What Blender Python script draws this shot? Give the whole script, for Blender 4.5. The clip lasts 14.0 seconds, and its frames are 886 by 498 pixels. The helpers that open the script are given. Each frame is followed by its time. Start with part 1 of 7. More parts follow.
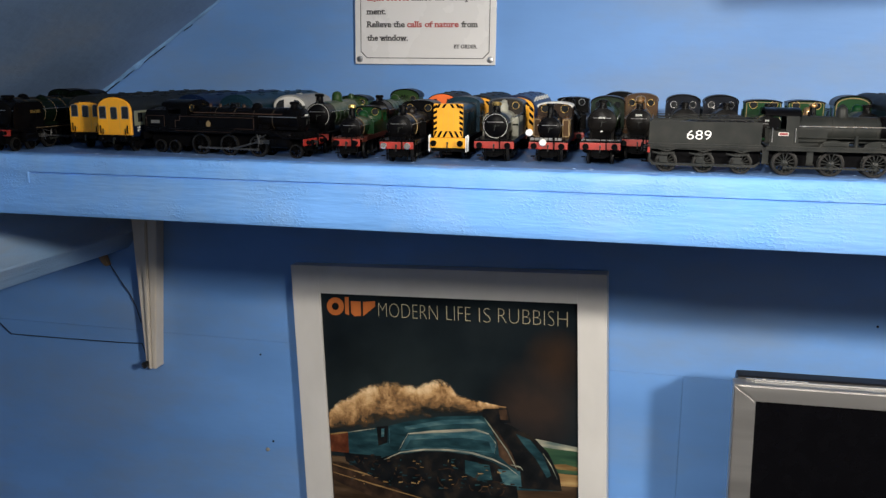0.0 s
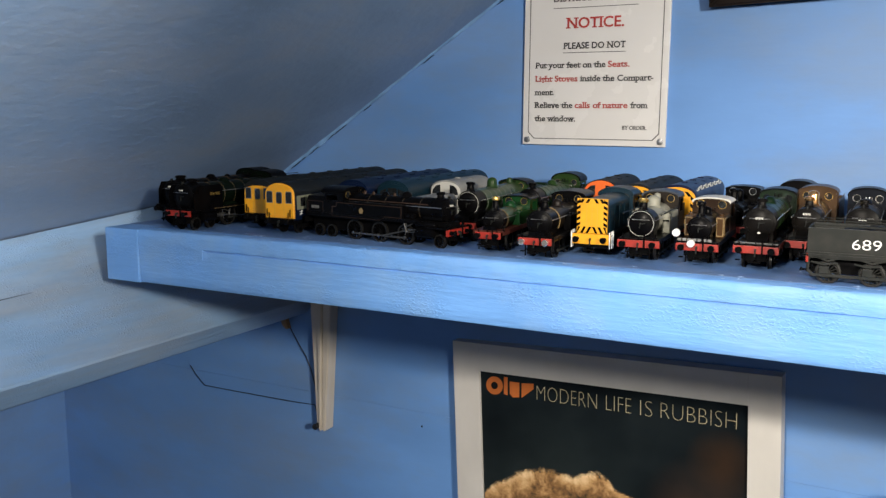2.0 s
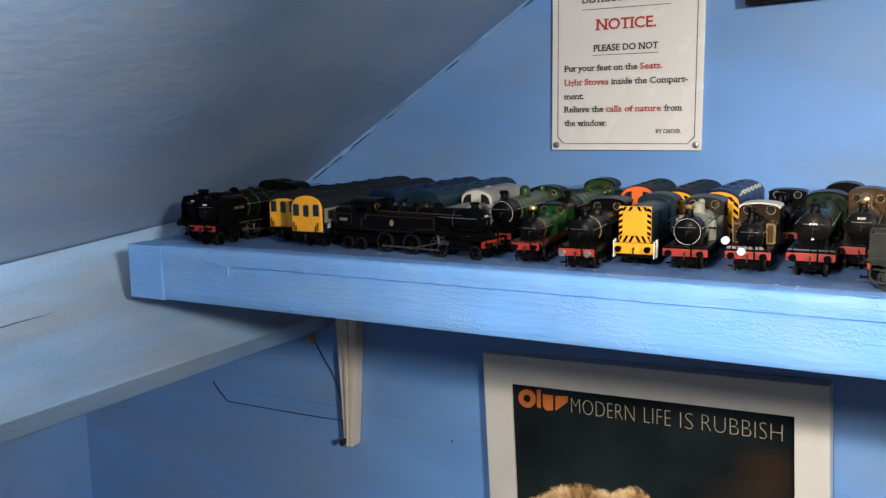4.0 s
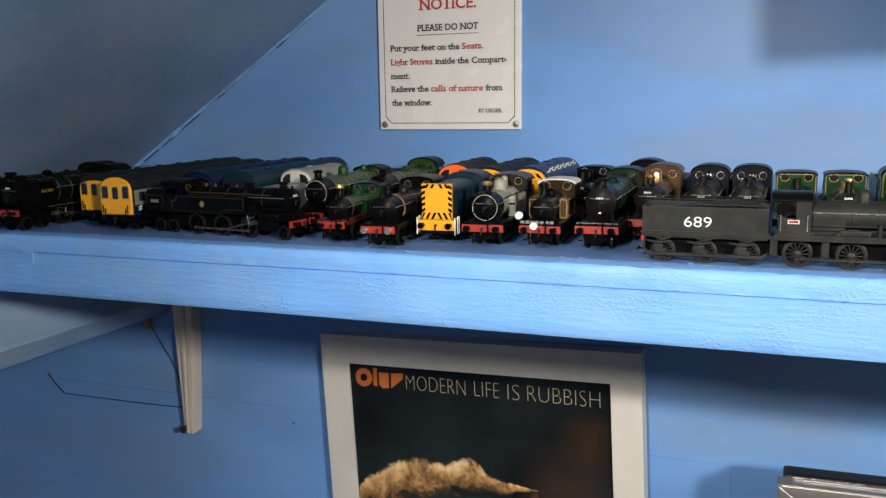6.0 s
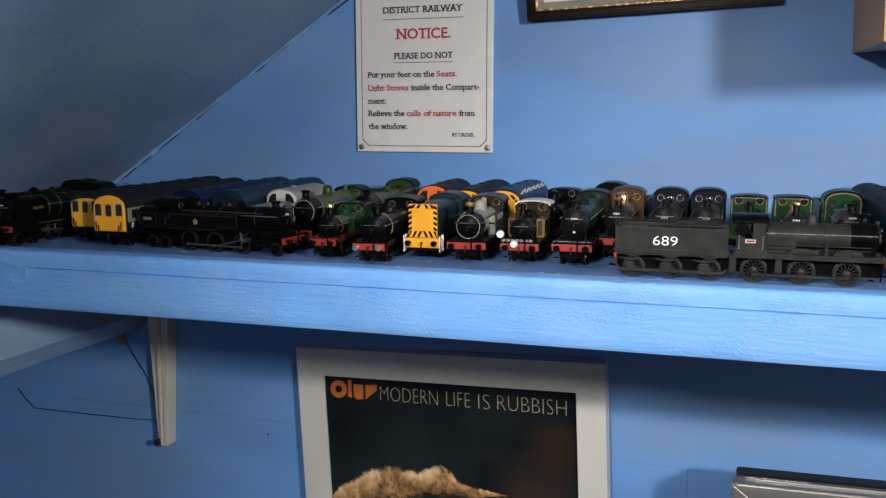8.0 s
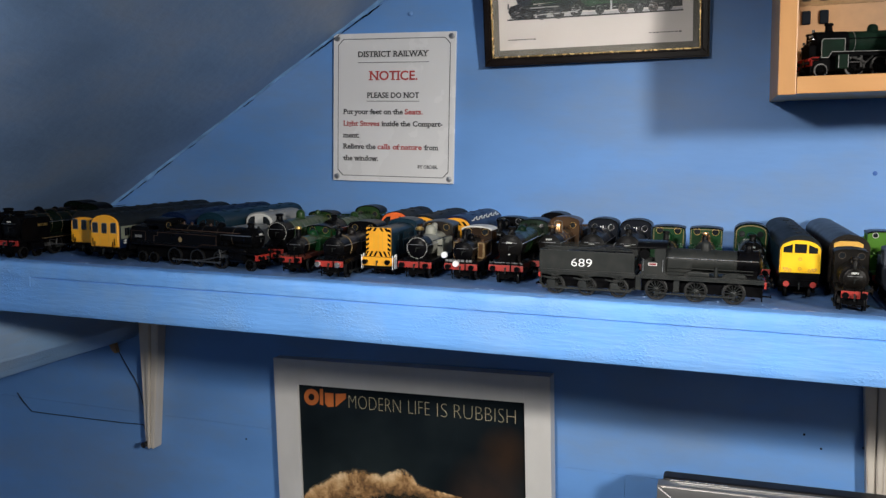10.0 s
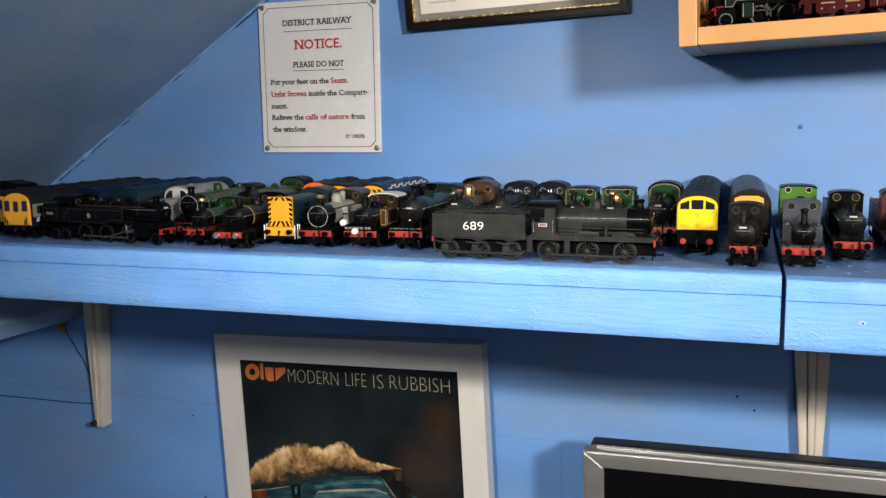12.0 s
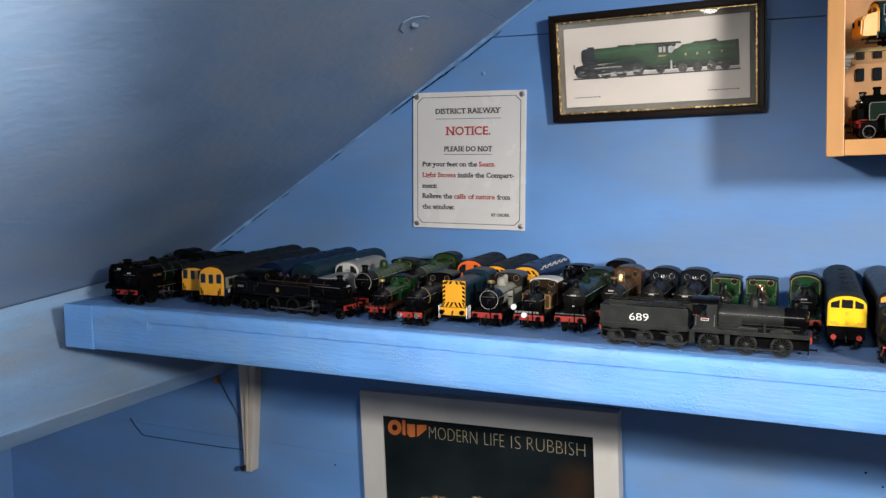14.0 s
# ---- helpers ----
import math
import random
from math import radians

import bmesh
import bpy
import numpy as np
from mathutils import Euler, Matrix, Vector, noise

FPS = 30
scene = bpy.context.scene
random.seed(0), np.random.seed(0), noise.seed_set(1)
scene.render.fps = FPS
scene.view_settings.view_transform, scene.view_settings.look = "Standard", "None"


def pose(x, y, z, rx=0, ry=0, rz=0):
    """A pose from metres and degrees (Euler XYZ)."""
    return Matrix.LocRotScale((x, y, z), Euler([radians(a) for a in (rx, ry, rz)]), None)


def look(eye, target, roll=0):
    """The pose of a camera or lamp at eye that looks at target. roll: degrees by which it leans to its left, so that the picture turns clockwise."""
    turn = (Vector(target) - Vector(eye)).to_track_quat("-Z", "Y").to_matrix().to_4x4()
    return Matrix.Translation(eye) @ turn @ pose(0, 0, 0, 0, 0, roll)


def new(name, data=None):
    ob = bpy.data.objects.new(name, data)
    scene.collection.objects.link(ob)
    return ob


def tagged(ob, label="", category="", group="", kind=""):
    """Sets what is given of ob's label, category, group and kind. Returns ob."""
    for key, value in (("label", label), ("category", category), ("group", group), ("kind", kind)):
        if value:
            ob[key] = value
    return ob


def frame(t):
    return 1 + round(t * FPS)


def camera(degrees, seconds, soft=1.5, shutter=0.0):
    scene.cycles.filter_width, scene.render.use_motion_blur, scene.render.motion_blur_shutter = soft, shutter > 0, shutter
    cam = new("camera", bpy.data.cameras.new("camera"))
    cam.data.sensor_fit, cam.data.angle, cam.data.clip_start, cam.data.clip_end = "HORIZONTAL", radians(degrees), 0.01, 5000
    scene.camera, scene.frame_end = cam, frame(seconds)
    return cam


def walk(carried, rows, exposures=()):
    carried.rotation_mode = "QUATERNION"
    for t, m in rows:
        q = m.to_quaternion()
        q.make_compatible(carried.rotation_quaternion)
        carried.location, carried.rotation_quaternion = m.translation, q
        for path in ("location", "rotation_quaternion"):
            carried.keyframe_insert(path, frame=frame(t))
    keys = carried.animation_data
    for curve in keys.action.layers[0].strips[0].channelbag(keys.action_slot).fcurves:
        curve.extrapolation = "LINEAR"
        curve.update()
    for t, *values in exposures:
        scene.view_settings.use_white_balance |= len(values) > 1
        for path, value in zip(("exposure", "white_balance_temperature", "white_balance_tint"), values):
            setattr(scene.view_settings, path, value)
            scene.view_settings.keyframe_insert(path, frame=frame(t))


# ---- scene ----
cam = camera(54.5, 14.0, 1.4)
PATH = [
    (0, (0.006, 0.02, 1.527), (-0.459, 1.921, 1.117), 0.3),
    (0.2, (-0.001, 0.03, 1.543), (-0.484, 1.932, 1.157), 0.2),
    (0.5, (0.016, 0.048, 1.55), (-0.558, 1.933, 1.211), 0.6),
    (1, (0.048, 0.053, 1.56), (-0.622, 1.907, 1.225), 1.2),
    (1.5, (0.071, 0.057, 1.565), (-0.687, 1.876, 1.225), 0.6),
    (1.7, (0.058, 0.047, 1.569), (-0.743, 1.85, 1.237), 0.0),
    (2, (0.057, 0.062, 1.563), (-0.882, 1.802, 1.257), 0.1),
    (2.2, (0.052, 0.064, 1.564), (-0.928, 1.782, 1.264), 0.5),
    (4.3, (0.028, 0.077, 1.565), (-0.933, 1.805, 1.268), -1.2),
    (4.5, (0.028, 0.077, 1.565), (-0.927, 1.807, 1.257), -1.1),
    (5, (0.049, 0.081, 1.561), (-0.852, 1.837, 1.236), -0.9),
    (5.5, (0.073, 0.089, 1.562), (-0.724, 1.893, 1.227), -0.9),
    (6, (0.089, 0.101, 1.561), (-0.645, 1.93, 1.223), -1.1),
    (6.5, (0.095, 0.106, 1.564), (-0.601, 1.951, 1.231), -1.3),
    (7, (0.097, 0.107, 1.568), (-0.575, 1.963, 1.247), -1.3),
    (7.2, (0.093, 0.102, 1.569), (-0.577, 1.959, 1.254), -1.1),
    (9.3, (0.067, -0.031, 1.566), (-0.457, 1.882, 1.309), 0.6),
    (9.5, (0.086, -0.03, 1.571), (-0.472, 1.875, 1.329), 0.4),
    (10, (0.15, -0.033, 1.573), (-0.474, 1.853, 1.342), 0.8),
    (10.5, (0.207, -0.046, 1.576), (-0.462, 1.824, 1.336), 0.9),
    (11, (0.246, -0.044, 1.573), (-0.452, 1.813, 1.318), 0.5),
    (11.5, (0.266, -0.027, 1.564), (-0.436, 1.823, 1.272), -0.1),
    (12, (0.246, 0.014, 1.562), (-0.418, 1.879, 1.277), -1.0),
    (12.5, (0.208, 0.027, 1.572), (-0.443, 1.899, 1.312), -1.7),
    (12.7, (0.193, 0.004, 1.587), (-0.472, 1.872, 1.324), -1.5),
    (13, (0.188, -0.017, 1.6), (-0.559, 1.82, 1.345), -0.4),
    (13.5, (0.215, -0.078, 1.624), (-0.577, 1.747, 1.412), -0.3),
    (13.8, (0.197, -0.106, 1.634), (-0.586, 1.722, 1.427), -0.4),
    (14, (0.185, -0.099, 1.622), (-0.618, 1.721, 1.418), -0.2),
]
EXPOSURES = [(0.0, -0.15, 6750, 10), (0.5, -0.3, 6950, 10), (1.0, -0.34, 7150, 10), (1.5, -0.12, 7000, 10), (2.0, 0.03, 7050, 10), (4.5, 0.02, 7000, 10), (5.0, 0.0, 7000, 10), (6.0, -0.12, 7000, 10), (7.0, -0.27, 6900, 10), (9.5, -0.46, 6150, 10), (10.0, -0.45, 6400, 10), (11.0, -0.36, 6300, 10), (12.0, -0.12, 6850, 10), (12.5, -0.35, 6200, 10), (13.0, -0.48, 5950, 10), (13.5, -0.25, 6400, 10), (14.0, -0.24, 6550, 10)]
walk(cam, [(t, look(eye, target, roll)) for t, eye, target, roll in PATH], EXPOSURES)
REAR_WINDOW, SLOPE_FILL, LAMP_MIDDLE, LAMP_RIGHT = 6.5, 50.0, 31.0, 100.0

# ---- light ----
world = bpy.data.worlds.new("sky")
scene.world = world
world.use_nodes = True
wn = world.node_tree
sky = wn.nodes.new("ShaderNodeTexSky")
sky.sky_type, sky.sun_disc, sky.sun_elevation, sky.sun_rotation = "NISHITA", False, radians(35), radians(120)
wn.nodes["Background"].inputs[1].default_value = 0.03
wn.links.new(sky.outputs[0], wn.nodes["Background"].inputs[0])


def window_light(eye, target, width, height, watts, colour):
    data = bpy.data.lights.new("window_light", "AREA")
    data.shape, data.size, data.size_y, data.energy, data.color = "RECTANGLE", width, height, watts, colour
    lamp = new("window_light", data)
    lamp.matrix_world = look(eye, target)
    return lamp


window_light((1.1, -2.56, 2.0), (0.6, 0.0, 1.6), 0.9, 0.8, REAR_WINDOW, (1.0, 0.97, 0.92))

# unseen fixtures: two spots on a bar above the viewer, shaded lamp further back
HUNG_LAMP = (1.012, -0.353, 1.864)
# the first spot is a fill added to brighten the sloping ceiling
SPOTS = ((0.09, 0.02, 1.722, SLOPE_FILL, 0.025, (-0.9, 0.33, 1.75), 66), (-0.05, -0.03, 1.742, LAMP_MIDDLE, 0.022, (0.2, 0.9, 1.0), 88), (*HUNG_LAMP, LAMP_RIGHT, 0.075, (-0.1, 0.965, 1.37), 102))
for bx, by, bz, watts, soft_size, aim, spread in SPOTS:
    data = bpy.data.lights.new("spot_light", "SPOT")
    data.shadow_soft_size, data.energy, data.color = soft_size, watts, (1.0, 0.95, 0.88)
    data.spot_size, data.spot_blend = radians(spread), 1.0
    new("spot_light", data).matrix_world = look((bx, by, bz), aim)


# ---- materials ----
def nodes_of(name):
    m = bpy.data.materials.new(name)
    m.use_nodes = True
    return m, m.node_tree, m.node_tree.nodes["Principled BSDF"]


def paint(name, colour, rough=0.45, metal=0.0, vary=0.18, size=60.0, bump=0.0, bump_size=400.0, dirt=None, dirt_amount=0.0, dirt_size=12.0, stretch=(1, 1, 1), coat=0.0, spec=0.5, bump_stretch=None, pimples=0.0):
    """A paint: base colour broken up at two scales, fine relief, patches of dirt."""
    m, t, b = nodes_of(name)
    co = t.nodes.new("ShaderNodeTexCoord")
    mp = t.nodes.new("ShaderNodeMapping")
    mp.inputs["Scale"].default_value = stretch
    t.links.new(co.outputs["Object"], mp.inputs[0])
    n1 = t.nodes.new("ShaderNodeTexNoise")
    n1.inputs["Scale"].default_value, n1.inputs["Detail"].default_value = size, 6
    t.links.new(mp.outputs[0], n1.inputs["Vector"])
    r1 = t.nodes.new("ShaderNodeValToRGB")
    r1.color_ramp.elements[0].position, r1.color_ramp.elements[1].position = 0.3, 0.7
    lo = tuple(max(0, c * (1 - vary)) for c in colour)
    hi = tuple(min(1, c * (1 + vary)) for c in colour)
    r1.color_ramp.elements[0].color, r1.color_ramp.elements[1].color = (*lo, 1), (*hi, 1)
    t.links.new(n1.outputs["Fac"], r1.inputs[0])
    out = r1.outputs[0]
    if dirt:
        n2 = t.nodes.new("ShaderNodeTexNoise")
        n2.inputs["Scale"].default_value, n2.inputs["Detail"].default_value, n2.inputs["Roughness"].default_value = dirt_size, 8, 0.65
        t.links.new(mp.outputs[0], n2.inputs["Vector"])
        r2 = t.nodes.new("ShaderNodeValToRGB")
        r2.color_ramp.elements[0].position, r2.color_ramp.elements[1].position = 0.45, 0.75
        r2.color_ramp.elements[1].color = (dirt_amount,) * 3 + (1,)
        t.links.new(n2.outputs["Fac"], r2.inputs[0])
        mix = t.nodes.new("ShaderNodeMixRGB")
        mix.inputs[2].default_value = (*dirt, 1)
        t.links.new(r2.outputs[0], mix.inputs[0])
        t.links.new(out, mix.inputs[1])
        out = mix.outputs[0]
    t.links.new(out, b.inputs["Base Color"])
    b.inputs["Metallic"].default_value = metal
    b.inputs["Coat Weight"].default_value = coat
    b.inputs["Specular IOR Level"].default_value = spec
    rr = t.nodes.new("ShaderNodeMapRange")
    rr.inputs["To Min"].default_value, rr.inputs["To Max"].default_value = max(0.03, rough - 0.1), min(1, rough + 0.12)
    t.links.new(n1.outputs["Fac"], rr.inputs[0])
    t.links.new(rr.outputs[0], b.inputs["Roughness"])
    if bump:
        n3 = t.nodes.new("ShaderNodeTexNoise")
        n3.inputs["Scale"].default_value, n3.inputs["Detail"].default_value = bump_size, 4
        mb = mp
        if bump_stretch:
            # brush marks run along the work
            mb = t.nodes.new("ShaderNodeMapping")
            mb.inputs["Scale"].default_value = bump_stretch
            t.links.new(co.outputs["Object"], mb.inputs[0])
        t.links.new(mb.outputs[0], n3.inputs["Vector"])
        bp = t.nodes.new("ShaderNodeBump")
        bp.inputs["Strength"].default_value, bp.inputs["Distance"].default_value = bump, 0.002
        height = n3.outputs["Fac"]
        if pimples:
            # clusters of small blisters in thick paint
            vo = t.nodes.new("ShaderNodeTexNoise")
            vo.inputs["Scale"].default_value, vo.inputs["Detail"].default_value = 640, 1
            where = t.nodes.new("ShaderNodeTexNoise")
            where.inputs["Scale"].default_value, where.inputs["Detail"].default_value = 26, 3
            pm = t.nodes.new("ShaderNodeMapping")
            pm.inputs["Scale"].default_value = (0.6, 1, 1)
            t.links.new(co.outputs["Object"], pm.inputs[0])
            t.links.new(pm.outputs[0], vo.inputs["Vector"])
            t.links.new(pm.outputs[0], where.inputs["Vector"])
            r3, r4 = t.nodes.new("ShaderNodeMapRange"), t.nodes.new("ShaderNodeMapRange")
            r3.inputs["From Min"].default_value, r3.inputs["From Max"].default_value = 0.5, 0.75
            r4.inputs["From Min"].default_value, r4.inputs["From Max"].default_value = 0.47, 0.62
            t.links.new(vo.outputs["Fac"], r3.inputs[0])
            t.links.new(where.outputs["Fac"], r4.inputs[0])
            mu, ad = t.nodes.new("ShaderNodeMath"), t.nodes.new("ShaderNodeMath")
            mu.operation, ad.operation = "MULTIPLY", "MULTIPLY_ADD"
            t.links.new(r3.outputs[0], mu.inputs[0])
            t.links.new(r4.outputs[0], mu.inputs[1])
            t.links.new(mu.outputs[0], ad.inputs[0])
            ad.inputs[1].default_value = pimples
            t.links.new(height, ad.inputs[2])
            height = ad.outputs[0]
        t.links.new(height, bp.inputs["Height"])
        t.links.new(bp.outputs[0], b.inputs["Normal"])
    return m


BLUE = (0.13, 0.305, 0.665)
M_WALL = paint("blue_wall_paint", BLUE, 0.5, vary=0.10, size=5, bump=0.15, bump_size=110, bump_stretch=(0.25, 1, 1), dirt=(0.205, 0.28, 0.39), dirt_amount=0.65, dirt_size=4.0, stretch=(1, 1, 2.2))
M_SLOPE = paint("blue_ceiling_paint", (0.2, 0.31, 0.49), 0.5, vary=0.14, size=9, bump=0.35, bump_size=85, dirt=(0.29, 0.28, 0.265), dirt_amount=0.75, dirt_size=4.5, stretch=(1.3, 0.8, 1.3))
M_SHELF = paint("blue_gloss_paint", (0.155, 0.375, 0.8), 0.46, vary=0.09, size=18, spec=0.26, bump=0.42, bump_size=330, bump_stretch=(0.12, 1, 1), pimples=0.8, dirt=(0.26, 0.43, 0.68), dirt_amount=0.5, dirt_size=24, stretch=(0.8, 1, 1))
M_DOT = paint("dark_blue_paint", (0.02, 0.11, 0.42), 0.5)
# base darkened for the shade between the engines, plus greyish dust patches
M_TOP = paint("dusty_shaded_blue_paint", (0.1, 0.21, 0.47), 0.42, vary=0.2, size=25, bump=0.5, bump_size=90, dirt=(0.19, 0.25, 0.33), dirt_amount=0.6, dirt_size=18)
M_LEDGE = paint("worn_pale_blue_paint", (0.22, 0.37, 0.58), 0.5, vary=0.2, size=16, bump=0.6, bump_size=120, dirt=(0.34, 0.36, 0.38), dirt_amount=0.75, dirt_size=13, stretch=(1.4, 0.3, 1.4), bump_stretch=(1, 0.12, 1), pimples=0.5)
M_CAULK = paint("pale_filler", (0.165, 0.33, 0.6), 0.4, vary=0.22, size=60, bump=0.5, bump_size=200)
M_GAP = paint("dark_gap", (0.012, 0.015, 0.021), 0.9, spec=0.05)
M_FLAKE = paint("paint_flake", (0.32, 0.47, 0.74), 0.5, vary=0.2, size=300)
M_ROOM = paint("grey_emulsion", (0.3, 0.29, 0.275), 0.8, vary=0.05, size=3)
M_FLOOR = paint("brown_carpet", (0.08, 0.06, 0.045), 0.95, vary=0.3, size=80, bump=0.5)
M_WHITEWOOD = paint("off_white_gloss", (0.62, 0.57, 0.5), 0.35, vary=0.1, size=20, bump=0.3, bump_size=80, dirt=(0.45, 0.36, 0.26), dirt_amount=0.5, dirt_size=25, stretch=(1, 1, 0.3))
M_BAREWOOD = paint("bare_splintered_wood", (0.34, 0.22, 0.12), 0.75, vary=0.4, size=90, bump=0.6, bump_size=200, stretch=(1, 1, 0.3))
M_STEEL = paint("dull_steel", (0.45, 0.45, 0.46), 0.35, 0.9, size=200)
M_BRIGHT = paint("bright_metal", (0.75, 0.74, 0.72), 0.25, 0.9, size=200)
M_BRASS = paint("brass", (0.75, 0.5, 0.16), 0.28, 0.9, size=300)
M_GOLD = paint("gilt", (0.78, 0.52, 0.22), 0.25, 0.85, size=200)
M_DARKWOOD = paint("dark_stained_wood", (0.011, 0.0065, 0.005), 0.3, vary=0.4, size=40, stretch=(0.2, 1, 1), spec=0.2)
M_PINE = paint("varnished_pine", (0.62, 0.3, 0.095), 0.4, vary=0.12, size=30, bump=0.1, bump_size=120, dirt=(0.5, 0.26, 0.1), dirt_amount=0.4, dirt_size=40, stretch=(0.25, 1, 1))
M_PINE_UP = paint("varnished_pine_upright", (0.62, 0.3, 0.095), 0.4, vary=0.12, size=30, bump=0.1, bump_size=120, dirt=(0.5, 0.26, 0.1), dirt_amount=0.4, dirt_size=40, stretch=(1, 1, 0.2))
# the dark blotches are shadow inside the case, put into the colour
M_PINE_BACK = paint("case_backboard", (0.5, 0.27, 0.125), 0.6, vary=0.2, size=20, dirt=(0.25, 0.15, 0.09), dirt_amount=0.7, dirt_size=14)
M_PAPER = paint("white_paper", (0.42, 0.39, 0.365), 0.55, vary=0.02, size=20)
M_ENAMEL = paint("white_enamel", (0.76, 0.75, 0.745), 0.25, vary=0.025, size=14)
M_GREYMAT = paint("grey_mount", (0.1, 0.097, 0.085), 0.8, vary=0.06)
M_FRAME = paint("silver_white_frame", (0.62, 0.605, 0.58), 0.35, vary=0.05, size=30, stretch=(1, 1, 0.5))
M_BLACKINK = paint("black_ink", (0.02, 0.02, 0.022), 0.5)
M_REDINK = paint("red_ink", (0.45, 0.045, 0.04), 0.5)
M_ALU = paint("brushed_aluminium", (0.62, 0.61, 0.6), 0.32, 0.85, vary=0.08, size=90, stretch=(0.05, 1, 1))
M_SCREEN = paint("black_screen", (0.003, 0.003, 0.004), 0.2, vary=0.1, spec=0.12)
M_BLACKPLASTIC = paint("black_plastic", (0.012, 0.012, 0.014), 0.4, vary=0.2)

# model liveries
M_BLACK = paint("loco_black", (0.002, 0.002, 0.0026), 0.3, vary=0.3, size=120, dirt=(0.006, 0.0052, 0.0045), dirt_amount=0.5, dirt_size=90, spec=0.06)
M_FRAMEBLACK = paint("frame_black", (0.0026, 0.0026, 0.003), 0.65, vary=0.3, size=160, spec=0.03)
M_WEATHER = paint("weathered_black", (0.0165, 0.0185, 0.0175), 0.44, vary=0.22, size=60, dirt=(0.034, 0.031, 0.026), dirt_amount=0.5, dirt_size=60, spec=0.2)
M_SMOKE = paint("smokebox_grey", (0.0036, 0.0034, 0.0034), 0.36, vary=0.35, size=100, dirt=(0.012, 0.0095, 0.0075), dirt_amount=0.6, dirt_size=70, spec=0.08)
M_GREEN = paint("apple_green", (0.016, 0.042, 0.0095), 0.3, vary=0.12, size=90, spec=0.25)
M_MIDGREEN = paint("mid_green", (0.0032, 0.034, 0.0085), 0.3, vary=0.15, size=90, spec=0.22)
M_DARKGREEN = paint("dark_green", (0.0036, 0.014, 0.0055), 0.3, vary=0.2, size=90, spec=0.2)
M_LIME = paint("malachite_green", (0.055, 0.16, 0.012), 0.35, vary=0.1, size=90, spec=0.25)
M_UMBER = paint("golden_brown", (0.05, 0.023, 0.0065), 0.34, vary=0.15, size=90, spec=0.22)
# golden brown darkened to paint in the shade on one cab front
M_UMBER_SHADE = paint("shaded_umber", (0.018, 0.0085, 0.0035), 0.38, vary=0.2, size=90, spec=0.15)
M_RUST = paint("red_brown", (0.075, 0.018, 0.011), 0.4, vary=0.2, size=90, spec=0.25)
M_BROWN = paint("dirty_brown", (0.009, 0.0062, 0.0042), 0.38, vary=0.3, size=60, dirt=(0.022, 0.014, 0.009), dirt_amount=0.6, dirt_size=50, spec=0.2)
M_NIGHTGREEN = paint("near_black_green", (0.002, 0.0048, 0.0024), 0.34, vary=0.3, size=80, spec=0.08)
M_GRIME = paint("grimy_black", (0.005, 0.0042, 0.0034), 0.4, vary=0.35, size=80, dirt=(0.02, 0.014, 0.009), dirt_amount=0.6, dirt_size=70, spec=0.12)
M_GREY = paint("works_grey", (0.27, 0.27, 0.225), 0.4, vary=0.1, size=70, dirt=(0.16, 0.15, 0.12), dirt_amount=0.5, dirt_size=60, spec=0.25)
M_SLATE = paint("slate_blue_grey", (0.048, 0.056, 0.07), 0.42, vary=0.12, size=70, spec=0.2)
M_RAILBLUE = paint("rail_blue", (0.005, 0.02, 0.033), 0.38, vary=0.2, size=60, spec=0.14)
M_NAVY = paint("navy_blue", (0.003, 0.009, 0.032), 0.4, vary=0.2, size=60, spec=0.12)
M_DEEPBLUE = paint("garter_blue", (0.0035, 0.008, 0.037), 0.38, vary=0.15, size=60, spec=0.25)
M_INKBLUE = paint("prussian_blue", (0.0035, 0.0055, 0.0105), 0.36, vary=0.2, size=60, spec=0.1)
M_ROOFGREY = paint("roof_grey", (0.009, 0.012, 0.0145), 0.55, vary=0.25, size=60, dirt=(0.024, 0.024, 0.023), dirt_amount=0.5, dirt_size=50, spec=0.1)
M_OLIVE = paint("pale_olive_grey", (0.2, 0.21, 0.15), 0.45, vary=0.12, size=70, spec=0.25)
M_LIGHTROOF = paint("light_grey_roof", (0.24, 0.245, 0.24), 0.55, vary=0.12, size=60, spec=0.17)
M_CREAM = paint("off_white", (0.55, 0.54, 0.5), 0.45, vary=0.06, size=60)
M_YELLOW = paint("warning_yellow", (0.8, 0.36, 0.014), 0.42, vary=0.06, size=70, dirt=(0.5, 0.22, 0.03), dirt_amount=0.2, dirt_size=120)
M_LEMON = paint("bright_yellow", (0.95, 0.55, 0.004), 0.38, vary=0.03, size=70, dirt=(0.6, 0.36, 0.02), dirt_amount=0.12, dirt_size=120)
M_OLDYELLOW = paint("faded_yellow", (0.62, 0.34, 0.05), 0.5, vary=0.08, size=70)
M_ORANGE = paint("orange", (0.8, 0.14, 0.02), 0.4, vary=0.08, size=70)
M_RED = paint("buffer_beam_red", (0.33, 0.022, 0.014), 0.42, vary=0.12, size=150, dirt=(0.12, 0.02, 0.012), dirt_amount=0.55, dirt_size=160)
M_CRIMSON = paint("crimson", (0.22, 0.015, 0.02), 0.35, vary=0.15, size=90)
M_LAKE = paint("satin_crimson_lake", (0.05, 0.0035, 0.0045), 0.45, vary=0.25, size=90, spec=0.08)
M_CASERED = paint("satin_signal_red", (0.2, 0.012, 0.008), 0.55, vary=0.2, size=90, spec=0.05)
M_LAMPWHITE = paint("white_lamp", (0.85, 0.85, 0.83), 0.35, vary=0.02)
M_LINE = paint("white_lining", (0.6, 0.6, 0.56), 0.5, vary=0.05)
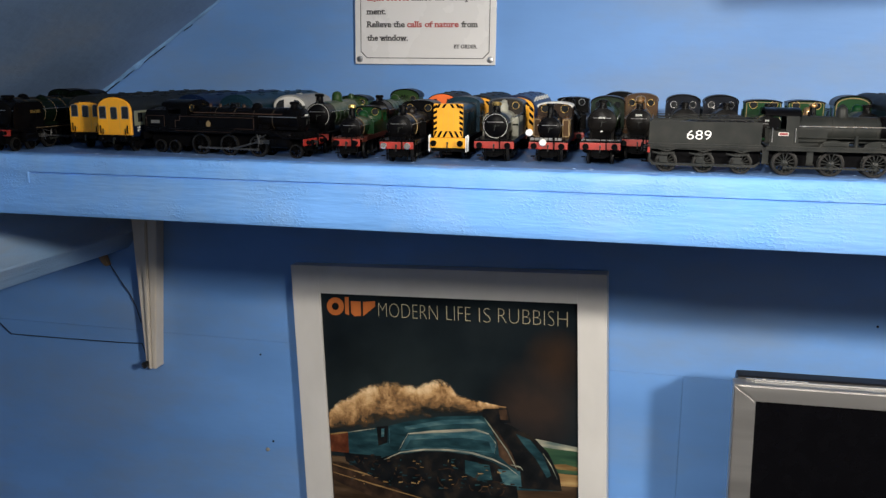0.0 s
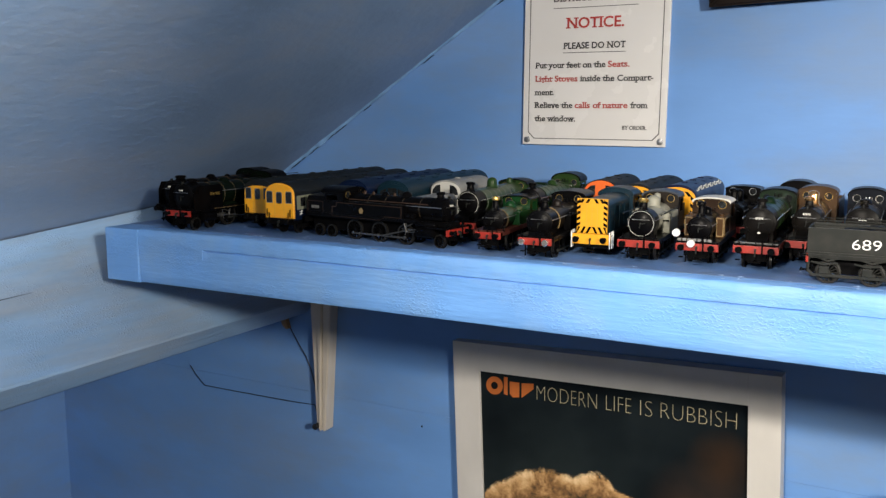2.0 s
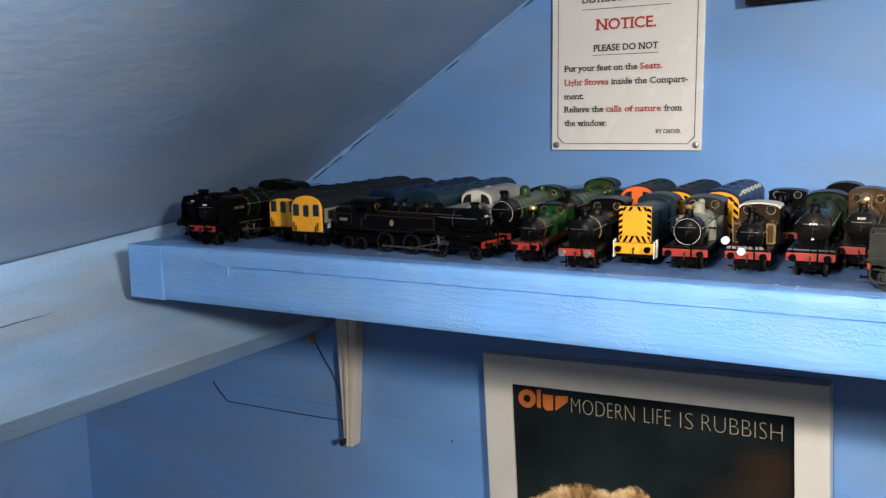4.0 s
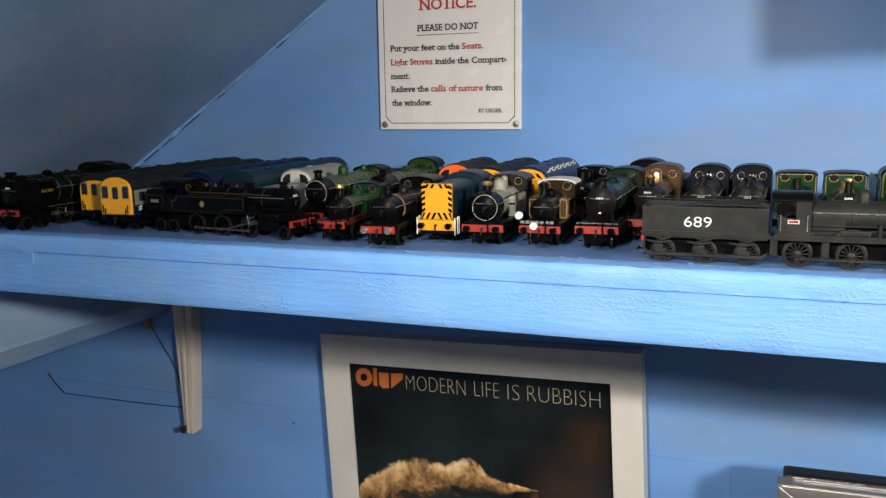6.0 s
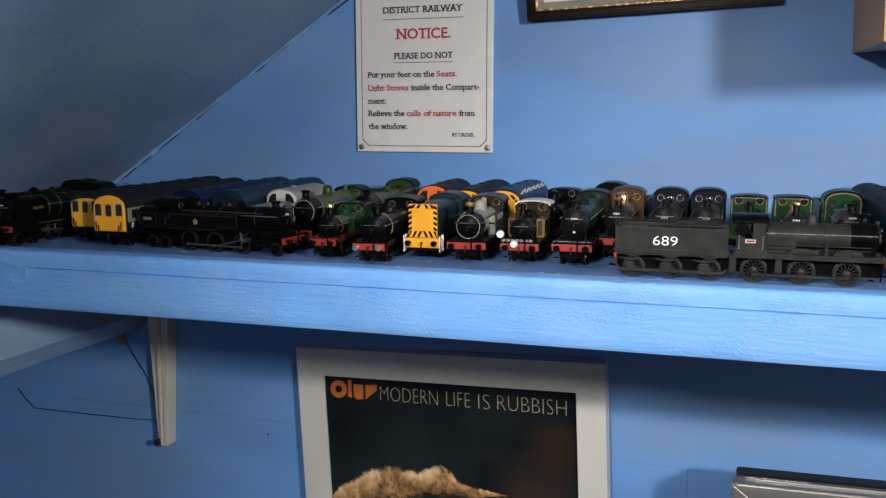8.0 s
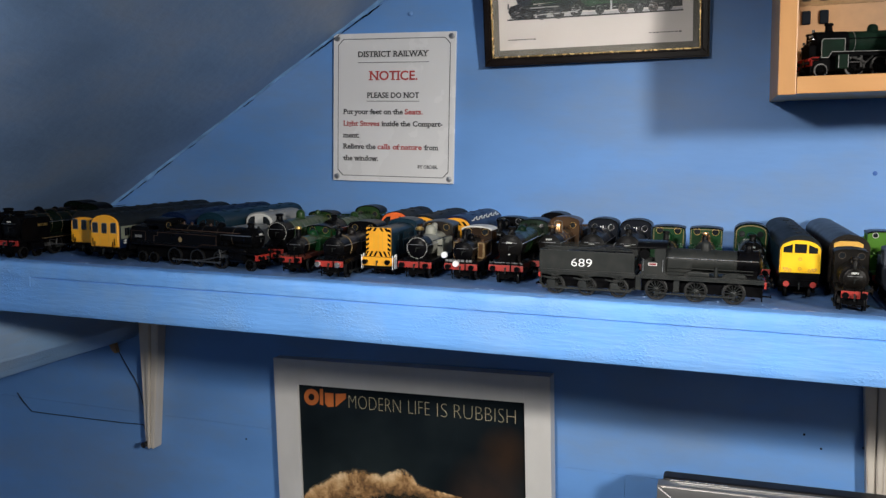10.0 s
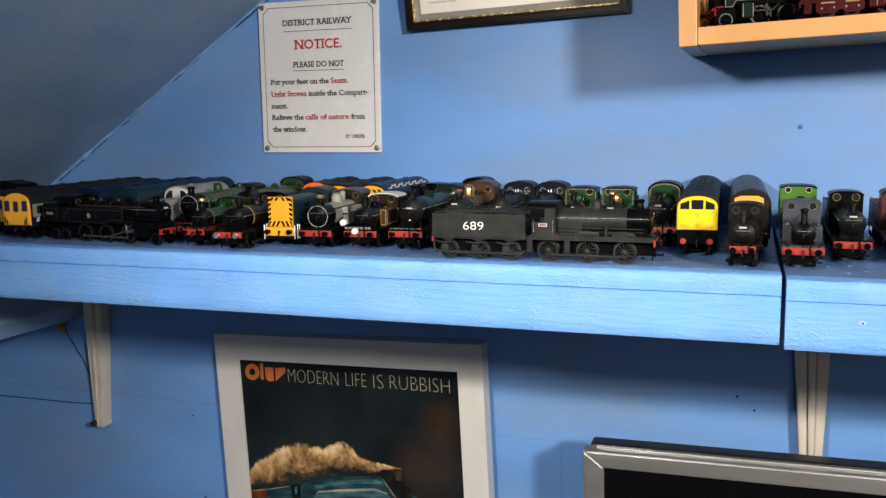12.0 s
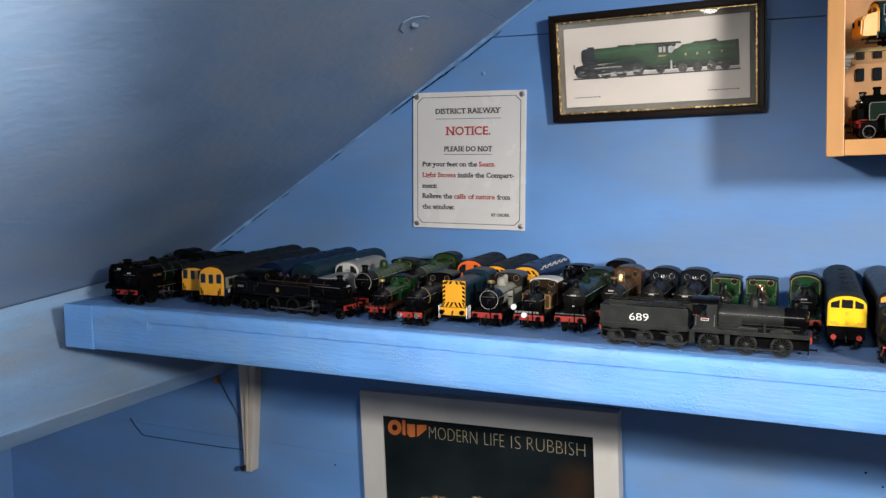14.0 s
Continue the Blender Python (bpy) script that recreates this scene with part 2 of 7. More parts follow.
M_FADEDLINE = paint("faded_lining", (0.045, 0.032, 0.018), 0.5, vary=0.3, size=200)
M_CREAMLINE = paint("straw_lining", (0.26, 0.18, 0.08), 0.5, vary=0.05)
M_DULLINE = paint("worn_lining", (0.05, 0.03, 0.022), 0.5, vary=0.3, size=200, spec=0.15)
M_LINED = paint("gold_lining", (0.11, 0.075, 0.035), 0.5, vary=0.3, size=200)
M_GREYLINE = paint("grey_marking", (0.16, 0.16, 0.155), 0.5, vary=0.1)
M_COPPER = paint("polished_copper", (0.85, 0.47, 0.2), 0.2, 0.95, size=300)
M_CASEGREEN = paint("satin_dark_green", (0.0065, 0.0165, 0.0105), 0.55, vary=0.25, size=90, spec=0.03)
M_GREASE = paint("oily_metal", (0.02, 0.019, 0.018), 0.5, vary=0.3, size=150, spec=0.15)
M_SATINBLACK = paint("satin_black", (0.0026, 0.0026, 0.003), 0.6, vary=0.2, size=90, spec=0.015)
M_CASEBLUE = paint("satin_rail_blue", (0.006, 0.026, 0.036), 0.6, vary=0.15, size=60, spec=0.03)
M_PANE = paint("dark_pane", (0.012, 0.014, 0.016), 0.12, vary=0.1)
M_DULLSTEEL = paint("oiled_steel", (0.11, 0.11, 0.108), 0.38, 0.7, vary=0.3, size=200)
M_TYRE = paint("worn_tyre_steel", (0.026, 0.025, 0.024), 0.42, 0.6, vary=0.3, size=200, spec=0.3)
M_COAL = paint("coal", (0.01, 0.01, 0.011), 0.45, vary=0.4, size=300, bump=0.8, bump_size=500)


def glass(name, tint=(0.9, 0.97, 0.94)):
    m, t, b = nodes_of(name)
    b.inputs["Base Color"].default_value = (*tint, 1)
    b.inputs["Transmission Weight"].default_value, b.inputs["Roughness"].default_value, b.inputs["IOR"].default_value = 1.0, 0.02, 1.45
    return m


M_GLASS = glass("shelf_glass", (0.75, 0.92, 0.85))


# ---- mesh tools ----
def part(name, bm, material, parent=None, label="", smooth=False):
    me = bpy.data.meshes.new(name)
    bm.normal_update()
    bm.to_mesh(me)
    bm.free()
    for p in me.polygons:
        p.use_smooth = smooth
    if smooth:
        me.set_sharp_from_angle(angle=radians(40))
    me.materials.append(material)
    ob = new(name, me)
    ob.parent = parent
    return tagged(ob, label)


def thing(name, label, category, group="", kind="", m=None):
    ob = tagged(new(name), label, category, group, kind)
    if m is not None:
        ob.matrix_world = m
    return ob


def fresh():
    return bmesh.new()


def box(bm, x0, x1, y0, y1, z0, z1, bevel=0.0):
    m = Matrix.Translation(((x0 + x1) / 2, (y0 + y1) / 2, (z0 + z1) / 2)) @ Matrix.Diagonal((abs(x1 - x0), abs(y1 - y0), abs(z1 - z0), 1))
    made = bmesh.ops.create_cube(bm, size=1, matrix=m)["verts"]
    if bevel:
        edges = list({e for v in made for e in v.link_edges})
        bmesh.ops.bevel(bm, geom=edges, offset=bevel, segments=2, affect="EDGES", profile=0.6)
    return bm


def cyl(bm, a, b, r0, r1=None, n=20):
    """A rod or cone from a to b."""
    a, b = Vector(a), Vector(b)
    d = b - a
    m = Matrix.Translation((a + b) / 2) @ d.to_track_quat("Z", "Y").to_matrix().to_4x4()
    bmesh.ops.create_cone(bm, cap_ends=True, segments=n, radius1=r0, radius2=r0 if r1 is None else r1, depth=d.length, matrix=m)
    return bm


def lathe(bm, profile, axis_point=(0, 0, 0), along="y", n=24):
    """Turns (distance, radius) pairs round an axis through axis_point."""
    rings = []
    for d, r in profile:
        ring = []
        for i in range(n):
            a = 2 * math.pi * i / n
            u, v = r * math.cos(a), r * math.sin(a)
            p = {"y": (u, d, v), "z": (u, v, d), "x": (d, u, v)}[along]
            ring.append(bm.verts.new(Vector(p) + Vector(axis_point)))
        rings.append(ring)
    for p, q in zip(rings, rings[1:]):
        for i in range(n):
            bm.faces.new((p[i], p[(i + 1) % n], q[(i + 1) % n], q[i]))
    for ring in (rings[0], rings[-1]):
        bm.faces.new(ring)
    bmesh.ops.recalc_face_normals(bm, faces=bm.faces[:])
    return bm


def prism(bm, outline, lo, hi, along="y"):
    """Pushes an outline through from lo to hi. Outline in (x, z) along y, (x, y) along z, (y, z) along x."""
    def at(u, v, d):
        return {"y": (u, d, v), "z": (u, v, d), "x": (d, u, v)}[along]
    p = [bm.verts.new(at(u, v, lo)) for u, v in outline]
    q = [bm.verts.new(at(u, v, hi)) for u, v in outline]
    k = len(outline)
    for i in range(k):
        bm.faces.new((p[i], p[(i + 1) % k], q[(i + 1) % k], q[i]))
    bm.faces.new(p)
    bm.faces.new(q)
    bmesh.ops.recalc_face_normals(bm, faces=bm.faces[:])
    return bm


def ring(bm, centre, r, tube, along="y", n=28, k=6):
    """A thin hoop round an axis."""
    rows = []
    for i in range(n):
        a = 2 * math.pi * i / n
        row = []
        for j in range(k):
            b = 2 * math.pi * j / k
            rr, d = r + tube * math.cos(b), tube * math.sin(b)
            u, v = rr * math.cos(a), rr * math.sin(a)
            row.append(bm.verts.new(Vector({"y": (u, d, v), "z": (u, v, d), "x": (d, u, v)}[along]) + Vector(centre)))
        rows.append(row)
    for i in range(n):
        for j in range(k):
            bm.faces.new((rows[i][j], rows[i][(j + 1) % k], rows[(i + 1) % n][(j + 1) % k], rows[(i + 1) % n][j]))
    bmesh.ops.recalc_face_normals(bm, faces=bm.faces[:])
    return bm


def arch(half, low, spring, rise, n=12):
    """A box section with an arched top, from low up to spring, then rise more."""
    pts = [(-half, low), (half, low)]
    for i in range(n + 1):
        a = math.pi * i / n
        pts.append((half * math.cos(a), spring + rise * math.sin(a) ** 0.8 if 0 < i < n else spring))
    return pts


def words(text, size, material, parent, m, bold=0.0, width=0.0, name="lettering", serif=False):
    """Lettering as a mesh, standing in the plane x-z and read from -y; m places its middle."""
    c = bpy.data.curves.new(name, "FONT")
    c.body, c.size, c.align_x, c.align_y, c.offset, c.resolution_u = text, size, "CENTER", "CENTER", bold, 3
    tmp = bpy.data.objects.new(name, c)
    scene.collection.objects.link(tmp)
    bpy.context.view_layer.update()
    me = bpy.data.meshes.new_from_object(tmp.evaluated_get(bpy.context.evaluated_depsgraph_get()))
    bpy.data.objects.remove(tmp)
    bpy.data.curves.remove(c)
    if serif:
        # short slabs across the ends of the stems
        bm = bmesh.new()
        bm.from_mesh(me)
        ends = []
        for e in bm.edges:
            a, b = e.verts[0].co, e.verts[1].co
            if len(e.link_faces) == 1 and abs(a.y - b.y) < 0.006 * size and 0.04 * size < abs(a.x - b.x) < 0.2 * size:
                up = 1 if e.link_faces[0].calc_center_median().y > a.y else -1
                ends.append((min(a.x, b.x), max(a.x, b.x), a.y, up))
        for x0, x1, y, up in ends:
            q = [(x0 - 0.1 * size, y), (x1 + 0.1 * size, y), (x1 + 0.1 * size, y + up * 0.075 * size), (x0 - 0.1 * size, y + up * 0.075 * size)]
            bm.faces.new([bm.verts.new((u, v, 0.00006)) for u, v in (q if up > 0 else q[::-1])])
        bm.to_mesh(me)
        bm.free()
    xs = [v.co.x for v in me.vertices]
    k = width / (max(xs) - min(xs)) if width and xs else 1.0
    mid = (max(xs) + min(xs)) / 2
    me.transform(m @ pose(0, 0, 0, 90, 0, 0) @ Matrix.Diagonal((k, 1, 1, 1)) @ Matrix.Translation((-mid, 0, 0)))
    me.materials.clear()
    me.materials.append(material)
    ob = new(name, me)
    ob.parent = parent
    return ob


# ---- the room ----
WALL, SHELF_Z, SHELF_FRONT = 0.965, 1.453, 0.655
SLOPE = 0.65


def slope_z(x):
    return 1.521 + SLOPE * (x + 0.621)


def slab(name, x0, x1, y0, y1, z0, z1, material, kind="structure", label="", parent=None):
    return tagged(part(name, box(fresh(), x0, x1, y0, y1, z0, z1), material, parent), label, kind=kind if parent is None else "")


slab("floor", -1.3, 2.5, -2.7, 1.1, -0.1, 0.0, M_FLOOR, label="brown carpeted floor of the attic room")
wall_back = slab("wall_gable", -1.24, 2.5, WALL + 0.012, WALL + 0.1, 0, 2.9, M_GAP, label="blue painted boarded gable wall behind the shelf")
gap = 0.0005
thin = 0.00012
for x0, x1, z0, z1 in ((-1.2, 2.4, 1.7805 + gap, 2.9), (-1.2, 2.4, 1.1935 + thin, 1.7805 - gap), (-1.2, 0.0505 - thin, 0.0, 1.1935 - thin), (0.0505 + thin, 2.4, 0.0, 1.1935 - thin)):
    part("panel", box(fresh(), x0, x1, WALL, WALL + 0.0118, z0, z1, 0.0003), M_WALL, wall_back)
slab("wall_knee", -1.24, -1.138, -2.7, WALL, 0, 1.45, M_WALL, label="low blue wall under the eaves")


def wall_with_hole(name, label, across, lo, hi, u0, u1, top, holes):
    """A wall with window openings; across: x or y is its thin axis, u runs along it."""
    bm = fresh()
    a0, a1, z0, z1 = holes
    for s0, s1, b, t in ((u0, a0, 0, top), (a1, u1, 0, top), (a0, a1, 0, z0), (a0, a1, z1, top)):
        if across == "x":
            box(bm, lo, hi, s0, s1, b, t)
        else:
            box(bm, s0, s1, lo, hi, b, t)
    return tagged(part(name, bm, M_ROOM), label, kind="structure")


# unseen side wall; its window opening is invented and holds no lamp
wall_with_hole("wall_side", "plain unseen side wall with an invented window opening", "x", 1.95, 2.05, -2.7, WALL, 2.9, (-1.92, -1.32, 1.88, 2.4))
wall_with_hole("wall_rear", "plain white wall behind with a window opening", "y", -2.7, -2.6, -1.24, 1.95, 2.9, (0.6, 1.6, 1.55, 2.45))
slab("ceiling", 0.9, 2.5, -2.7, 1.06, 2.62, 2.7, M_ROOM, label="flat white attic ceiling")


def sloping_ceiling():
    # lower sheet and upper sheet of board with a hairline joint, in one mesh
    bm = fresh()
    for x0, x1 in ((-0.96, -0.1952), (-0.1942, 1.0)):
        prism(bm, [(x0, slope_z(x0)), (x1, slope_z(x1)), (x1, slope_z(x1) + 0.02), (x0, slope_z(x0) + 0.02)], -2.7, WALL - 0.0005)
    return tagged(part("ceiling_slope", bm, M_SLOPE), "sloping blue painted attic ceiling with grubby patches", kind="structure")


sloping_ceiling()
bm = fresh()
prism(bm, [(-0.98, slope_z(-0.98) + 0.022), (1.0, slope_z(1.0) + 0.022), (1.0, slope_z(1.0) + 0.06), (-0.98, slope_z(-0.98) + 0.06)], -2.7, WALL + 0.05)
tagged(part("roof_lining", bm, M_GAP), "dark lining above the sloping ceiling", kind="structure")


def caulk_bead():
    """An uneven painted bead where slope and gable meet."""
    bm, rows = fresh(), []
    n = 420
    for i in range(n):
        x = -0.70 + 0.85 * i / (n - 1)
        r = 0.0027 + 0.0016 * noise.noise(Vector((x * 26, 3, 1))) + 0.0007 * noise.noise(Vector((x * 85, 7, 2)))
        r *= 1.2 + 0.75 * math.exp(-((x + 0.24) / 0.07) ** 2) + 0.9 * math.exp(-((x + 0.62) / 0.05) ** 2)
        r = max(0.0016, r)
        row = []
        for j in range(7):
            a = math.pi * j / 6
            d = r * (1 + 0.3 * noise.noise(Vector((x * 75, j * 0.9, 4))))
            # fan from the wall face round to the slope face
            row.append(bm.verts.new((x + d * math.sin(a) * 0.45, WALL - d * math.cos(a) * 0.5 - d * 0.5, slope_z(x) - d * math.sin(a) * 0.9 + 0.001)))
        rows.append(row)
    for p, q in zip(rows, rows[1:]):
        for j in range(6):
            bm.faces.new((p[j], q[j], q[j + 1], p[j + 1]))
    return tagged(part("trim_filler", bm, M_CAULK, smooth=True), "lumpy painted filler along the ceiling joint", kind="structure")


caulk_bead()


def cracks():
    """Open cracks beside the filler."""
    bm = fresh()
    rnd = random.Random(9)
    for a, b, thick in ((-0.655, -0.63, 0.8), (-0.625, -0.607, 0.5), (-0.595, -0.565, 0.5), (-0.54, -0.528, 0.4), (-0.455, -0.44, 0.5), (-0.36, -0.318, 0.7), (-0.316, -0.262, 1.0), (-0.255, -0.20, 0.5), (-0.15, -0.11, 0.8)):
        n = 24
        top, low = [], []
        for i in range(n + 1):
            x = a + (b - a) * i / n
            w = 0.0011 * thick * math.sin(math.pi * i / n) ** 0.5 * (0.35 + rnd.random())
            r = 0.0052 + 0.0028 * math.exp(-((x + 0.24) / 0.07) ** 2)
            z = slope_z(x) - r + 0.0014 * noise.noise(Vector((x * 120, 1, 5)))
            top.append(bm.verts.new((x, WALL - 0.0046, z + w)))
            low.append(bm.verts.new((x + 0.001, WALL - 0.0046, z - w * 0.4)))
        for i in range(n):
            bm.faces.new((top[i], top[i + 1], low[i + 1], low[i]))
    bmesh.ops.solidify(bm, geom=bm.faces[:], thickness=0.0006)
    return tagged(part("trim_crack", bm, M_GAP), "dark cracks in the filler under the ceiling", kind="structure")


cracks()

# boxed-in board along the eaves, wider towards the room
bm, rows = fresh(), []
for i in range(62):
    y = WALL - 0.001 - 1.164 * i / 60 if i < 61 else -2.7
    xt = -0.6835 - 0.2068 * min(i, 60) / 60
    zt = slope_z(xt) - 0.0022
    face = [(xt + (-0.6192 - xt) * k / 12, zt + (1.3292 - zt) * k / 12) for k in range(13)]
    prof = face + [(-0.6187, 1.3268), (-0.6345, 1.3045), (-0.6385, 1.3022), (-0.66, 1.3025), (xt - 0.03, slope_z(xt) - 0.05)]
    rows.append([bm.verts.new((u, y, v)) for u, v in prof])
for p, q in zip(rows, rows[1:]):
    for j in range(len(p)):
        k = (j + 1) % len(p)
        bm.faces.new((p[j], q[j], q[k], p[k]))
bm.faces.new(rows[0][::-1])
bm.faces.new(rows[-1])
bmesh.ops.recalc_face_normals(bm, faces=bm.faces[:])
tagged(part("trim_eaves_board", bm, M_LEDGE), "sloping blue painted board boxing in the eaves", kind="structure")


bm = fresh()
top, low = [], []
for i in range(15):
    y = 0.6 - 0.5 * i / 14
    xt = -0.6835 - 0.2068 * (0.964 - y) / 1.164
    f = 0.43 + 0.012 * noise.noise(Vector((y * 60, 0, 0)))
    for row, g in ((top, f), (low, f + 0.008 * math.sin(math.pi * i / 14) ** 0.5 + 0.002)):
        row.append(bm.verts.new((xt + (-0.6192 - xt) * g + 0.0006, y, slope_z(xt) - 0.0022 + (1.3292 - slope_z(xt) + 0.0022) * g + 0.0006)))
for i in range(14):
    bm.faces.new((top[i], top[i + 1], low[i + 1], low[i]))
tagged(part("trim_split", bm, M_GAP), "dark split along the painted eaves board", kind="structure")


def shelf(name, x0, x1, drop, y_front, label, groove=0.0):
    """A shelf of a top board on a front rail; the shadow groove between them starts at x = groove."""
    ob = thing(name, label, "shelf", m=pose(0, 0, SHELF_Z - drop))
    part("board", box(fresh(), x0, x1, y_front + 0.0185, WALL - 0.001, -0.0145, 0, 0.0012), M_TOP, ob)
    bm = fresh()
    # front board: a slightly uneven painted face, rounded over at its upper arris
    cols, n = [], max(40, int((x1 - x0) / 0.0045))
    prof = ((0.018, -0.0002), (0.004, 0.0), (0.0016, -0.0006), (0.0003, -0.0022), (-0.0006, -0.006), (-0.0008, -0.0105), (-0.0006, -0.0145), (0.0016, -0.0155), (-0.0001, -0.0166), (0.0, -0.024), (0.0, -0.032), (0.0, -0.040), (0.0002, -0.0478), (0.0018, -0.0505), (0.0175, -0.0505), (0.018, -0.03))
    for i in range(n + 1):
        x = x0 + (x1 - x0) * i / n
        low = -0.0022 * min(1.0, max(0.0, (0.2705 - x) / 0.86)) if x0 < 0 else 0.0
        col = []
        for k, (dy, dz) in enumerate(prof):
            if k == 7 and x < groove:
                dy = -0.0004
            wob = 0.0
            if 2 <= k <= 6:
                wob = 0.0009 * noise.noise(Vector((x * 90, k * 1.7, 3))) + 0.0008 * noise.noise(Vector((x * 330, k * 2.3, 8)))
            elif 8 <= k <= 12:
                wob = 0.0003 * noise.noise(Vector((x * 50, dz * 160, 5)))
            lift = 0.0006 * noise.noise(Vector((x * 70, 9, 1))) if 1 <= k <= 3 else 0.0
            col.append(bm.verts.new((x, y_front + dy + wob, dz + lift + (low if k >= 9 else 0.0))))
        cols.append(col)
    m = len(prof)
    for p, q in zip(cols, cols[1:]):
        for k in range(m):
            bm.faces.new((p[k], p[(k + 1) % m], q[(k + 1) % m], q[k]))
    bm.faces.new(cols[0][::-1])
    bm.faces.new(cols[-1])
    bmesh.ops.recalc_face_normals(bm, faces=bm.faces[:])
    part("front_rail", bm, M_SHELF, ob, "bright blue painted front rail", True)
    part("cleat", box(fresh(), x0 + 0.05, x1, WALL - 0.03, WALL - 0.001, -0.045, -0.0146, 0.001), M_WALL, ob)
    return ob


main_shelf = shelf("wall_shelf", -0.6015, 0.2705, 0.0, SHELF_FRONT, "bright blue gloss-painted wooden wall shelf full of model engines", -0.519)
part("end_block", box(fresh(), -0.648, -0.6025, SHELF_FRONT - 0.0012, SHELF_FRONT + 0.03, -0.0535, -0.0005, 0.0016), M_SHELF, main_shelf, "blue painted end block with a seam")
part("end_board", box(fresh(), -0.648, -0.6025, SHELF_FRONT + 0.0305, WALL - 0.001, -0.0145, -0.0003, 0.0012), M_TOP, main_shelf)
part("groove_end", box(fresh(), -0.5205, -0.5185, SHELF_FRONT - 0.0009, SHELF_FRONT + 0.001, -0.0245, -0.0145, 0.0004), M_SHELF, main_shelf)
second_shelf = shelf("wall_shelf", 0.2737, 1.4, 0.002, SHELF_FRONT - 0.004, "second blue painted shelf board butted to the first")
# knocked paint on the second rail: a pale scar round a small dark dent
rnd = random.Random(31)
for name, r, sx, off, mat in (("paint_chip", 0.0022, 1.5, 0.0008, M_FLAKE), ("dent", 0.0008, 1.0, 0.0012, M_GAP)):
    bm = fresh()
    bm.faces.new([bm.verts.new((0.323 + sx * r * rnd.uniform(0.6, 1.2) * math.cos(0.571 * i), SHELF_FRONT - 0.004 - off, -0.028 + r * rnd.uniform(0.5, 1.1) * math.sin(0.571 * i))) for i in range(11)])
    part(name, bm, mat, second_shelf)


def bracket(x, z_low, lean):
    """A tapered timber bracket standing on the wall under the shelf."""
    ob = thing("shelf_bracket", "off-white painted tapered wooden shelf bracket", "bracket", "shelf brackets", m=pose(x, WALL - 0.0005, 0))
    top = 1.4375
    w0, w1 = 0.023, 0.0074
    for s0, s1, d, nm in ((-1.0, -0.28, 0.017, "stave"), (-0.24, 0.24, 0.021, "stave"), (0.28, 1.0, 0.019, "stave")):
        bm = fresh()
        lo = [(s0 * w1 + lean, z_low), (s1 * w1 + lean, z_low), (s1 * w0, top), (s0 * w0, top)]
        prism(bm, lo, -d, 0.0)
        bmesh.ops.bevel(bm, geom=bm.edges[:], offset=0.0012, segments=2, affect="EDGES")
        part(nm, bm, M_WHITEWOOD, ob)
    bm = fresh()
    cyl(bm, (lean - 0.005, -0.0245, z_low + 0.006), (lean - 0.005, -0.006, z_low + 0.006), 0.0034, 0.0038, 14)
    ring(bm, (lean - 0.005, -0.0245, z_low + 0.006), 0.0034, 0.0009, "y", 16, 6)
    part("screw_head", bm, M_BLACKPLASTIC, ob, "dark screw head", True)
    # arm under the shelf
    part("arm", box(fresh(), -0.016, 0.016, -0.24, -0.024, 1.4195, 1.4375, 0.002), M_WHITEWOOD, ob)
    return ob


bracket(-0.600, 1.150, -0.004)
bracket(0.311, 1.150, 0.007)
bm = fresh()
prism(bm, [(-0.688, 1.3005), (-0.668, 1.313), (-0.6635, 1.307), (-0.667, 1.293), (-0.6625, 1.279), (-0.667, 1.278), (-0.6725, 1.283), (-0.679, 1.2945)], WALL - 0.009, WALL - 0.001)
bmesh.ops.bevel(bm, geom=bm.edges[:], offset=0.0009, segments=1, affect="EDGES")
tagged(part("timber_offcut", bm, M_BAREWOOD), "small broken timber wedge beside the bracket", "wedge")


def wire():
    c = bpy.data.curves.new("wire", "CURVE")
    c.dimensions, c.bevel_depth, c.bevel_resolution = "3D", 0.0006, 2
    runs = ([(-0.616, 1.152), (-0.62, 1.163), (-0.625, 1.177), (-0.66, 1.1755), (-0.736, 1.1745), (-0.787, 1.174), (-0.824, 1.174), (-0.84, 1.188), (-0.85, 1.2)], [(-0.664, 1.28), (-0.646, 1.253), (-0.638, 1.243), (-0.63, 1.226), (-0.624, 1.205)])
    for pts in runs:
        s = c.splines.new("POLY")
        s.points.add(len(pts) - 1)
        for k, (p, q) in enumerate(zip(s.points, pts)):
            p.co = (q[0], WALL - 0.003, q[1], 1)
    tmp = bpy.data.objects.new("wire", c)
    scene.collection.objects.link(tmp)
    bpy.context.view_layer.update()
    me = bpy.data.meshes.new_from_object(tmp.evaluated_get(bpy.context.evaluated_depsgraph_get()))
    bpy.data.objects.remove(tmp)
    me.materials.clear()
    me.materials.append(M_BLACKPLASTIC)
    return tagged(new("wire", me), "thin dark wire tacked along the wall", "wire")


wire()


# small marks on the wall
def plug(x, z, r, material, label, proud=0.002):
    bm = fresh()
    lathe(bm, [(-proud, r * 0.6), (-proud * 0.6, r), (0.0, r * 1.05)], (x, WALL, z), "y", 12)
    return tagged(part("wall_screw", bm, material, smooth=True), label, "screw", "screws in the wall")


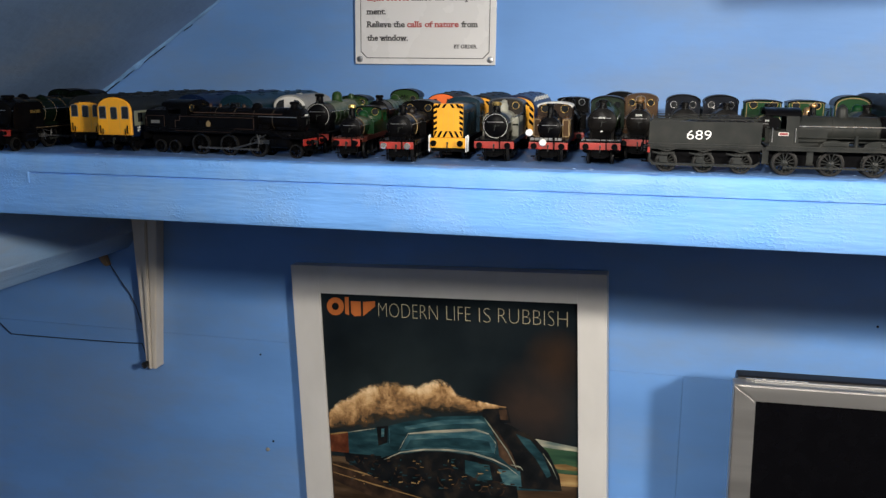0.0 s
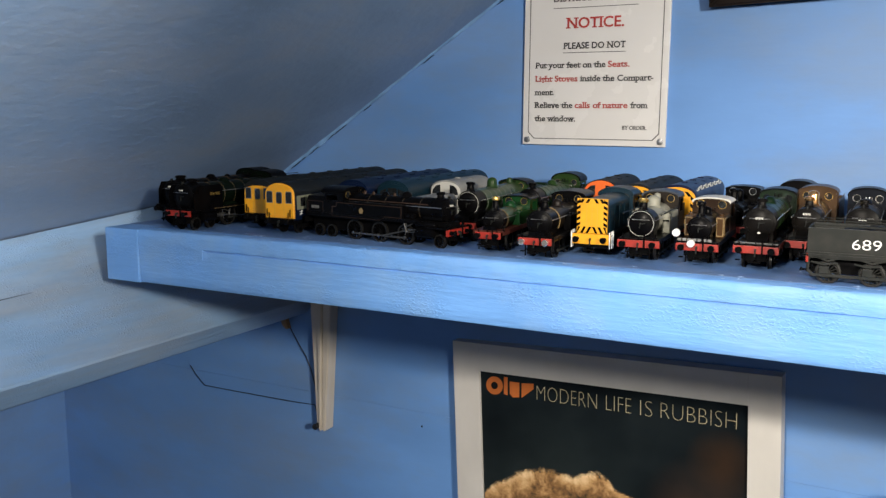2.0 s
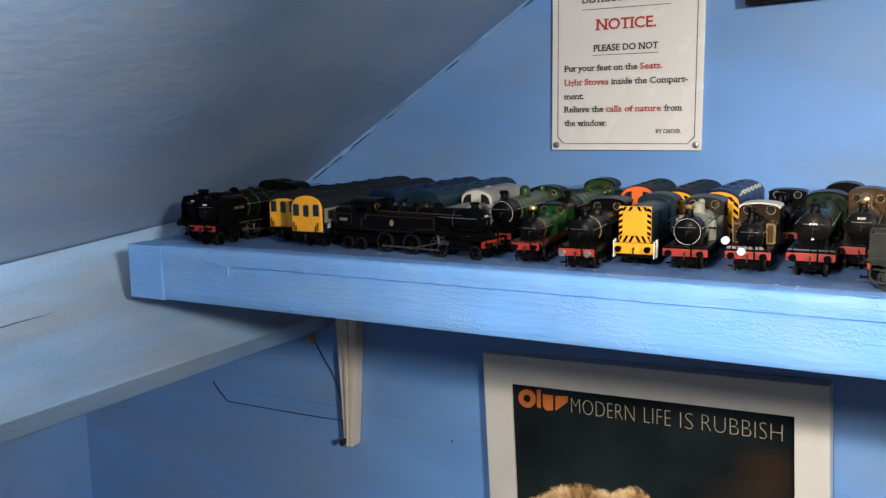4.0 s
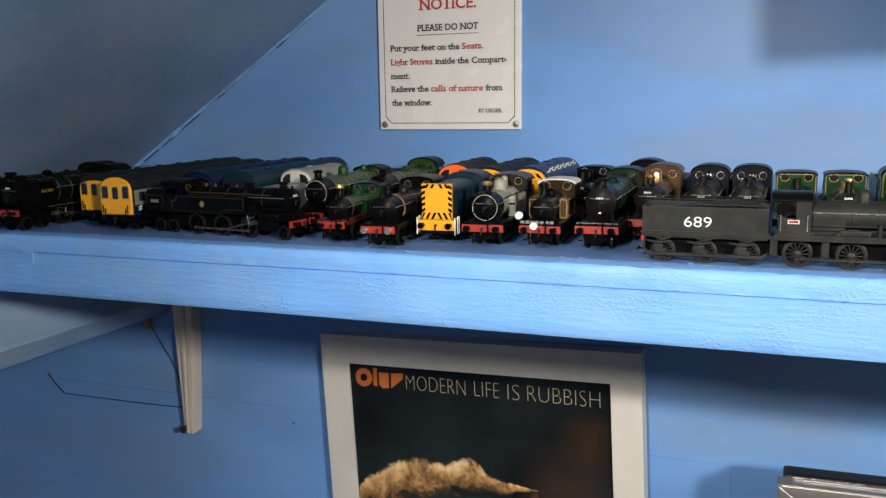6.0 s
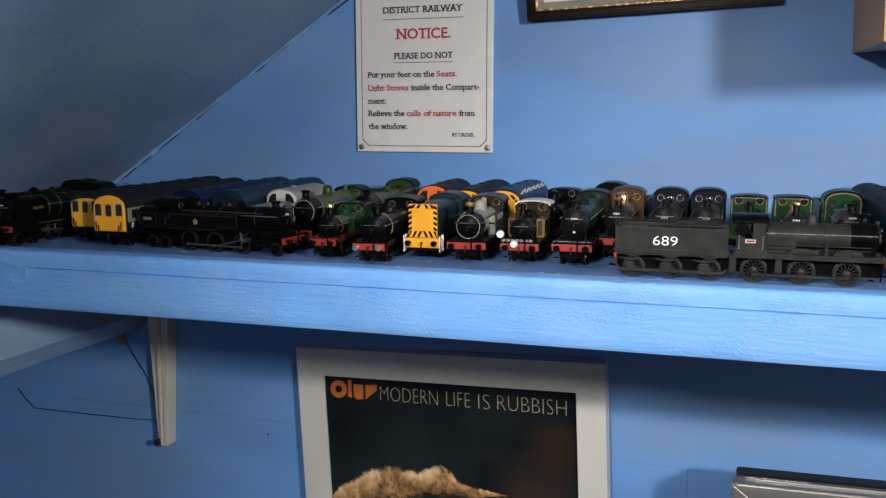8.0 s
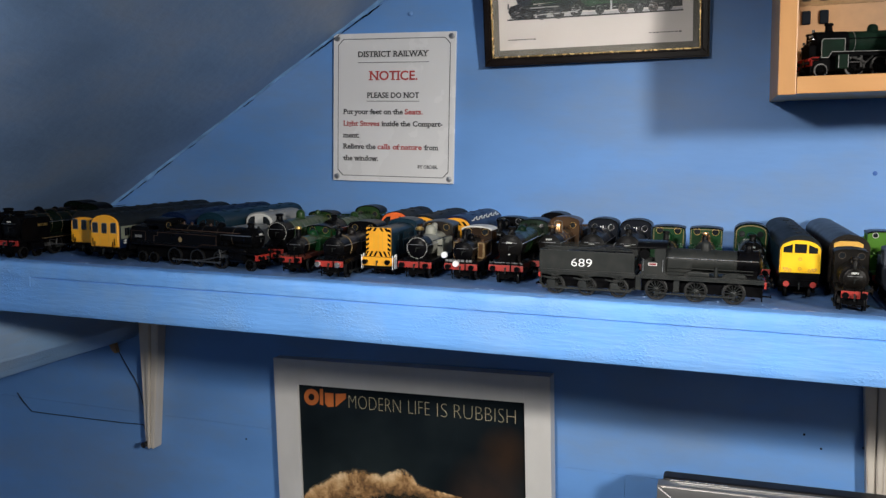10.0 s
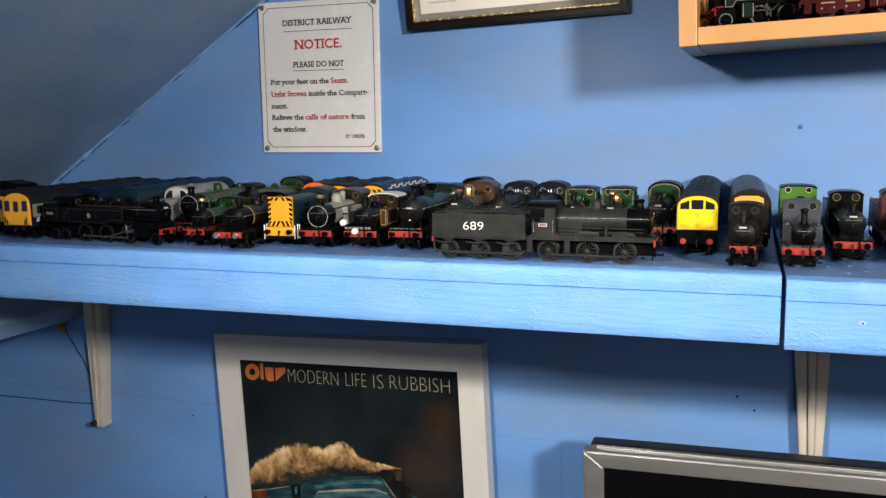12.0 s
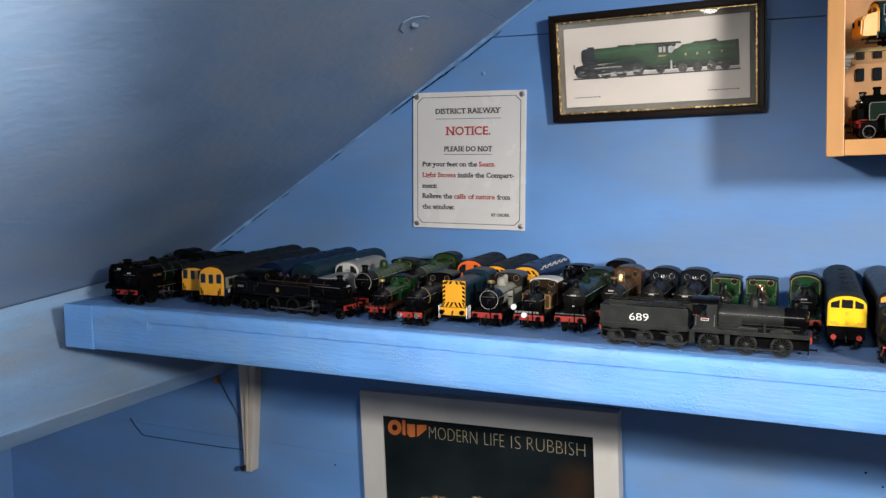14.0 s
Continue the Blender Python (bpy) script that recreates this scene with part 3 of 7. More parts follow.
for x, z, r in ((0.242, 1.266, 0.0013), (0.26, 1.252, 0.0012), (0.302, 1.258, 0.0013), (-0.46, 1.175, 0.0012), (-0.447, 1.06, 0.0014), (0.244, 1.19, 0.001)):
    plug(x, z, r, M_GAP, "small dark screw hole in the blue wall", 0.0008)
plug(0.294, 1.554, 0.0024, M_DOT, "painted-over blue screw head in the wall", 0.0006)
plug(-0.226, 1.735, 0.0028, M_WALL, "painted-over blue screw head in the wall")
plug(-0.455, 1.048, 0.0026, M_LIGHTROOF, "bare plaster chip in the blue wall")
bm = fresh()
hook_line = [(-0.246, 0.772), (-0.2435, 0.758), (-0.236, 0.750), (-0.228, 0.756), (-0.222, 0.772), (-0.221, 0.785)]
for (xa, ya), (xb, yb) in zip(hook_line, hook_line[1:]):
    cyl(bm, (xa, ya, slope_z(xa) - 0.0012), (xb, yb, slope_z(xb) - 0.0008), 0.0012, 0.0011, 8)
cyl(bm, (-0.236, 0.772, slope_z(-0.236)), (-0.230, 0.776, slope_z(-0.230) - 0.006), 0.003, 0.0022, 8)
tagged(part("ceiling_hook", bm, M_SLOPE, smooth=True), "painted-over blue hook in the sloping ceiling", "hook")


# ---- enamel notice ----
def notice():
    x0, x1, z0, z1 = -0.3265, -0.1665, 1.5315, 1.7125
    w, h = x1 - x0, z1 - z0
    ob = thing("notice_sign", "white enamel railway notice with black and red lettering on the wall", "sign", m=pose((x0 + x1) / 2, WALL - 0.0025, (z0 + z1) / 2, 0, 0.3, 0))
    part("plate", box(fresh(), -w / 2, w / 2, -0.0015, 0.0022, -h / 2, h / 2, 0.0007), M_ENAMEL, ob)
    bm = fresh()
    u, v, c, t, y = w / 2 - 0.0065, h / 2 - 0.0065, 0.007, 0.0007, -0.0018
    outer = [(-u + c, -v), (u - c, -v), (u, -v + c), (u, v - c), (u - c, v), (-u + c, v), (-u, v - c), (-u, -v + c)]
    a = [bm.verts.new((p, y, q)) for p, q in outer]
    b = [bm.verts.new((p * (1 - t / u), y, q * (1 - t / v))) for p, q in outer]
    for i in range(8):
        bm.faces.new((a[i], a[(i + 1) % 8], b[(i + 1) % 8], b[i]))
    part("border_line", bm, M_BLACKINK, ob)
    for sx in (-1, 1):
        for sz in (-1, 1):
            bm = fresh()
            lathe(bm, [(-0.0032, 0.0012), (-0.0028, 0.003), (-0.0016, 0.0036)], (sx * (w / 2 - 0.0055), 0, sz * (h / 2 - 0.0055)), "y", 14)
            part("screw_head", bm, M_STEEL, ob, "steel screw head", True)
    top = h / 2

    def line(text, z, width, size, material, x=0.0, bold=0.00012):
        words(text, size, material, ob, pose(x, -0.002, z), bold, width, serif=True)

    def rule(z, width):
        part("rule", box(fresh(), -width / 2, width / 2, -0.0019, -0.0016, z - 0.0003, z + 0.0003), M_BLACKINK, ob)

    k = h / 262.0
    mid = top - 0.0

    def zz(py):
        return mid - (py - 46) * k

    line("DISTRICT RAILWAY", zz(83), 0.093, 0.0095, M_BLACKINK, bold=0.0002)
    rule(zz(97), 0.093)
    line("NOTICE.", zz(121), 0.064, 0.0155, M_REDINK, bold=0.0003)
    line("PLEASE DO NOT", zz(155), 0.069, 0.0092, M_BLACKINK, bold=0.0002)
    rule(zz(165), 0.069)
    left = -w / 2 + 0.0135

    def run(pieces, z, size=0.0088):
        x = left
        for text, width, material in pieces:
            line(text, z, width, size, material, x + width / 2, 0.00018)
            x += width + 0.0025
    run((("Put your feet on the", 0.080, M_BLACKINK), ("Seats.", 0.0235, M_REDINK)), zz(184))
    run((("Light Stoves", 0.0495, M_REDINK), ("inside the Compart-", 0.0795, M_BLACKINK)), zz(205))
    run((("ment.", 0.0225, M_BLACKINK),), zz(226))
    run((("Relieve the", 0.0445, M_BLACKINK), ("calls of nature", 0.0585, M_REDINK), ("from", 0.019, M_BLACKINK)), zz(246))
    run((("the window.", 0.048, M_BLACKINK),), zz(267))
    line("BY ORDER.", zz(280), 0.026, 0.0056, M_BLACKINK, w / 2 - 0.033, 0.00008)
    return ob


notice()


# ---- side elevations of engines, for the print and the painting ----
def flat(parent, name, outline, y, material, label=""):
    bm = fresh()
    bm.faces.new([bm.verts.new((u, y, v)) for u, v in outline])
    if bm.faces[:][0].normal.y > 0:
        bmesh.ops.reverse_faces(bm, faces=bm.faces[:])
    return part(name, bm, material, parent, label)


def disc(parent, name, x, z, r, y, material, n=20):
    return flat(parent, name, [(x + r * math.cos(2 * math.pi * i / n), z + r * math.sin(2 * math.pi * i / n)) for i in range(n)], y, material)


def ink(name, colour):
    return paint(name, colour, 0.5, vary=0.6, size=420)


I_GREEN = ink("printed_green", (0.013, 0.042, 0.018))
I_NAVY = ink("printed_navy", (0.006, 0.01, 0.02))
I_LEAF = ink("printed_light_green", (0.022, 0.065, 0.03))
I_DEEP = ink("printed_deep_green", (0.005, 0.017, 0.009))
I_BLACK = ink("printed_black", (0.006, 0.007, 0.008))
I_SOFT = ink("printed_brown_grey", (0.13, 0.11, 0.1))
I_GREY = ink("printed_grey", (0.06, 0.062, 0.065))
I_PALE = paint("printed_pale_grey", (0.3, 0.3, 0.3), 0.5, vary=0.15, size=200)


def framed_print():
    w, h = 0.2500, 0.1295
    ob = thing("framed_print", "print of a green steam engine in dark wood and gilt frame", "picture", m=pose(-0.0040, WALL - 0.0075, 1.7380, 6.5, -1.6, 0))
    for nm, o in (("rail", [(-w / 2, -h / 2), (w / 2, -h / 2), (w / 2 - 0.009, -h / 2 + 0.009), (-w / 2 + 0.009, -h / 2 + 0.009)]),
                  ("rail", [(-w / 2, h / 2), (w / 2, h / 2), (w / 2 - 0.009, h / 2 - 0.009), (-w / 2 + 0.009, h / 2 - 0.009)]),
                  ("stile", [(-w / 2, -h / 2), (-w / 2 + 0.009, -h / 2 + 0.009), (-w / 2 + 0.009, h / 2 - 0.009), (-w / 2, h / 2)]),
                  ("stile", [(w / 2, -h / 2), (w / 2 - 0.009, -h / 2 + 0.009), (w / 2 - 0.009, h / 2 - 0.009), (w / 2, h / 2)])):
        bm = prism(fresh(), o, -0.015, 0.0)
        bmesh.ops.bevel(bm, geom=[e for e in bm.edges if all(v.co.y < -0.01 for v in e.verts)], offset=0.002, segments=3, affect="EDGES")
        part(nm, bm, M_DARKWOOD, ob)
    u, v = w / 2 - 0.009, h / 2 - 0.009
    bm = fresh()
    for b in ((-u, u, -v, -v + 0.0017), (-u, u, v - 0.0017, v), (-u, -u + 0.0017, -v + 0.0017, v - 0.0017), (u - 0.0017, u, -v + 0.0017, v - 0.0017)):
        box(bm, b[0], b[1], -0.0135, -0.008, b[2], b[3], 0.0006)
    part("gilt_slip", bm, M_GOLD, ob, "narrow gilt slip")
    part("mount", box(fresh(), -u, u, -0.0085, -0.0075, -v, v), M_GREYMAT, ob, "dark grey mount")
    part("sheet", box(fresh(), -u + 0.0085, u - 0.0085, -0.0092, -0.0086, -v + 0.0085, v - 0.0085), M_PAPER, ob, "white paper print")
    y = -0.0094
    U, V = u - 0.0085, v - 0.0085
    g = thing("engine_drawing", "", "")
    g.parent = ob

    def at(px, pz):
        k = (px - 190) / 818
        head, foot = 180 - 77 * k, 535 - 45 * k
        return (-U + 2 * U * k, V - 2 * V * (pz - head) / (foot - head))

    def f(nm, pts, mat, layer=0):
        flat(g, nm, [at(*q) for q in pts], y - layer * 0.00006, mat)

    def band(nm, x0, x1, upper, lower, mat, layer, n=16, rough=0.0):
        """A strip between two curves over the drawing's width, with a hand-drawn edge."""
        top, low = [], []
        for i in range(n + 1):
            q = x0 + (x1 - x0) * i / n
            wob = rough * noise.noise(Vector((q * 0.09, layer, 2)))
            top.append((q, upper(q) + wob))
            low.append((q, lower(q) - wob))
        bm = fresh()
        rows = [[bm.verts.new((at(*q)[0], y - layer * 0.00006, at(*q)[1])) for q in row] for row in (top, low)]
        for i in range(n):
            bm.faces.new((rows[0][i], rows[1][i], rows[1][i + 1], rows[0][i + 1]))
        part(nm, bm, mat, g)

    def crown(q):
        return 268 - (q - 330) * 0.103

    def foot_of(q):
        return 337 - (q - 330) * 0.085

    def plate(q):
        """The running plate, swept up over the driving wheels."""
        return 345 - (q - 330) * 0.13 - 20 * max(0.0, math.sin(math.pi * min(1.0, max(0.0, (q - 430) / 150)))) + (0.75 * max(0, q - 545))

    def wheel_disc(px, pz, r, mat=I_BLACK, rim=I_GREY):
        x, z = at(px, pz)
        k = 2 * U / 818
        disc(g, "wheel", x, z, r * k, y - 0.0003, mat)
        disc(g, "wheel_rim", x, z, r * 0.86 * k, y - 0.00036, rim)
        disc(g, "wheel_centre", x, z, r * 0.74 * k, y - 0.00042, mat)
        for i in range(5):
            c, d = math.cos(i * 0.63), math.sin(i * 0.63)
            p, q = r * 0.72 * k, 0.00016
            flat(g, "spoke", [(x - p * c - q * d, z - p * d + q * c), (x + p * c - q * d, z + p * d + q * c), (x + p * c + q * d, z + p * d - q * c), (x - p * c + q * d, z - p * d - q * c)], y - 0.00046, rim)
        disc(g, "wheel_boss", x, z, r * 0.22 * k, y - 0.0005, rim)
    band("ground_shade", 240, 968, lambda q: 392 - (q - 240) * 0.066, lambda q: 404 - (q - 240) * 0.066, I_PALE, 0, rough=6)
    band("track", 228, 970, lambda q: 403 - (q - 228) * 0.066, lambda q: 409 - (q - 228) * 0.066, I_BLACK, 1)
    band("underframe", 335, 590, plate, lambda q: 380 - (q - 330) * 0.08, I_BLACK, 1, rough=5)
    band("underframe", 560, 966, lambda q: 333 - (q - 560) * 0.045, lambda q: 362 - (q - 560) * 0.055, I_BLACK, 1, rough=4)
    f("front_frame", [(232, 372), (244, 350), (275, 339), (345, 336), (352, 396), (300, 400), (250, 399)], I_BLACK, 2)
    band("boiler", 330, 612, crown, foot_of, I_GREEN, 2)
    band("boiler_gleam", 332, 608, lambda q: crown(q) + 12, lambda q: crown(q) + 26, I_LEAF, 3, rough=4)
    band("boiler_shade", 332, 560, lambda q: foot_of(q) - 20, foot_of, I_DEEP, 3, rough=4)
    band("boiler_top", 332, 608, lambda q: crown(q) - 1, lambda q: crown(q) + 4, I_DEEP, 4, rough=2)
    for q in (352, 408, 462, 520, 566):
        f("boiler_band", [(q, crown(q)), (q + 2.5, crown(q)), (q + 5.5, foot_of(q)), (q + 3, foot_of(q))], I_DEEP, 5)
    f("firebox", [(505, 300), (560, 282), (612, 276), (614, 338), (576, 345), (548, 318)], I_GREEN, 5)
    band("running_plate", 330, 590, lambda q: plate(q) - 3, lambda q: plate(q) + 4, I_DEEP, 6, 28)
    f("smokebox", [(270, 282), (276, 272), (300, 266), (332, 266), (337, 341), (300, 343), (276, 338), (270, 320)], I_NAVY, 6)
    f("smokebox_door", [(270, 290), (280, 284), (300, 284), (304, 326), (282, 334), (271, 320)], I_BLACK, 7)
    f("chimney", [(301, 268), (299, 260), (330, 258), (332, 268)], I_BLACK, 7)
    band("dome", 440, 502, lambda q: 250 - 0.05 * (q - 440), lambda q: 259 - 0.1 * (q - 440), I_DEEP, 6, rough=3)
    band("whistle", 520, 600, lambda q: 243 - 0.06 * (q - 520), lambda q: 249 - 0.1 * (q - 520), I_DEEP, 6, rough=3)
    f("cab", [(606, 246), (700, 242), (692, 262), (694, 330), (612, 336)], I_DEEP, 6)
    f("cab_side", [(580, 284), (700, 280), (702, 328), (584, 336)], I_GREEN, 7)
    f("cab_window", [(623, 258), (638, 257), (638, 281), (624, 282)], I_PALE, 8)
    f("cab_window", [(643, 256), (654, 255), (653, 280), (643, 281)], I_PALE, 8)
    f("cab_opening", [(664, 258), (676, 250), (694, 256), (690, 270), (680, 284), (666, 282)], I_PALE, 8)
    f("cab_roof", [(600, 246), (608, 238), (718, 231), (724, 240)], I_BLACK, 9)
    f("tender", [(690, 268), (706, 262), (728, 246), (780, 238), (880, 232), (962, 222), (966, 316), (830, 326), (698, 332)], I_GREEN, 5)
    f("tender_gleam", [(716, 264), (800, 254), (950, 240), (950, 256), (800, 270), (714, 280)], I_LEAF, 6)
    f("tender_shade", [(698, 316), (830, 312), (966, 300), (966, 316), (830, 326), (698, 332)], I_DEEP, 6)
    f("tender_end", [(950, 224), (963, 222), (967, 316), (953, 317)], I_DEEP, 7)
    f("coal", [(760, 242), (782, 231), (812, 230), (838, 226), (868, 219), (882, 232)], I_BLACK, 6)
    for px, pz, r in ((262, 382, 18), (322, 384, 16), (382, 379, 23), (455, 372, 25), (530, 360, 27), (630, 356, 20), (790, 348, 21), (908, 338, 21)):
        wheel_disc(px, pz, r)
    for px, pz in ((726, 351), (850, 344)):
        wheel_disc(px, pz, 21, I_BLACK, I_SOFT)
    f("side_rod", [(345, 382), (535, 362), (535, 367), (345, 387)], I_PALE, 10)
    f("side_rod", [(330, 352), (455, 342), (455, 347), (330, 357)], I_PALE, 10)
    f("piston_rod", [(395, 352), (470, 372), (468, 376), (393, 356)], I_GREY, 10)
    f("standing_mark", [(674, 318), (681, 318), (682, 358), (673, 358)], I_PALE, 10)
    f("buffer", [(230, 340), (238, 338), (240, 360), (231, 362)], I_GREY, 8)
    rnd = random.Random(8)
    for k in range(120):
        px = rnd.uniform(240, 560) if k < 85 else rnd.uniform(560, 960)
        pz = rnd.uniform(342, 392) - 0.06 * (px - 240) if k < 85 else rnd.uniform(330, 352) - 0.045 * (px - 560)
        L, t = rnd.uniform(2, 16), rnd.uniform(0.6, 1.7)
        f("pen_stroke", [(px, pz - t), (px + L, pz - t - L * 0.1), (px + L, pz + t * 0.3 - L * 0.1), (px, pz + t)], (I_PALE, I_BLACK, I_GREY)[k % 3], 11 + (k % 5) * 0.3)
    for px, pz in ((740, 290), (790, 286), (840, 282), (893, 276)):
        x, z = at(px, pz)
        part("letter_bar", box(fresh(), x - 0.0011, x + 0.0011, y - 0.0007, y - 0.0006, z - 0.0014, z + 0.0014), M_CREAMLINE, g)
    x, z = at(638, 297)
    part("number_bar", box(fresh(), x - 0.0048, x + 0.0048, y - 0.0007, y - 0.0006, z - 0.001, z + 0.001), M_CREAMLINE, g)
    for px0, px1, pz in ((230, 356, 490), (832, 968, 455)):
        (x0, z0), (x1, z1) = at(px0, pz), at(px1, pz)
        for k in range(9):
            part("caption_bar", box(fresh(), x0 + (x1 - x0) * k / 9, x0 + (x1 - x0) * (k + 0.72) / 9, y - 0.0002, y, z0 - 0.0005 - 0.0002 * (k % 3), z0 + 0.0005), I_GREY, ob)
    # glazing
    bm = box(fresh(), -u, u, -0.0125, -0.0115, -v, v)
    pane = part("glazing", bm, M_CLEAR, ob, "picture glass")
    pane.visible_shadow = False
    return ob


M_CLEAR = glass("picture_glass", (1, 1, 1))
framed_print()


def painting_material(name, a, b, c, size, stretch=(1, 1, 1)):
    m, t, s = nodes_of(name)
    co = t.nodes.new("ShaderNodeTexCoord")
    mp = t.nodes.new("ShaderNodeMapping")
    mp.inputs["Scale"].default_value = stretch
    n = t.nodes.new("ShaderNodeTexNoise")
    n.inputs["Scale"].default_value, n.inputs["Detail"].default_value = size, 7
    r = t.nodes.new("ShaderNodeValToRGB")
    r.color_ramp.elements[0].position, r.color_ramp.elements[1].position = 0.33, 0.7
    r.color_ramp.elements[0].color, r.color_ramp.elements[1].color = (*a, 1), (*c, 1)
    e = r.color_ramp.elements.new(0.52)
    e.color = (*b, 1)
    t.links.new(co.outputs["Object"], mp.inputs[0])
    t.links.new(mp.outputs[0], n.inputs["Vector"])
    t.links.new(n.outputs["Fac"], r.inputs[0])
    t.links.new(r.outputs[0], s.inputs["Base Color"])
    s.inputs["Roughness"].default_value, s.inputs["Specular IOR Level"].default_value = 0.5, 0.1
    return m


def sky_material():
    """Dark teal storm sky of the painting, with two brown glows among the clouds."""
    m = painting_material("painted_storm_sky", (0.0035, 0.006, 0.008), (0.0075, 0.012, 0.015), (0.014, 0.02, 0.023), 9)
    t, s = m.node_tree, m.node_tree.nodes["Principled BSDF"]
    colour = s.inputs["Base Color"].links[0].from_socket
    co = t.nodes["Texture Coordinate"]
    for (x, z), r, tint in (((0.13, 0.085), 0.04, (0.03, 0.018, 0.012)), ((0.105, 0.03), 0.06, (0.032, 0.022, 0.018)), ((-0.06, 0.0), 0.12, (0.018, 0.026, 0.028))):
        mp = t.nodes.new("ShaderNodeMapping")
        mp.inputs["Location"].default_value, mp.inputs["Scale"].default_value = (-x / r, 0, -z / r), (1 / r, 1 / r, 1 / r)
        g = t.nodes.new("ShaderNodeTexGradient")
        g.gradient_type = "SPHERICAL"
        n = t.nodes.new("ShaderNodeTexNoise")
        n.inputs["Scale"].default_value, n.inputs["Detail"].default_value = 26, 6
        k = t.nodes.new("ShaderNodeMath")
        k.operation, k.use_clamp = "MULTIPLY", True
        k2 = t.nodes.new("ShaderNodeMath")
        k2.operation, k2.use_clamp = "MULTIPLY", True
        k2.inputs[1].default_value = 2.4
        mx = t.nodes.new("ShaderNodeMix")
        mx.data_type = "RGBA"
        mx.inputs["B"].default_value = (*tint, 1)
        t.links.new(co.outputs["Object"], mp.inputs[0])
        t.links.new(mp.outputs[0], g.inputs[0])
        t.links.new(co.outputs["Object"], n.inputs["Vector"])
        t.links.new(g.outputs["Fac"], k.inputs[0])
        t.links.new(n.outputs["Fac"], k.inputs[1])
        t.links.new(k.outputs[0], k2.inputs[0])
        t.links.new(k2.outputs[0], mx.inputs["Factor"])
        t.links.new(colour, mx.inputs["A"])
        colour = mx.outputs["Result"]
    t.links.new(colour, s.inputs["Base Color"])
    return m


P_SKY = sky_material()


def steam_material():
    """Brushed steam: cream above, brown below, thinning out raggedly at its edges into the sky."""
    m, t, s = nodes_of("painted_steam")
    co = t.nodes.new("ShaderNodeTexCoord")
    sep = t.nodes.new("ShaderNodeSeparateXYZ")
    t.links.new(co.outputs["UV"], sep.inputs[0])

    def fog(size, detail):
        n = t.nodes.new("ShaderNodeTexNoise")
        n.inputs["Scale"].default_value, n.inputs["Detail"].default_value, n.inputs["Roughness"].default_value = size, detail, 0.62
        n.inputs["Distortion"].default_value = 0.6
        t.links.new(co.outputs["Object"], n.inputs["Vector"])
        return n.outputs["Fac"]

    def sum_of(a, k, b, c, op="MULTIPLY_ADD"):
        """a * k + b, where b may be a number or a socket; c is added last."""
        q = t.nodes.new("ShaderNodeMath")
        q.operation = op
        t.links.new(a, q.inputs[0])
        q.inputs[1].default_value = k
        if isinstance(b, (int, float)):
            q.inputs[2].default_value = b + c
            return q.outputs[0]
        t.links.new(b, q.inputs[2])
        r = t.nodes.new("ShaderNodeMath")
        t.links.new(q.outputs[0], r.inputs[0])
        r.inputs[1].default_value = c
        return r.outputs[0]

    big, fine = fog(38, 6), fog(130, 6)
    v = sep.outputs["Y"]
    light = sum_of(fine, 0.7, sum_of(big, 1.7, sum_of(v, -0.85, 0.9, 0.0), -0.85), -0.35)
    ramp = t.nodes.new("ShaderNodeValToRGB")
    e = ramp.color_ramp.elements
    e[0].position, e[0].color = 0.0, (0.02, 0.02, 0.017, 1)
    e[1].position, e[1].color = 1.0, (0.82, 0.6, 0.35, 1)
    for at, c in ((0.22, (0.07, 0.048, 0.028)), (0.45, (0.26, 0.14, 0.06)), (0.7, (0.55, 0.33, 0.15))):
        e.new(at).color = (*c, 1)
    t.links.new(light, ramp.inputs[0])
    t.links.new(ramp.outputs[0], s.inputs["Base Color"])
    s.inputs["Roughness"].default_value, s.inputs["Specular IOR Level"].default_value = 0.5, 0.1
    head = sum_of(fine, 1.6, sum_of(big, 3.0, sum_of(v, 7.0, -0.2, 0.0), -1.5), -0.8)
    foot = sum_of(fine, 1.4, sum_of(big, 2.2, sum_of(v, -4.5, 4.2, 0.0), -1.1), -0.7)
    low = t.nodes.new("ShaderNodeMath")
    low.operation, low.use_clamp = "MINIMUM", True
    t.links.new(head, low.inputs[0])
    t.links.new(foot, low.inputs[1])
    t.links.new(low.outputs[0], s.inputs["Alpha"])
    return m


P_STEAM = steam_material()
P_TEAL = painting_material("painted_teal", (0.007, 0.022, 0.028), (0.014, 0.046, 0.057), (0.032, 0.085, 0.096), 40, (1, 1, 3))
P_LIGHTTEAL = painting_material("painted_light_teal", (0.02, 0.06, 0.075), (0.036, 0.1, 0.12), (0.1, 0.18, 0.18), 45, (1, 1, 3))
P_DARK = painting_material("painted_dark_iron", (0.004, 0.005, 0.006), (0.008, 0.009, 0.01), (0.024, 0.019, 0.015), 60)
P_BROWN = painting_material("painted_dark_brown", (0.014, 0.01, 0.008), (0.035, 0.021, 0.014), (0.09, 0.05, 0.03), 50)
P_GROUND = painting_material("painted_ground", (0.018, 0.011, 0.007), (0.05, 0.03, 0.017), (0.11, 0.07, 0.04), 45, (0.3, 1, 2))
P_FIELD = painting_material("painted_field", (0.014, 0.04, 0.026), (0.028, 0.07, 0.04), (0.07, 0.11, 0.05), 30, (0.4, 1, 3))
P_STRAW = painting_material("painted_straw", (0.14, 0.08, 0.03), (0.27, 0.16, 0.065), (0.42, 0.28, 0.12), 40, (0.4, 1, 3))
P_GLEAM = painting_material("painted_gleam", (0.1, 0.14, 0.13), (0.27, 0.27, 0.21), (0.45, 0.42, 0.3), 60, (0.6, 1, 3))
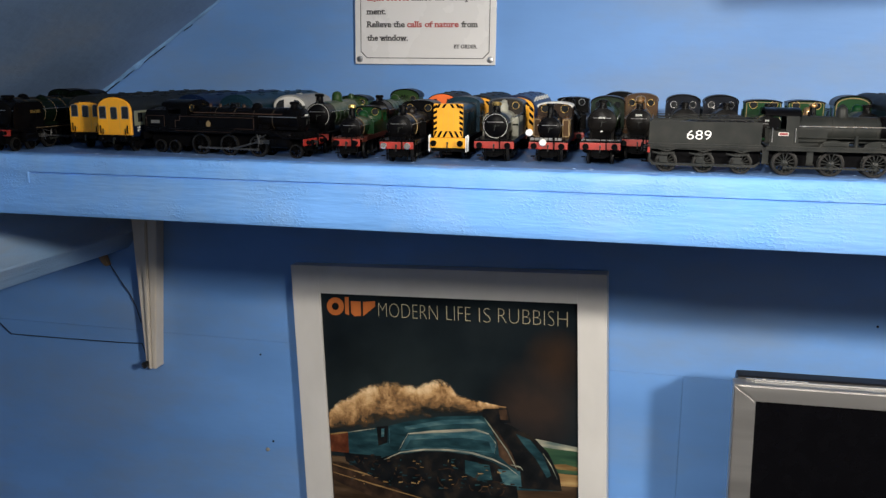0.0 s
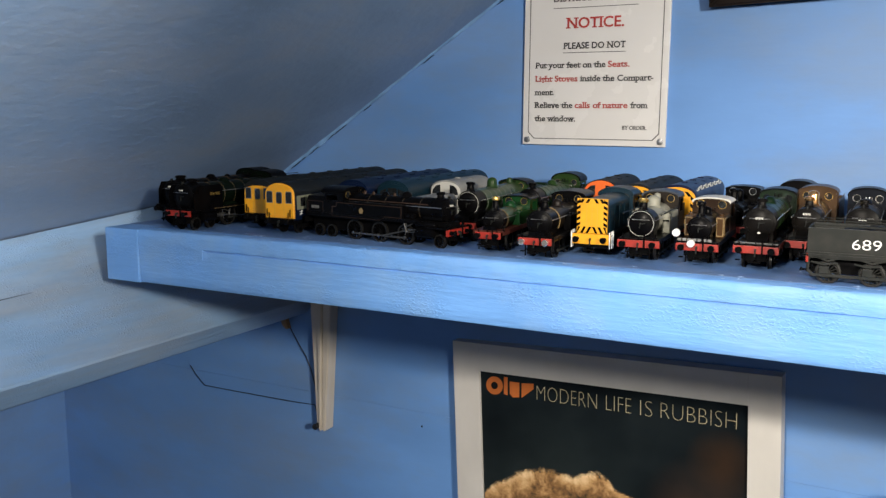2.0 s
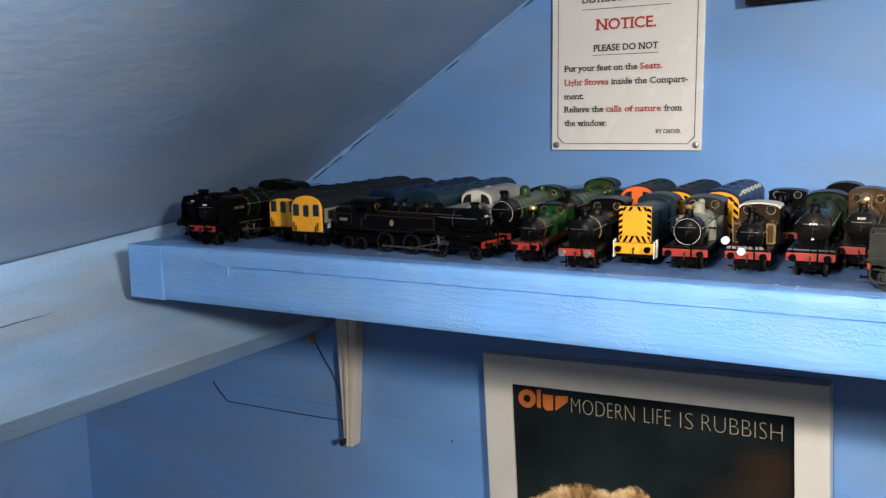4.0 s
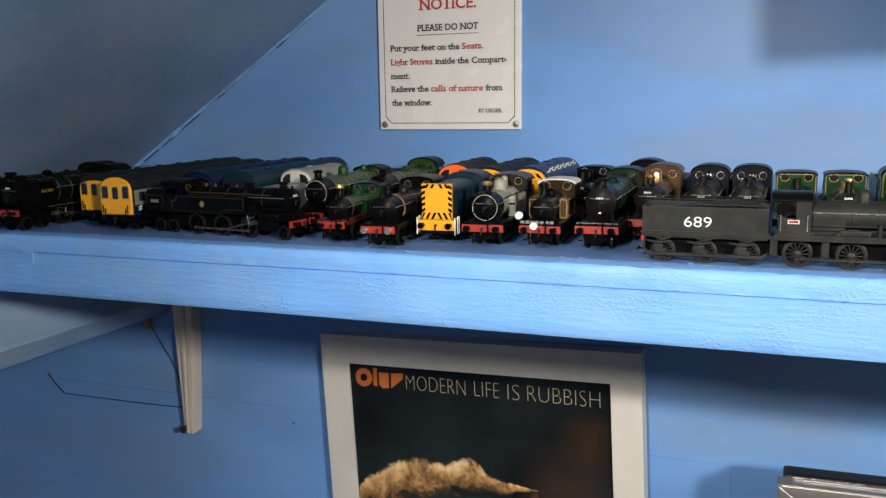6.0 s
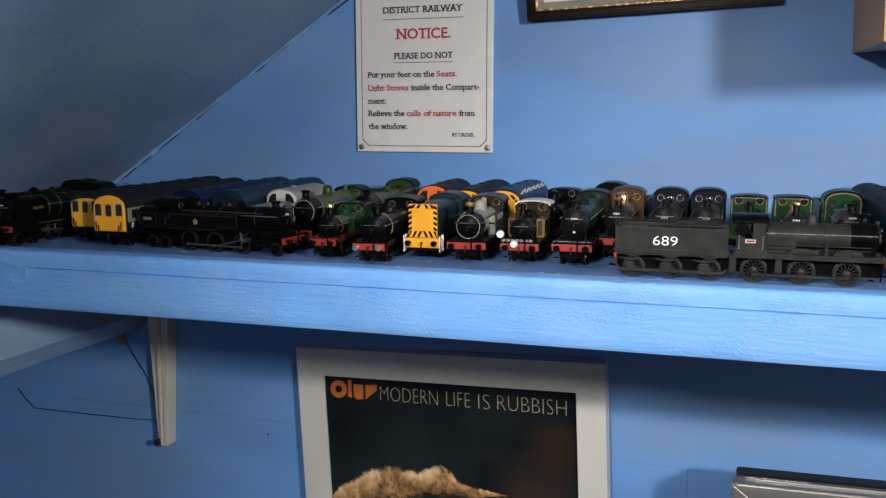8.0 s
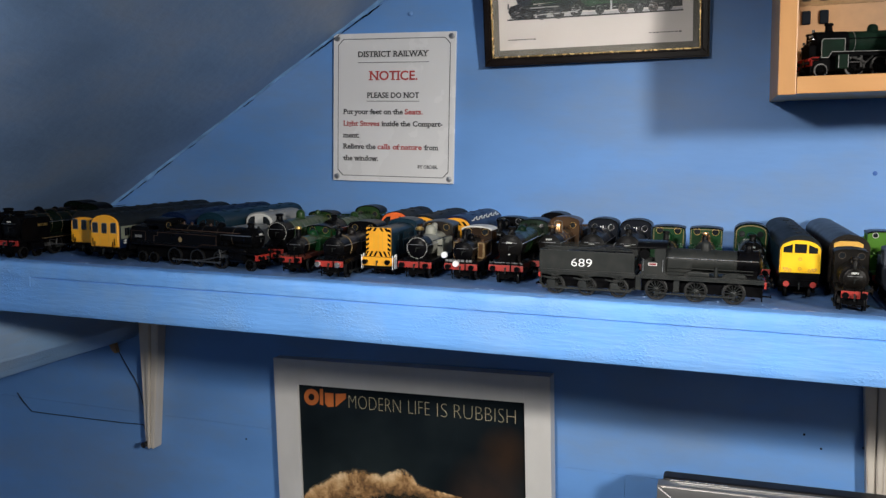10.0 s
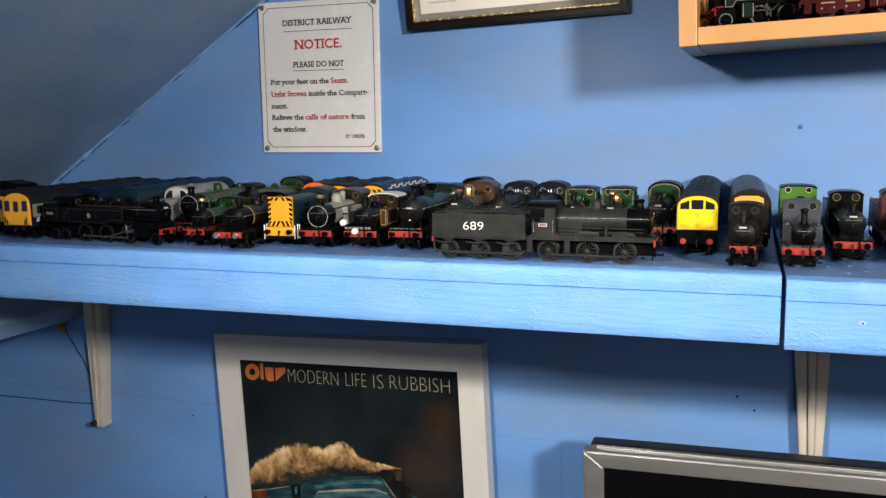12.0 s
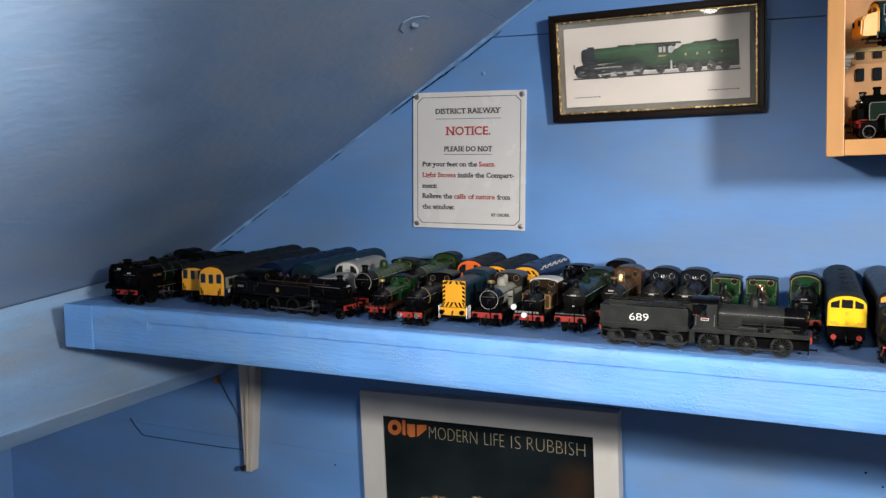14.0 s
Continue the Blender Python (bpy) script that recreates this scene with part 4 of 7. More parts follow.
P_COACH = painting_material("painted_coach", (0.05, 0.014, 0.008), (0.11, 0.032, 0.015), (0.2, 0.07, 0.03), 60)


def poster():
    """A square art print in a wide pale frame; the artwork is a flat painting of an express in steam."""
    w, h = 0.3738, 0.372
    cx, top = -0.2149, 1.3045
    ob = thing("framed_poster", "pale silver framed poster of a steam express under a stormy sky", "poster", m=pose(cx, 0.9405, top - h / 2, 0, -2.4, -3.0))
    au, av, at_ = -0.1519, 0.1552, h / 2 - 0.0335
    ab = at_ - 0.302
    pieces = (("stile", -w / 2, au, -h / 2, h / 2), ("stile", av, w / 2, -h / 2, h / 2), ("rail", au, av, at_, h / 2), ("rail", au, av, -h / 2, ab))
    for nm, x0, x1, z0, z1 in pieces:
        part(nm, box(fresh(), x0, x1, 0.0, 0.0195, z0, z1, 0.0004), M_FRAME, ob)
    part("backing", box(fresh(), au + 0.0002, av - 0.0002, 0.0112, 0.0135, ab + 0.0002, at_ - 0.0002), M_BLACKPLASTIC, ob)
    part("art_sheet", box(fresh(), au, av, 0.004, 0.006, ab, at_), P_SKY, ob, "painted stormy sky")
    y0 = 0.0038

    def p(px, pz):
        left, right = 142 + (pz - 131) * 0.0387, 888 - (pz - 160) * 0.005
        u = min(max((px - left) / (right - left), 0.003), 0.997)
        return (au + u * (av - au), max(ab + 0.001, at_ - (pz - 131 - 29 * u) * 0.302 / 738))

    def f(nm, pts, mat, layer):
        return flat(ob, nm, [p(*q) for q in pts], y0 - 0.00006 * layer, mat)

    def many(nm, shapes, mat, layer, step=0.0):
        bm = fresh()
        for k, pts in enumerate(shapes):
            y = y0 - 0.00006 * (layer + step * (k % 7))
            face = bm.faces.new([bm.verts.new((p(*q)[0], y, p(*q)[1])) for q in pts])
            face.normal_update()
            if face.normal.y > 0:
                face.normal_flip()
        return part(nm, bm, mat, ob)

    def band(line, width):
        """A brush line of a given width along points, thinner at its ends."""
        n = len(line)
        up = [(x, z - width * (0.35 + 0.65 * math.sin(math.pi * i / (n - 1))) / 2) for i, (x, z) in enumerate(line)]
        return up + [(x, z + width * (0.35 + 0.65 * math.sin(math.pi * i / (n - 1))) / 2) for i, (x, z) in reversed(list(enumerate(line)))]

    def along(line, x):
        for (xa, za), (xb, zb) in zip(line, line[1:]):
            if x <= xb:
                return za + (zb - za) * (x - xa) / (xb - xa)
        return line[-1][1]

    # land and track
    f("ground", [(150, 640), (880, 670), (880, 870), (150, 870)], P_GROUND, 1)
    f("field", [(770, 575), (886, 583), (886, 660), (790, 650)], P_FIELD, 2)
    f("horizon", [(740, 548), (790, 556), (886, 572), (886, 585), (780, 576)], P_GLEAM, 2.4)
    f("lane", [(800, 628), (850, 624), (886, 632), (886, 642), (830, 640)], P_STRAW, 3)
    f("lane", [(820, 652), (886, 655), (886, 690), (835, 690)], P_STRAW, 3)
    f("track_bed", [(155, 660), (200, 662), (470, 735), (600, 790), (380, 800), (155, 720)], P_BROWN, 3)
    many("rail", [band([(160 + 32 * k, 667 + 7.6 * k + d) for k in range(10)], 5) for d in (0, 26)], P_STRAW, 4)
    # the plume, dim below and cream above
    hi = [(160, 505), (195, 468), (232, 452), (262, 425), (310, 406), (360, 396), (395, 405), (430, 416), (462, 400), (500, 388), (530, 400), (548, 430), (600, 444), (640, 454), (690, 462)]
    lo = [(160, 552), (250, 545), (330, 522), (400, 506), (500, 496), (600, 482), (650, 470), (690, 468)]
    rnd = random.Random(4)
    bm = fresh()
    uv = bm.loops.layers.uv.new("plume")
    cols = []
    for i in range(61):
        x = 160 + 530 * i / 60
        zt, zb = along(hi, x) - 12 * (1 - i / 70), along(lo, x) + 10 * (1 - i / 66)
        cols.append([(bm.verts.new((p(x, zt + (zb - zt) * j / 12)[0], y0 - 0.00036, p(x, zt + (zb - zt) * j / 12)[1])), (i / 60, j / 12)) for j in range(13)])
    for c0, c1 in zip(cols, cols[1:]):
        for j in range(12):
            quad = (c0[j], c0[j + 1], c1[j + 1], c1[j])
            face = bm.faces.new([q[0] for q in quad])
            for loop, q in zip(face.loops, quad):
                loop[uv].uv = q[1]
    part("steam", bm, P_STEAM, ob, "painted plume of cream steam")
    # coach, tender, engine
    f("coach", [(160, 572), (219, 564), (220, 628), (160, 626)], P_COACH, 9)
    many("coach_roof", [band([(160, 571), (190, 566), (220, 561)], 6)], P_STRAW, 9.5)
    f("tender", [(218, 560), (300, 545), (330, 538), (334, 632), (220, 630)], P_TEAL, 10)
    f("boiler_casing", [(316, 645), (330, 540), (390, 521), (500, 499), (622, 490), (700, 515), (762, 545), (804, 592), (834, 660), (840, 705), (560, 720), (350, 700)], P_TEAL, 11)
    f("cab_opening", [(308, 540), (344, 535), (340, 588), (312, 600)], P_DARK, 12)
    many("cab_post", [band([(346, 533), (349, 560), (346, 595)], 4), [(322, 545), (332, 544), (330, 570), (322, 571)]], P_LIGHTTEAL, 12.5)
    f("casing_top", [(392, 535), (500, 510), (610, 500), (630, 512), (500, 524), (400, 545)], P_LIGHTTEAL, 12)
    f("casing_panel", [(378, 612), (398, 570), (408, 556), (470, 548), (600, 534), (638, 544), (660, 572), (654, 602), (590, 600), (520, 596), (450, 600)], P_LIGHTTEAL, 12)
    f("panel_shade", [(392, 606), (410, 575), (560, 560), (640, 568), (648, 598), (590, 597), (520, 593), (450, 597)], P_TEAL, 13)
    f("nose", [(628, 494), (700, 515), (762, 545), (804, 592), (834, 660), (840, 705), (722, 705), (716, 640), (690, 588), (660, 542)], P_DARK, 13)
    f("nose_side", [(640, 512), (672, 545), (704, 600), (722, 650), (700, 640), (668, 610), (664, 570)], P_BROWN, 13.5)
    f("nose_gleam", [(716, 540), (755, 556), (790, 600), (812, 660), (800, 668), (770, 612), (735, 570)], P_TEAL, 14)
    f("chimney", [(624, 470), (694, 465), (702, 508), (660, 512), (622, 494)], P_DARK, 14)
    f("chimney_side", [(668, 470), (690, 468), (696, 500), (674, 500)], P_BROWN, 15)
    f("gear_shade", [(205, 628), (330, 632), (380, 622), (450, 608), (520, 606), (590, 612), (650, 630), (712, 668), (720, 735), (480, 770), (330, 720), (210, 655)], P_DARK, 15)
    wheels = ((412, 690, 30), (520, 688, 32), (600, 706, 20), (658, 712, 24), (244, 648, 11), (272, 652, 12), (304, 658, 13))
    rims = []
    for x, z, r in wheels:
        for a0 in range(3):
            arc = [(x + r * math.cos(2.1 * a0 + i * 0.16), z + r * math.sin(2.1 * a0 + i * 0.16)) for i in range(8)]
            rims.append(arc + [(x + (r - 3) * math.cos(2.1 * a0 + i * 0.16), z + (r - 3) * math.sin(2.1 * a0 + i * 0.16)) for i in reversed(range(8))])
    many("wheel_rim", rims, P_BROWN, 16)
    f("cylinder", [(570, 628), (640, 640), (648, 684), (612, 690), (570, 670)], P_TEAL, 16)
    f("beam_end", [(664, 650), (726, 652), (730, 700), (680, 696)], P_LIGHTTEAL, 16)
    line = [(330, 642), (380, 616), (450, 603), (520, 600), (590, 605), (650, 621), (690, 640), (720, 664)]
    many("gleam_line", [band(line, 6), band([(628, 497), (660, 545), (690, 590), (708, 626), (716, 645)], 7), band([(404, 556), (470, 547), (540, 540), (600, 534), (640, 544)], 9),
                        band([(374, 612), (390, 580), (404, 556)], 4), band([(640, 545), (660, 572), (655, 604)], 4), band([(790, 594), (812, 630), (828, 668)], 6), band([(218, 562), (260, 553), (304, 545)], 3), band([(700, 634), (728, 640), (735, 650)], 5)], P_GLEAM, 17)
    # short strokes of light and rust among the rods and wheels
    glints, rusts, teals = [], [], []
    for k in range(150):
        x, z = rnd.uniform(220, 720), rnd.uniform(628, 725)
        if z < along([(200, 635), (380, 626), (520, 610), (650, 634), (720, 675)], x):
            continue
        L, t = rnd.uniform(3, 16), rnd.uniform(1.2, 3.2)
        d = rnd.uniform(-0.3, 0.3) if rnd.random() < 0.7 else rnd.uniform(1.2, 1.9)
        q = [(x, z - t), (x + L * math.cos(d), z + L * math.sin(d) - t * 0.4), (x + L * math.cos(d), z + L * math.sin(d) + t * 0.4), (x, z + t)]
        (glints if k % 5 == 0 else rusts if k % 2 else teals).append(q)
    many("glint", glints, P_STRAW, 18)
    many("rust_stroke", rusts, P_BROWN, 18)
    many("teal_stroke", teals, P_TEAL, 18)
    # orange emblem as plain shapes
    def d(nm, x, z, r, mat, layer, n=24):
        f(nm, [(x + r * math.cos(2 * math.pi * i / n), z + r * math.sin(2 * math.pi * i / n)) for i in range(n)], mat, layer)
    d("emblem_disc", 189, 172, 27, M_EMBLEM, 15)
    d("emblem_eye", 189, 172, 11, P_DARK, 16)
    f("emblem_bar", [(219, 144), (231, 144), (231, 198), (219, 194)], M_EMBLEM, 15)
    f("emblem_block", [(237, 156), (268, 157), (268, 200), (248, 202), (238, 192)], M_EMBLEM, 15)
    f("emblem_bar", [(275, 158), (312, 156), (312, 172), (275, 201)], M_EMBLEM, 15)
    # title lettering, narrow capitals
    for text, xa, xb, z in (("MODERN", 323, 499, 187), ("LIFE", 525, 594, 193), ("IS", 618, 650, 197), ("RUBBISH", 672, 861, 202)):
        u0, u1 = p(xa, z)[0], p(xb, z)[0]
        words(text, 0.0262, M_TITLE, ob, pose((u0 + u1) / 2, y0 - 0.002, p((xa + xb) / 2, z)[1], 0, 0.6, 0), -0.0008, u1 - u0)
    return ob


M_EMBLEM = paint("printed_orange", (0.42, 0.115, 0.025), 0.5, vary=0.15, size=60)
M_TITLE = paint("printed_straw", (0.42, 0.37, 0.24), 0.5, vary=0.1, size=60)
poster()


def monitor():
    x0, x1, z1, z0 = 0.094, 0.66, 1.227, 0.87
    ob = thing("television", "black flat screen with brushed aluminium bezel on the wall", "television", m=pose(0, 0.868, 0, 0, -0.8, 0))
    ob.matrix_world = pose(x0, 0.866, z1, 0, -1.0, 0)
    w, h = x1 - x0, z1 - z0
    b = 0.021
    for nm, o in (("bezel_top", [(0, 0), (w, 0), (w - b, -0.0165), (b, -0.0165)]), ("bezel_side", [(0, 0), (b, -0.0165), (b, -h + 0.02), (0, -h)]),
                  ("bezel_side", [(w, 0), (w - b, -0.0165), (w - b, -h + 0.02), (w, -h)]), ("bezel_bottom", [(0, -h), (w, -h), (w - b, -h + 0.02), (b, -h + 0.02)])):
        bm = prism(fresh(), o, -0.006, 0.012)
        bmesh.ops.bevel(bm, geom=[e for e in bm.edges if all(v.co.y < 0 for v in e.verts)], offset=0.0015, segments=2, affect="EDGES")
        part(nm, bm, M_ALU, ob)
    part("screen", box(fresh(), b - 0.001, w - b + 0.001, 0.0, 0.01, -h + 0.019, -0.016), M_SCREEN, ob, "glossy black screen")
    part("casing", box(fresh(), 0.004, w - 0.004, 0.0122, 0.036, -h + 0.006, 0.0022, 0.004), M_BLACKPLASTIC, ob, "black plastic casing")
    part("slot_strip", box(fresh(), 0.02, w - 0.02, 0.006, 0.0085, 0.0002, 0.0016, 0.0004), M_ALU, ob, "bright strip along the top")
    part("slot_strip", box(fresh(), 0.012, 0.07, 0.0095, 0.0118, 0.0004, 0.0018, 0.0004), M_BRIGHT, ob)
    part("mount", box(fresh(), w * 0.35, w * 0.65, 0.0362, 0.0975, -h * 0.7, -h * 0.3, 0.004), M_BLACKPLASTIC, ob)
    return ob


monitor()


# ---- model railway stock; built in millimetres, front at y = 0 looking along -y ----
def P(name, bm, material, parent, label="", smooth=False):
    bm.transform(Matrix.Scale(0.001, 4))
    return part(name, bm, material, parent, label, smooth)


WHEELS = {}


def wheel(parent, x, y, r, material, spokes=12):
    key = (round(r, 1), material.name, spokes)
    if key not in WHEELS:
        # one connected casting: hub, spokes and flanged rim share their corners
        bm, n = fresh(), spokes
        rh, ri = r * 0.24, r * 0.8

        def hoop(rr, d, narrow):
            out = []
            for i in range(n):
                for e in (-1, 1):
                    a = 2 * math.pi * (i + e * narrow) / n
                    out.append(bm.verts.new((d, rr * math.cos(a), rr * math.sin(a))))
            return out
        hf, hb = hoop(rh, -0.9, 0.25), hoop(rh, 0.5, 0.25)
        f, b = hoop(ri, -0.9, 0.11), hoop(ri, 0.5, 0.11)
        rims = [f, hoop(ri * 1.02, -1.3, 0.25), hoop(r, -1.2, 0.25), hoop(r, 0.9, 0.25), hoop(r + 0.7, 1.2, 0.25), hoop(r + 0.7, 1.5, 0.25), hoop(ri, 1.5, 0.25), b]
        k = 2 * n
        for j, (p, q) in enumerate(zip(rims, rims[1:])):
            for i in range(k):
                # face and tread of the tyre are bare metal
                bm.faces.new((p[i], p[(i + 1) % k], q[(i + 1) % k], q[i])).material_index = 1 if j in (1, 2) else 0
        for i in range(n):
            u, v, w = 2 * i, 2 * i + 1, (2 * i + 2) % k
            bm.faces.new((hf[u], hf[v], f[v], f[u]))
            bm.faces.new((hb[u], hb[v], b[v], b[u]))
            bm.faces.new((hf[u], f[u], b[u], hb[u]))
            bm.faces.new((hf[v], f[v], b[v], hb[v]))
            bm.faces.new((f[v], f[w], b[w], b[v]))
            bm.faces.new((hf[v], hf[w], hb[w], hb[v]))
        nf = bm.verts.new((-1.7, 0, 0))
        for i in range(k):
            bm.faces.new((hf[i], hf[(i + 1) % k], nf))
        bm.faces.new(hb)
        bmesh.ops.recalc_face_normals(bm, faces=bm.faces[:])
        bm.transform(Matrix.Scale(0.001, 4))
        ob = part("wheel", bm, material, parent)
        ob.data.materials.append(M_TYRE)
        WHEELS[key] = ob.data
    else:
        ob = new("wheel", WHEELS[key])
        ob.parent = parent
    ob.matrix_local = pose(x * 0.001, y * 0.001, r * 0.001 + 0.0002, 0, 0, 180 if x > 0 else 0)
    return ob


def front_end(ob, beam, z0, z1, half, buffers=M_BLACK, hook=M_WEATHER, y=0.0, back=1):
    """Buffer beam, buffers, hook and coupling at one end; back = -1 for the rear."""
    b = beam
    P("buffer_beam", box(fresh(), -half, half, min(y, y + 1.6 * back), max(y, y + 1.6 * back), z0, z1, 0.25), b, ob, "red buffer beam" if b is M_RED else "")
    zc = (z0 + z1) / 2
    for s in (-1, 1):
        bm = fresh()
        lathe(bm, [(y - 5.2 * back, 2.2), (y - 4.9 * back, 2.5), (y - 4.4 * back, 2.4), (y - 4.2 * back, 1.1), (y - 2.2 * back, 1.1), (y - 2.1 * back, 1.6), (y, 1.8)], (s * half * 0.7, 0, zc), "y", 16)
        P("buffer", bm, buffers, ob, "", True)
    bm = box(fresh(), -0.6, 0.6, y - 2.2 * back if back > 0 else y, y if back > 0 else y + 2.2, zc - 1.0, zc + 1.0)
    box(bm, -0.5, 0.5, min(y - 3.2 * back, y - 2.0 * back), max(y - 3.2 * back, y - 2.0 * back), zc - 4.5, zc + 0.6, 0.2)
    P("drawhook", bm, hook, ob)
    bm = box(fresh(), -4.5, 4.5, min(y - 4.5 * back, y - 3.7 * back), max(y - 4.5 * back, y - 3.7 * back), 6.2, 7.4)
    box(bm, -1, 1, min(y - 3.7 * back, y + 6 * back), max(y - 3.7 * back, y + 6 * back), 6.0, 7.2)
    P("tension_coupling", bm, M_FRAMEBLACK, ob)
    if b is M_RED:
        # hose standing on the beam, lamp irons above it, steps under its ends
        f0, f1 = y - 1.4 * back, y - 0.4 * back
        bm = cyl(fresh(), (4.6, f0, zc - 3.5), (4.6, f0, z1 + 3.6), 0.55, None, 8)
        cyl(bm, (4.6, f0, z1 + 3.4), (4.6, f1, z1 + 4.6), 0.55, None, 8)
        P("brake_hose", bm, M_FRAMEBLACK, ob)
        for x in (-half * 0.72, 0, half * 0.72):
            P("lamp_iron", box(fresh(), x - 0.35, x + 0.35, min(y, y + 0.5 * back), max(y, y + 0.5 * back), z1, z1 + 2.6), M_FRAMEBLACK, ob)
        for s in (-1, 1):
            bm = box(fresh(), s * half * 0.5 - 2.0, s * half * 0.5 + 2.0, min(y + 2 * back, y + 4 * back), max(y + 2 * back, y + 4 * back), z0 - 4.2, z0 - 3.5)
            box(bm, s * half * 0.5 - 2.0, s * half * 0.5 - 1.4, min(y + 3 * back, y + 4 * back), max(y + 3 * back, y + 4 * back), z0 - 3.6, z0)
            P("guard_iron", bm, M_FRAMEBLACK, ob)


def coal_heap(parent, x0, x1, y0, y1, z, rise, seed):
    bm = fresh()
    nx, ny = 12, 22
    vs = [[bm.verts.new((x0 + (x1 - x0) * i / nx, y0 + (y1 - y0) * j / ny,
                         z + (rise * math.sin(math.pi * i / nx) ** 0.5 * math.sin(math.pi * j / ny) ** 0.4 if 0 < i < nx and 0 < j < ny else 0)
                         + 1.3 * noise.noise(Vector((i * 0.9 + seed, j * 0.8, seed))))) for j in range(ny + 1)] for i in range(nx + 1)]
    for i in range(nx):
        for j in range(ny):
            bm.faces.new((vs[i][j], vs[i + 1][j], vs[i + 1][j + 1], vs[i][j + 1]))
    return P("coal", bm, M_COAL, parent, "heap of black coal")


def cab(ob, y0, y1, half, z0, spring, rise, material, roof, rim, panes=M_PANE, open_back=True, side_window=True, roof_over=2.0, spec=3.0, tag=""):
    """Side sheets with cut-outs, front sheet with round lookouts, arched roof."""
    for s in (-1, 1):
        bm = fresh()
        a, b = sorted((s * half, s * (half - 0.9)))
        waist = z0 + (spring - z0) * 0.5
        box(bm, a, b, y0, y1, z0, waist)
        if side_window:
            box(bm, a, b, y0, y0 + (y1 - y0) * 0.32, waist, spring)
            box(bm, a, b, y1 - 2.2, y1, waist, spring)
            box(bm, a, b, y0 + (y1 - y0) * 0.32, y1 - 2.2, spring - 2.2, spring)
        else:
            box(bm, a, b, y0, y0 + (y1 - y0) * 0.45, waist, spring)
        P("cab_side", bm, material, ob)
    P("cab_front", prism(fresh(), arch(half - 0.9, z0, spring, rise), y0, y0 + 1.0), material, ob, tag)
    for s in (-1, 1):
        P("lookout_pane", cyl(fresh(), (s * half * 0.56, y0 - 0.15, spring - 1.5), (s * half * 0.56, y0 + 0.3, spring - 1.5), spec, None, 18), panes, ob)
        if rim:
            P("lookout_rim", ring(fresh(), (s * half * 0.56, y0 - 0.2, spring - 1.5), spec, 0.24), rim, ob, "bright window rim", True)
    n = 14
    o = [((half + 0.5) * math.cos(math.pi * i / n), spring + 0.3 + (rise + 0.3) * math.sin(math.pi * i / n) ** 0.8) for i in range(n + 1)]
    o += [((half - 0.6) * math.cos(math.pi * i / n), spring - 0.5 + rise * math.sin(math.pi * i / n) ** 0.8) for i in range(n, -1, -1)]
    P("cab_roof", prism(fresh(), o, y0 - 1.0, y1 + roof_over), roof, ob, "", True)
    if not open_back:
        P("cab_back", prism(fresh(), arch(half - 0.9, z0, spring, rise), y1 - 1.0, y1), material, ob)


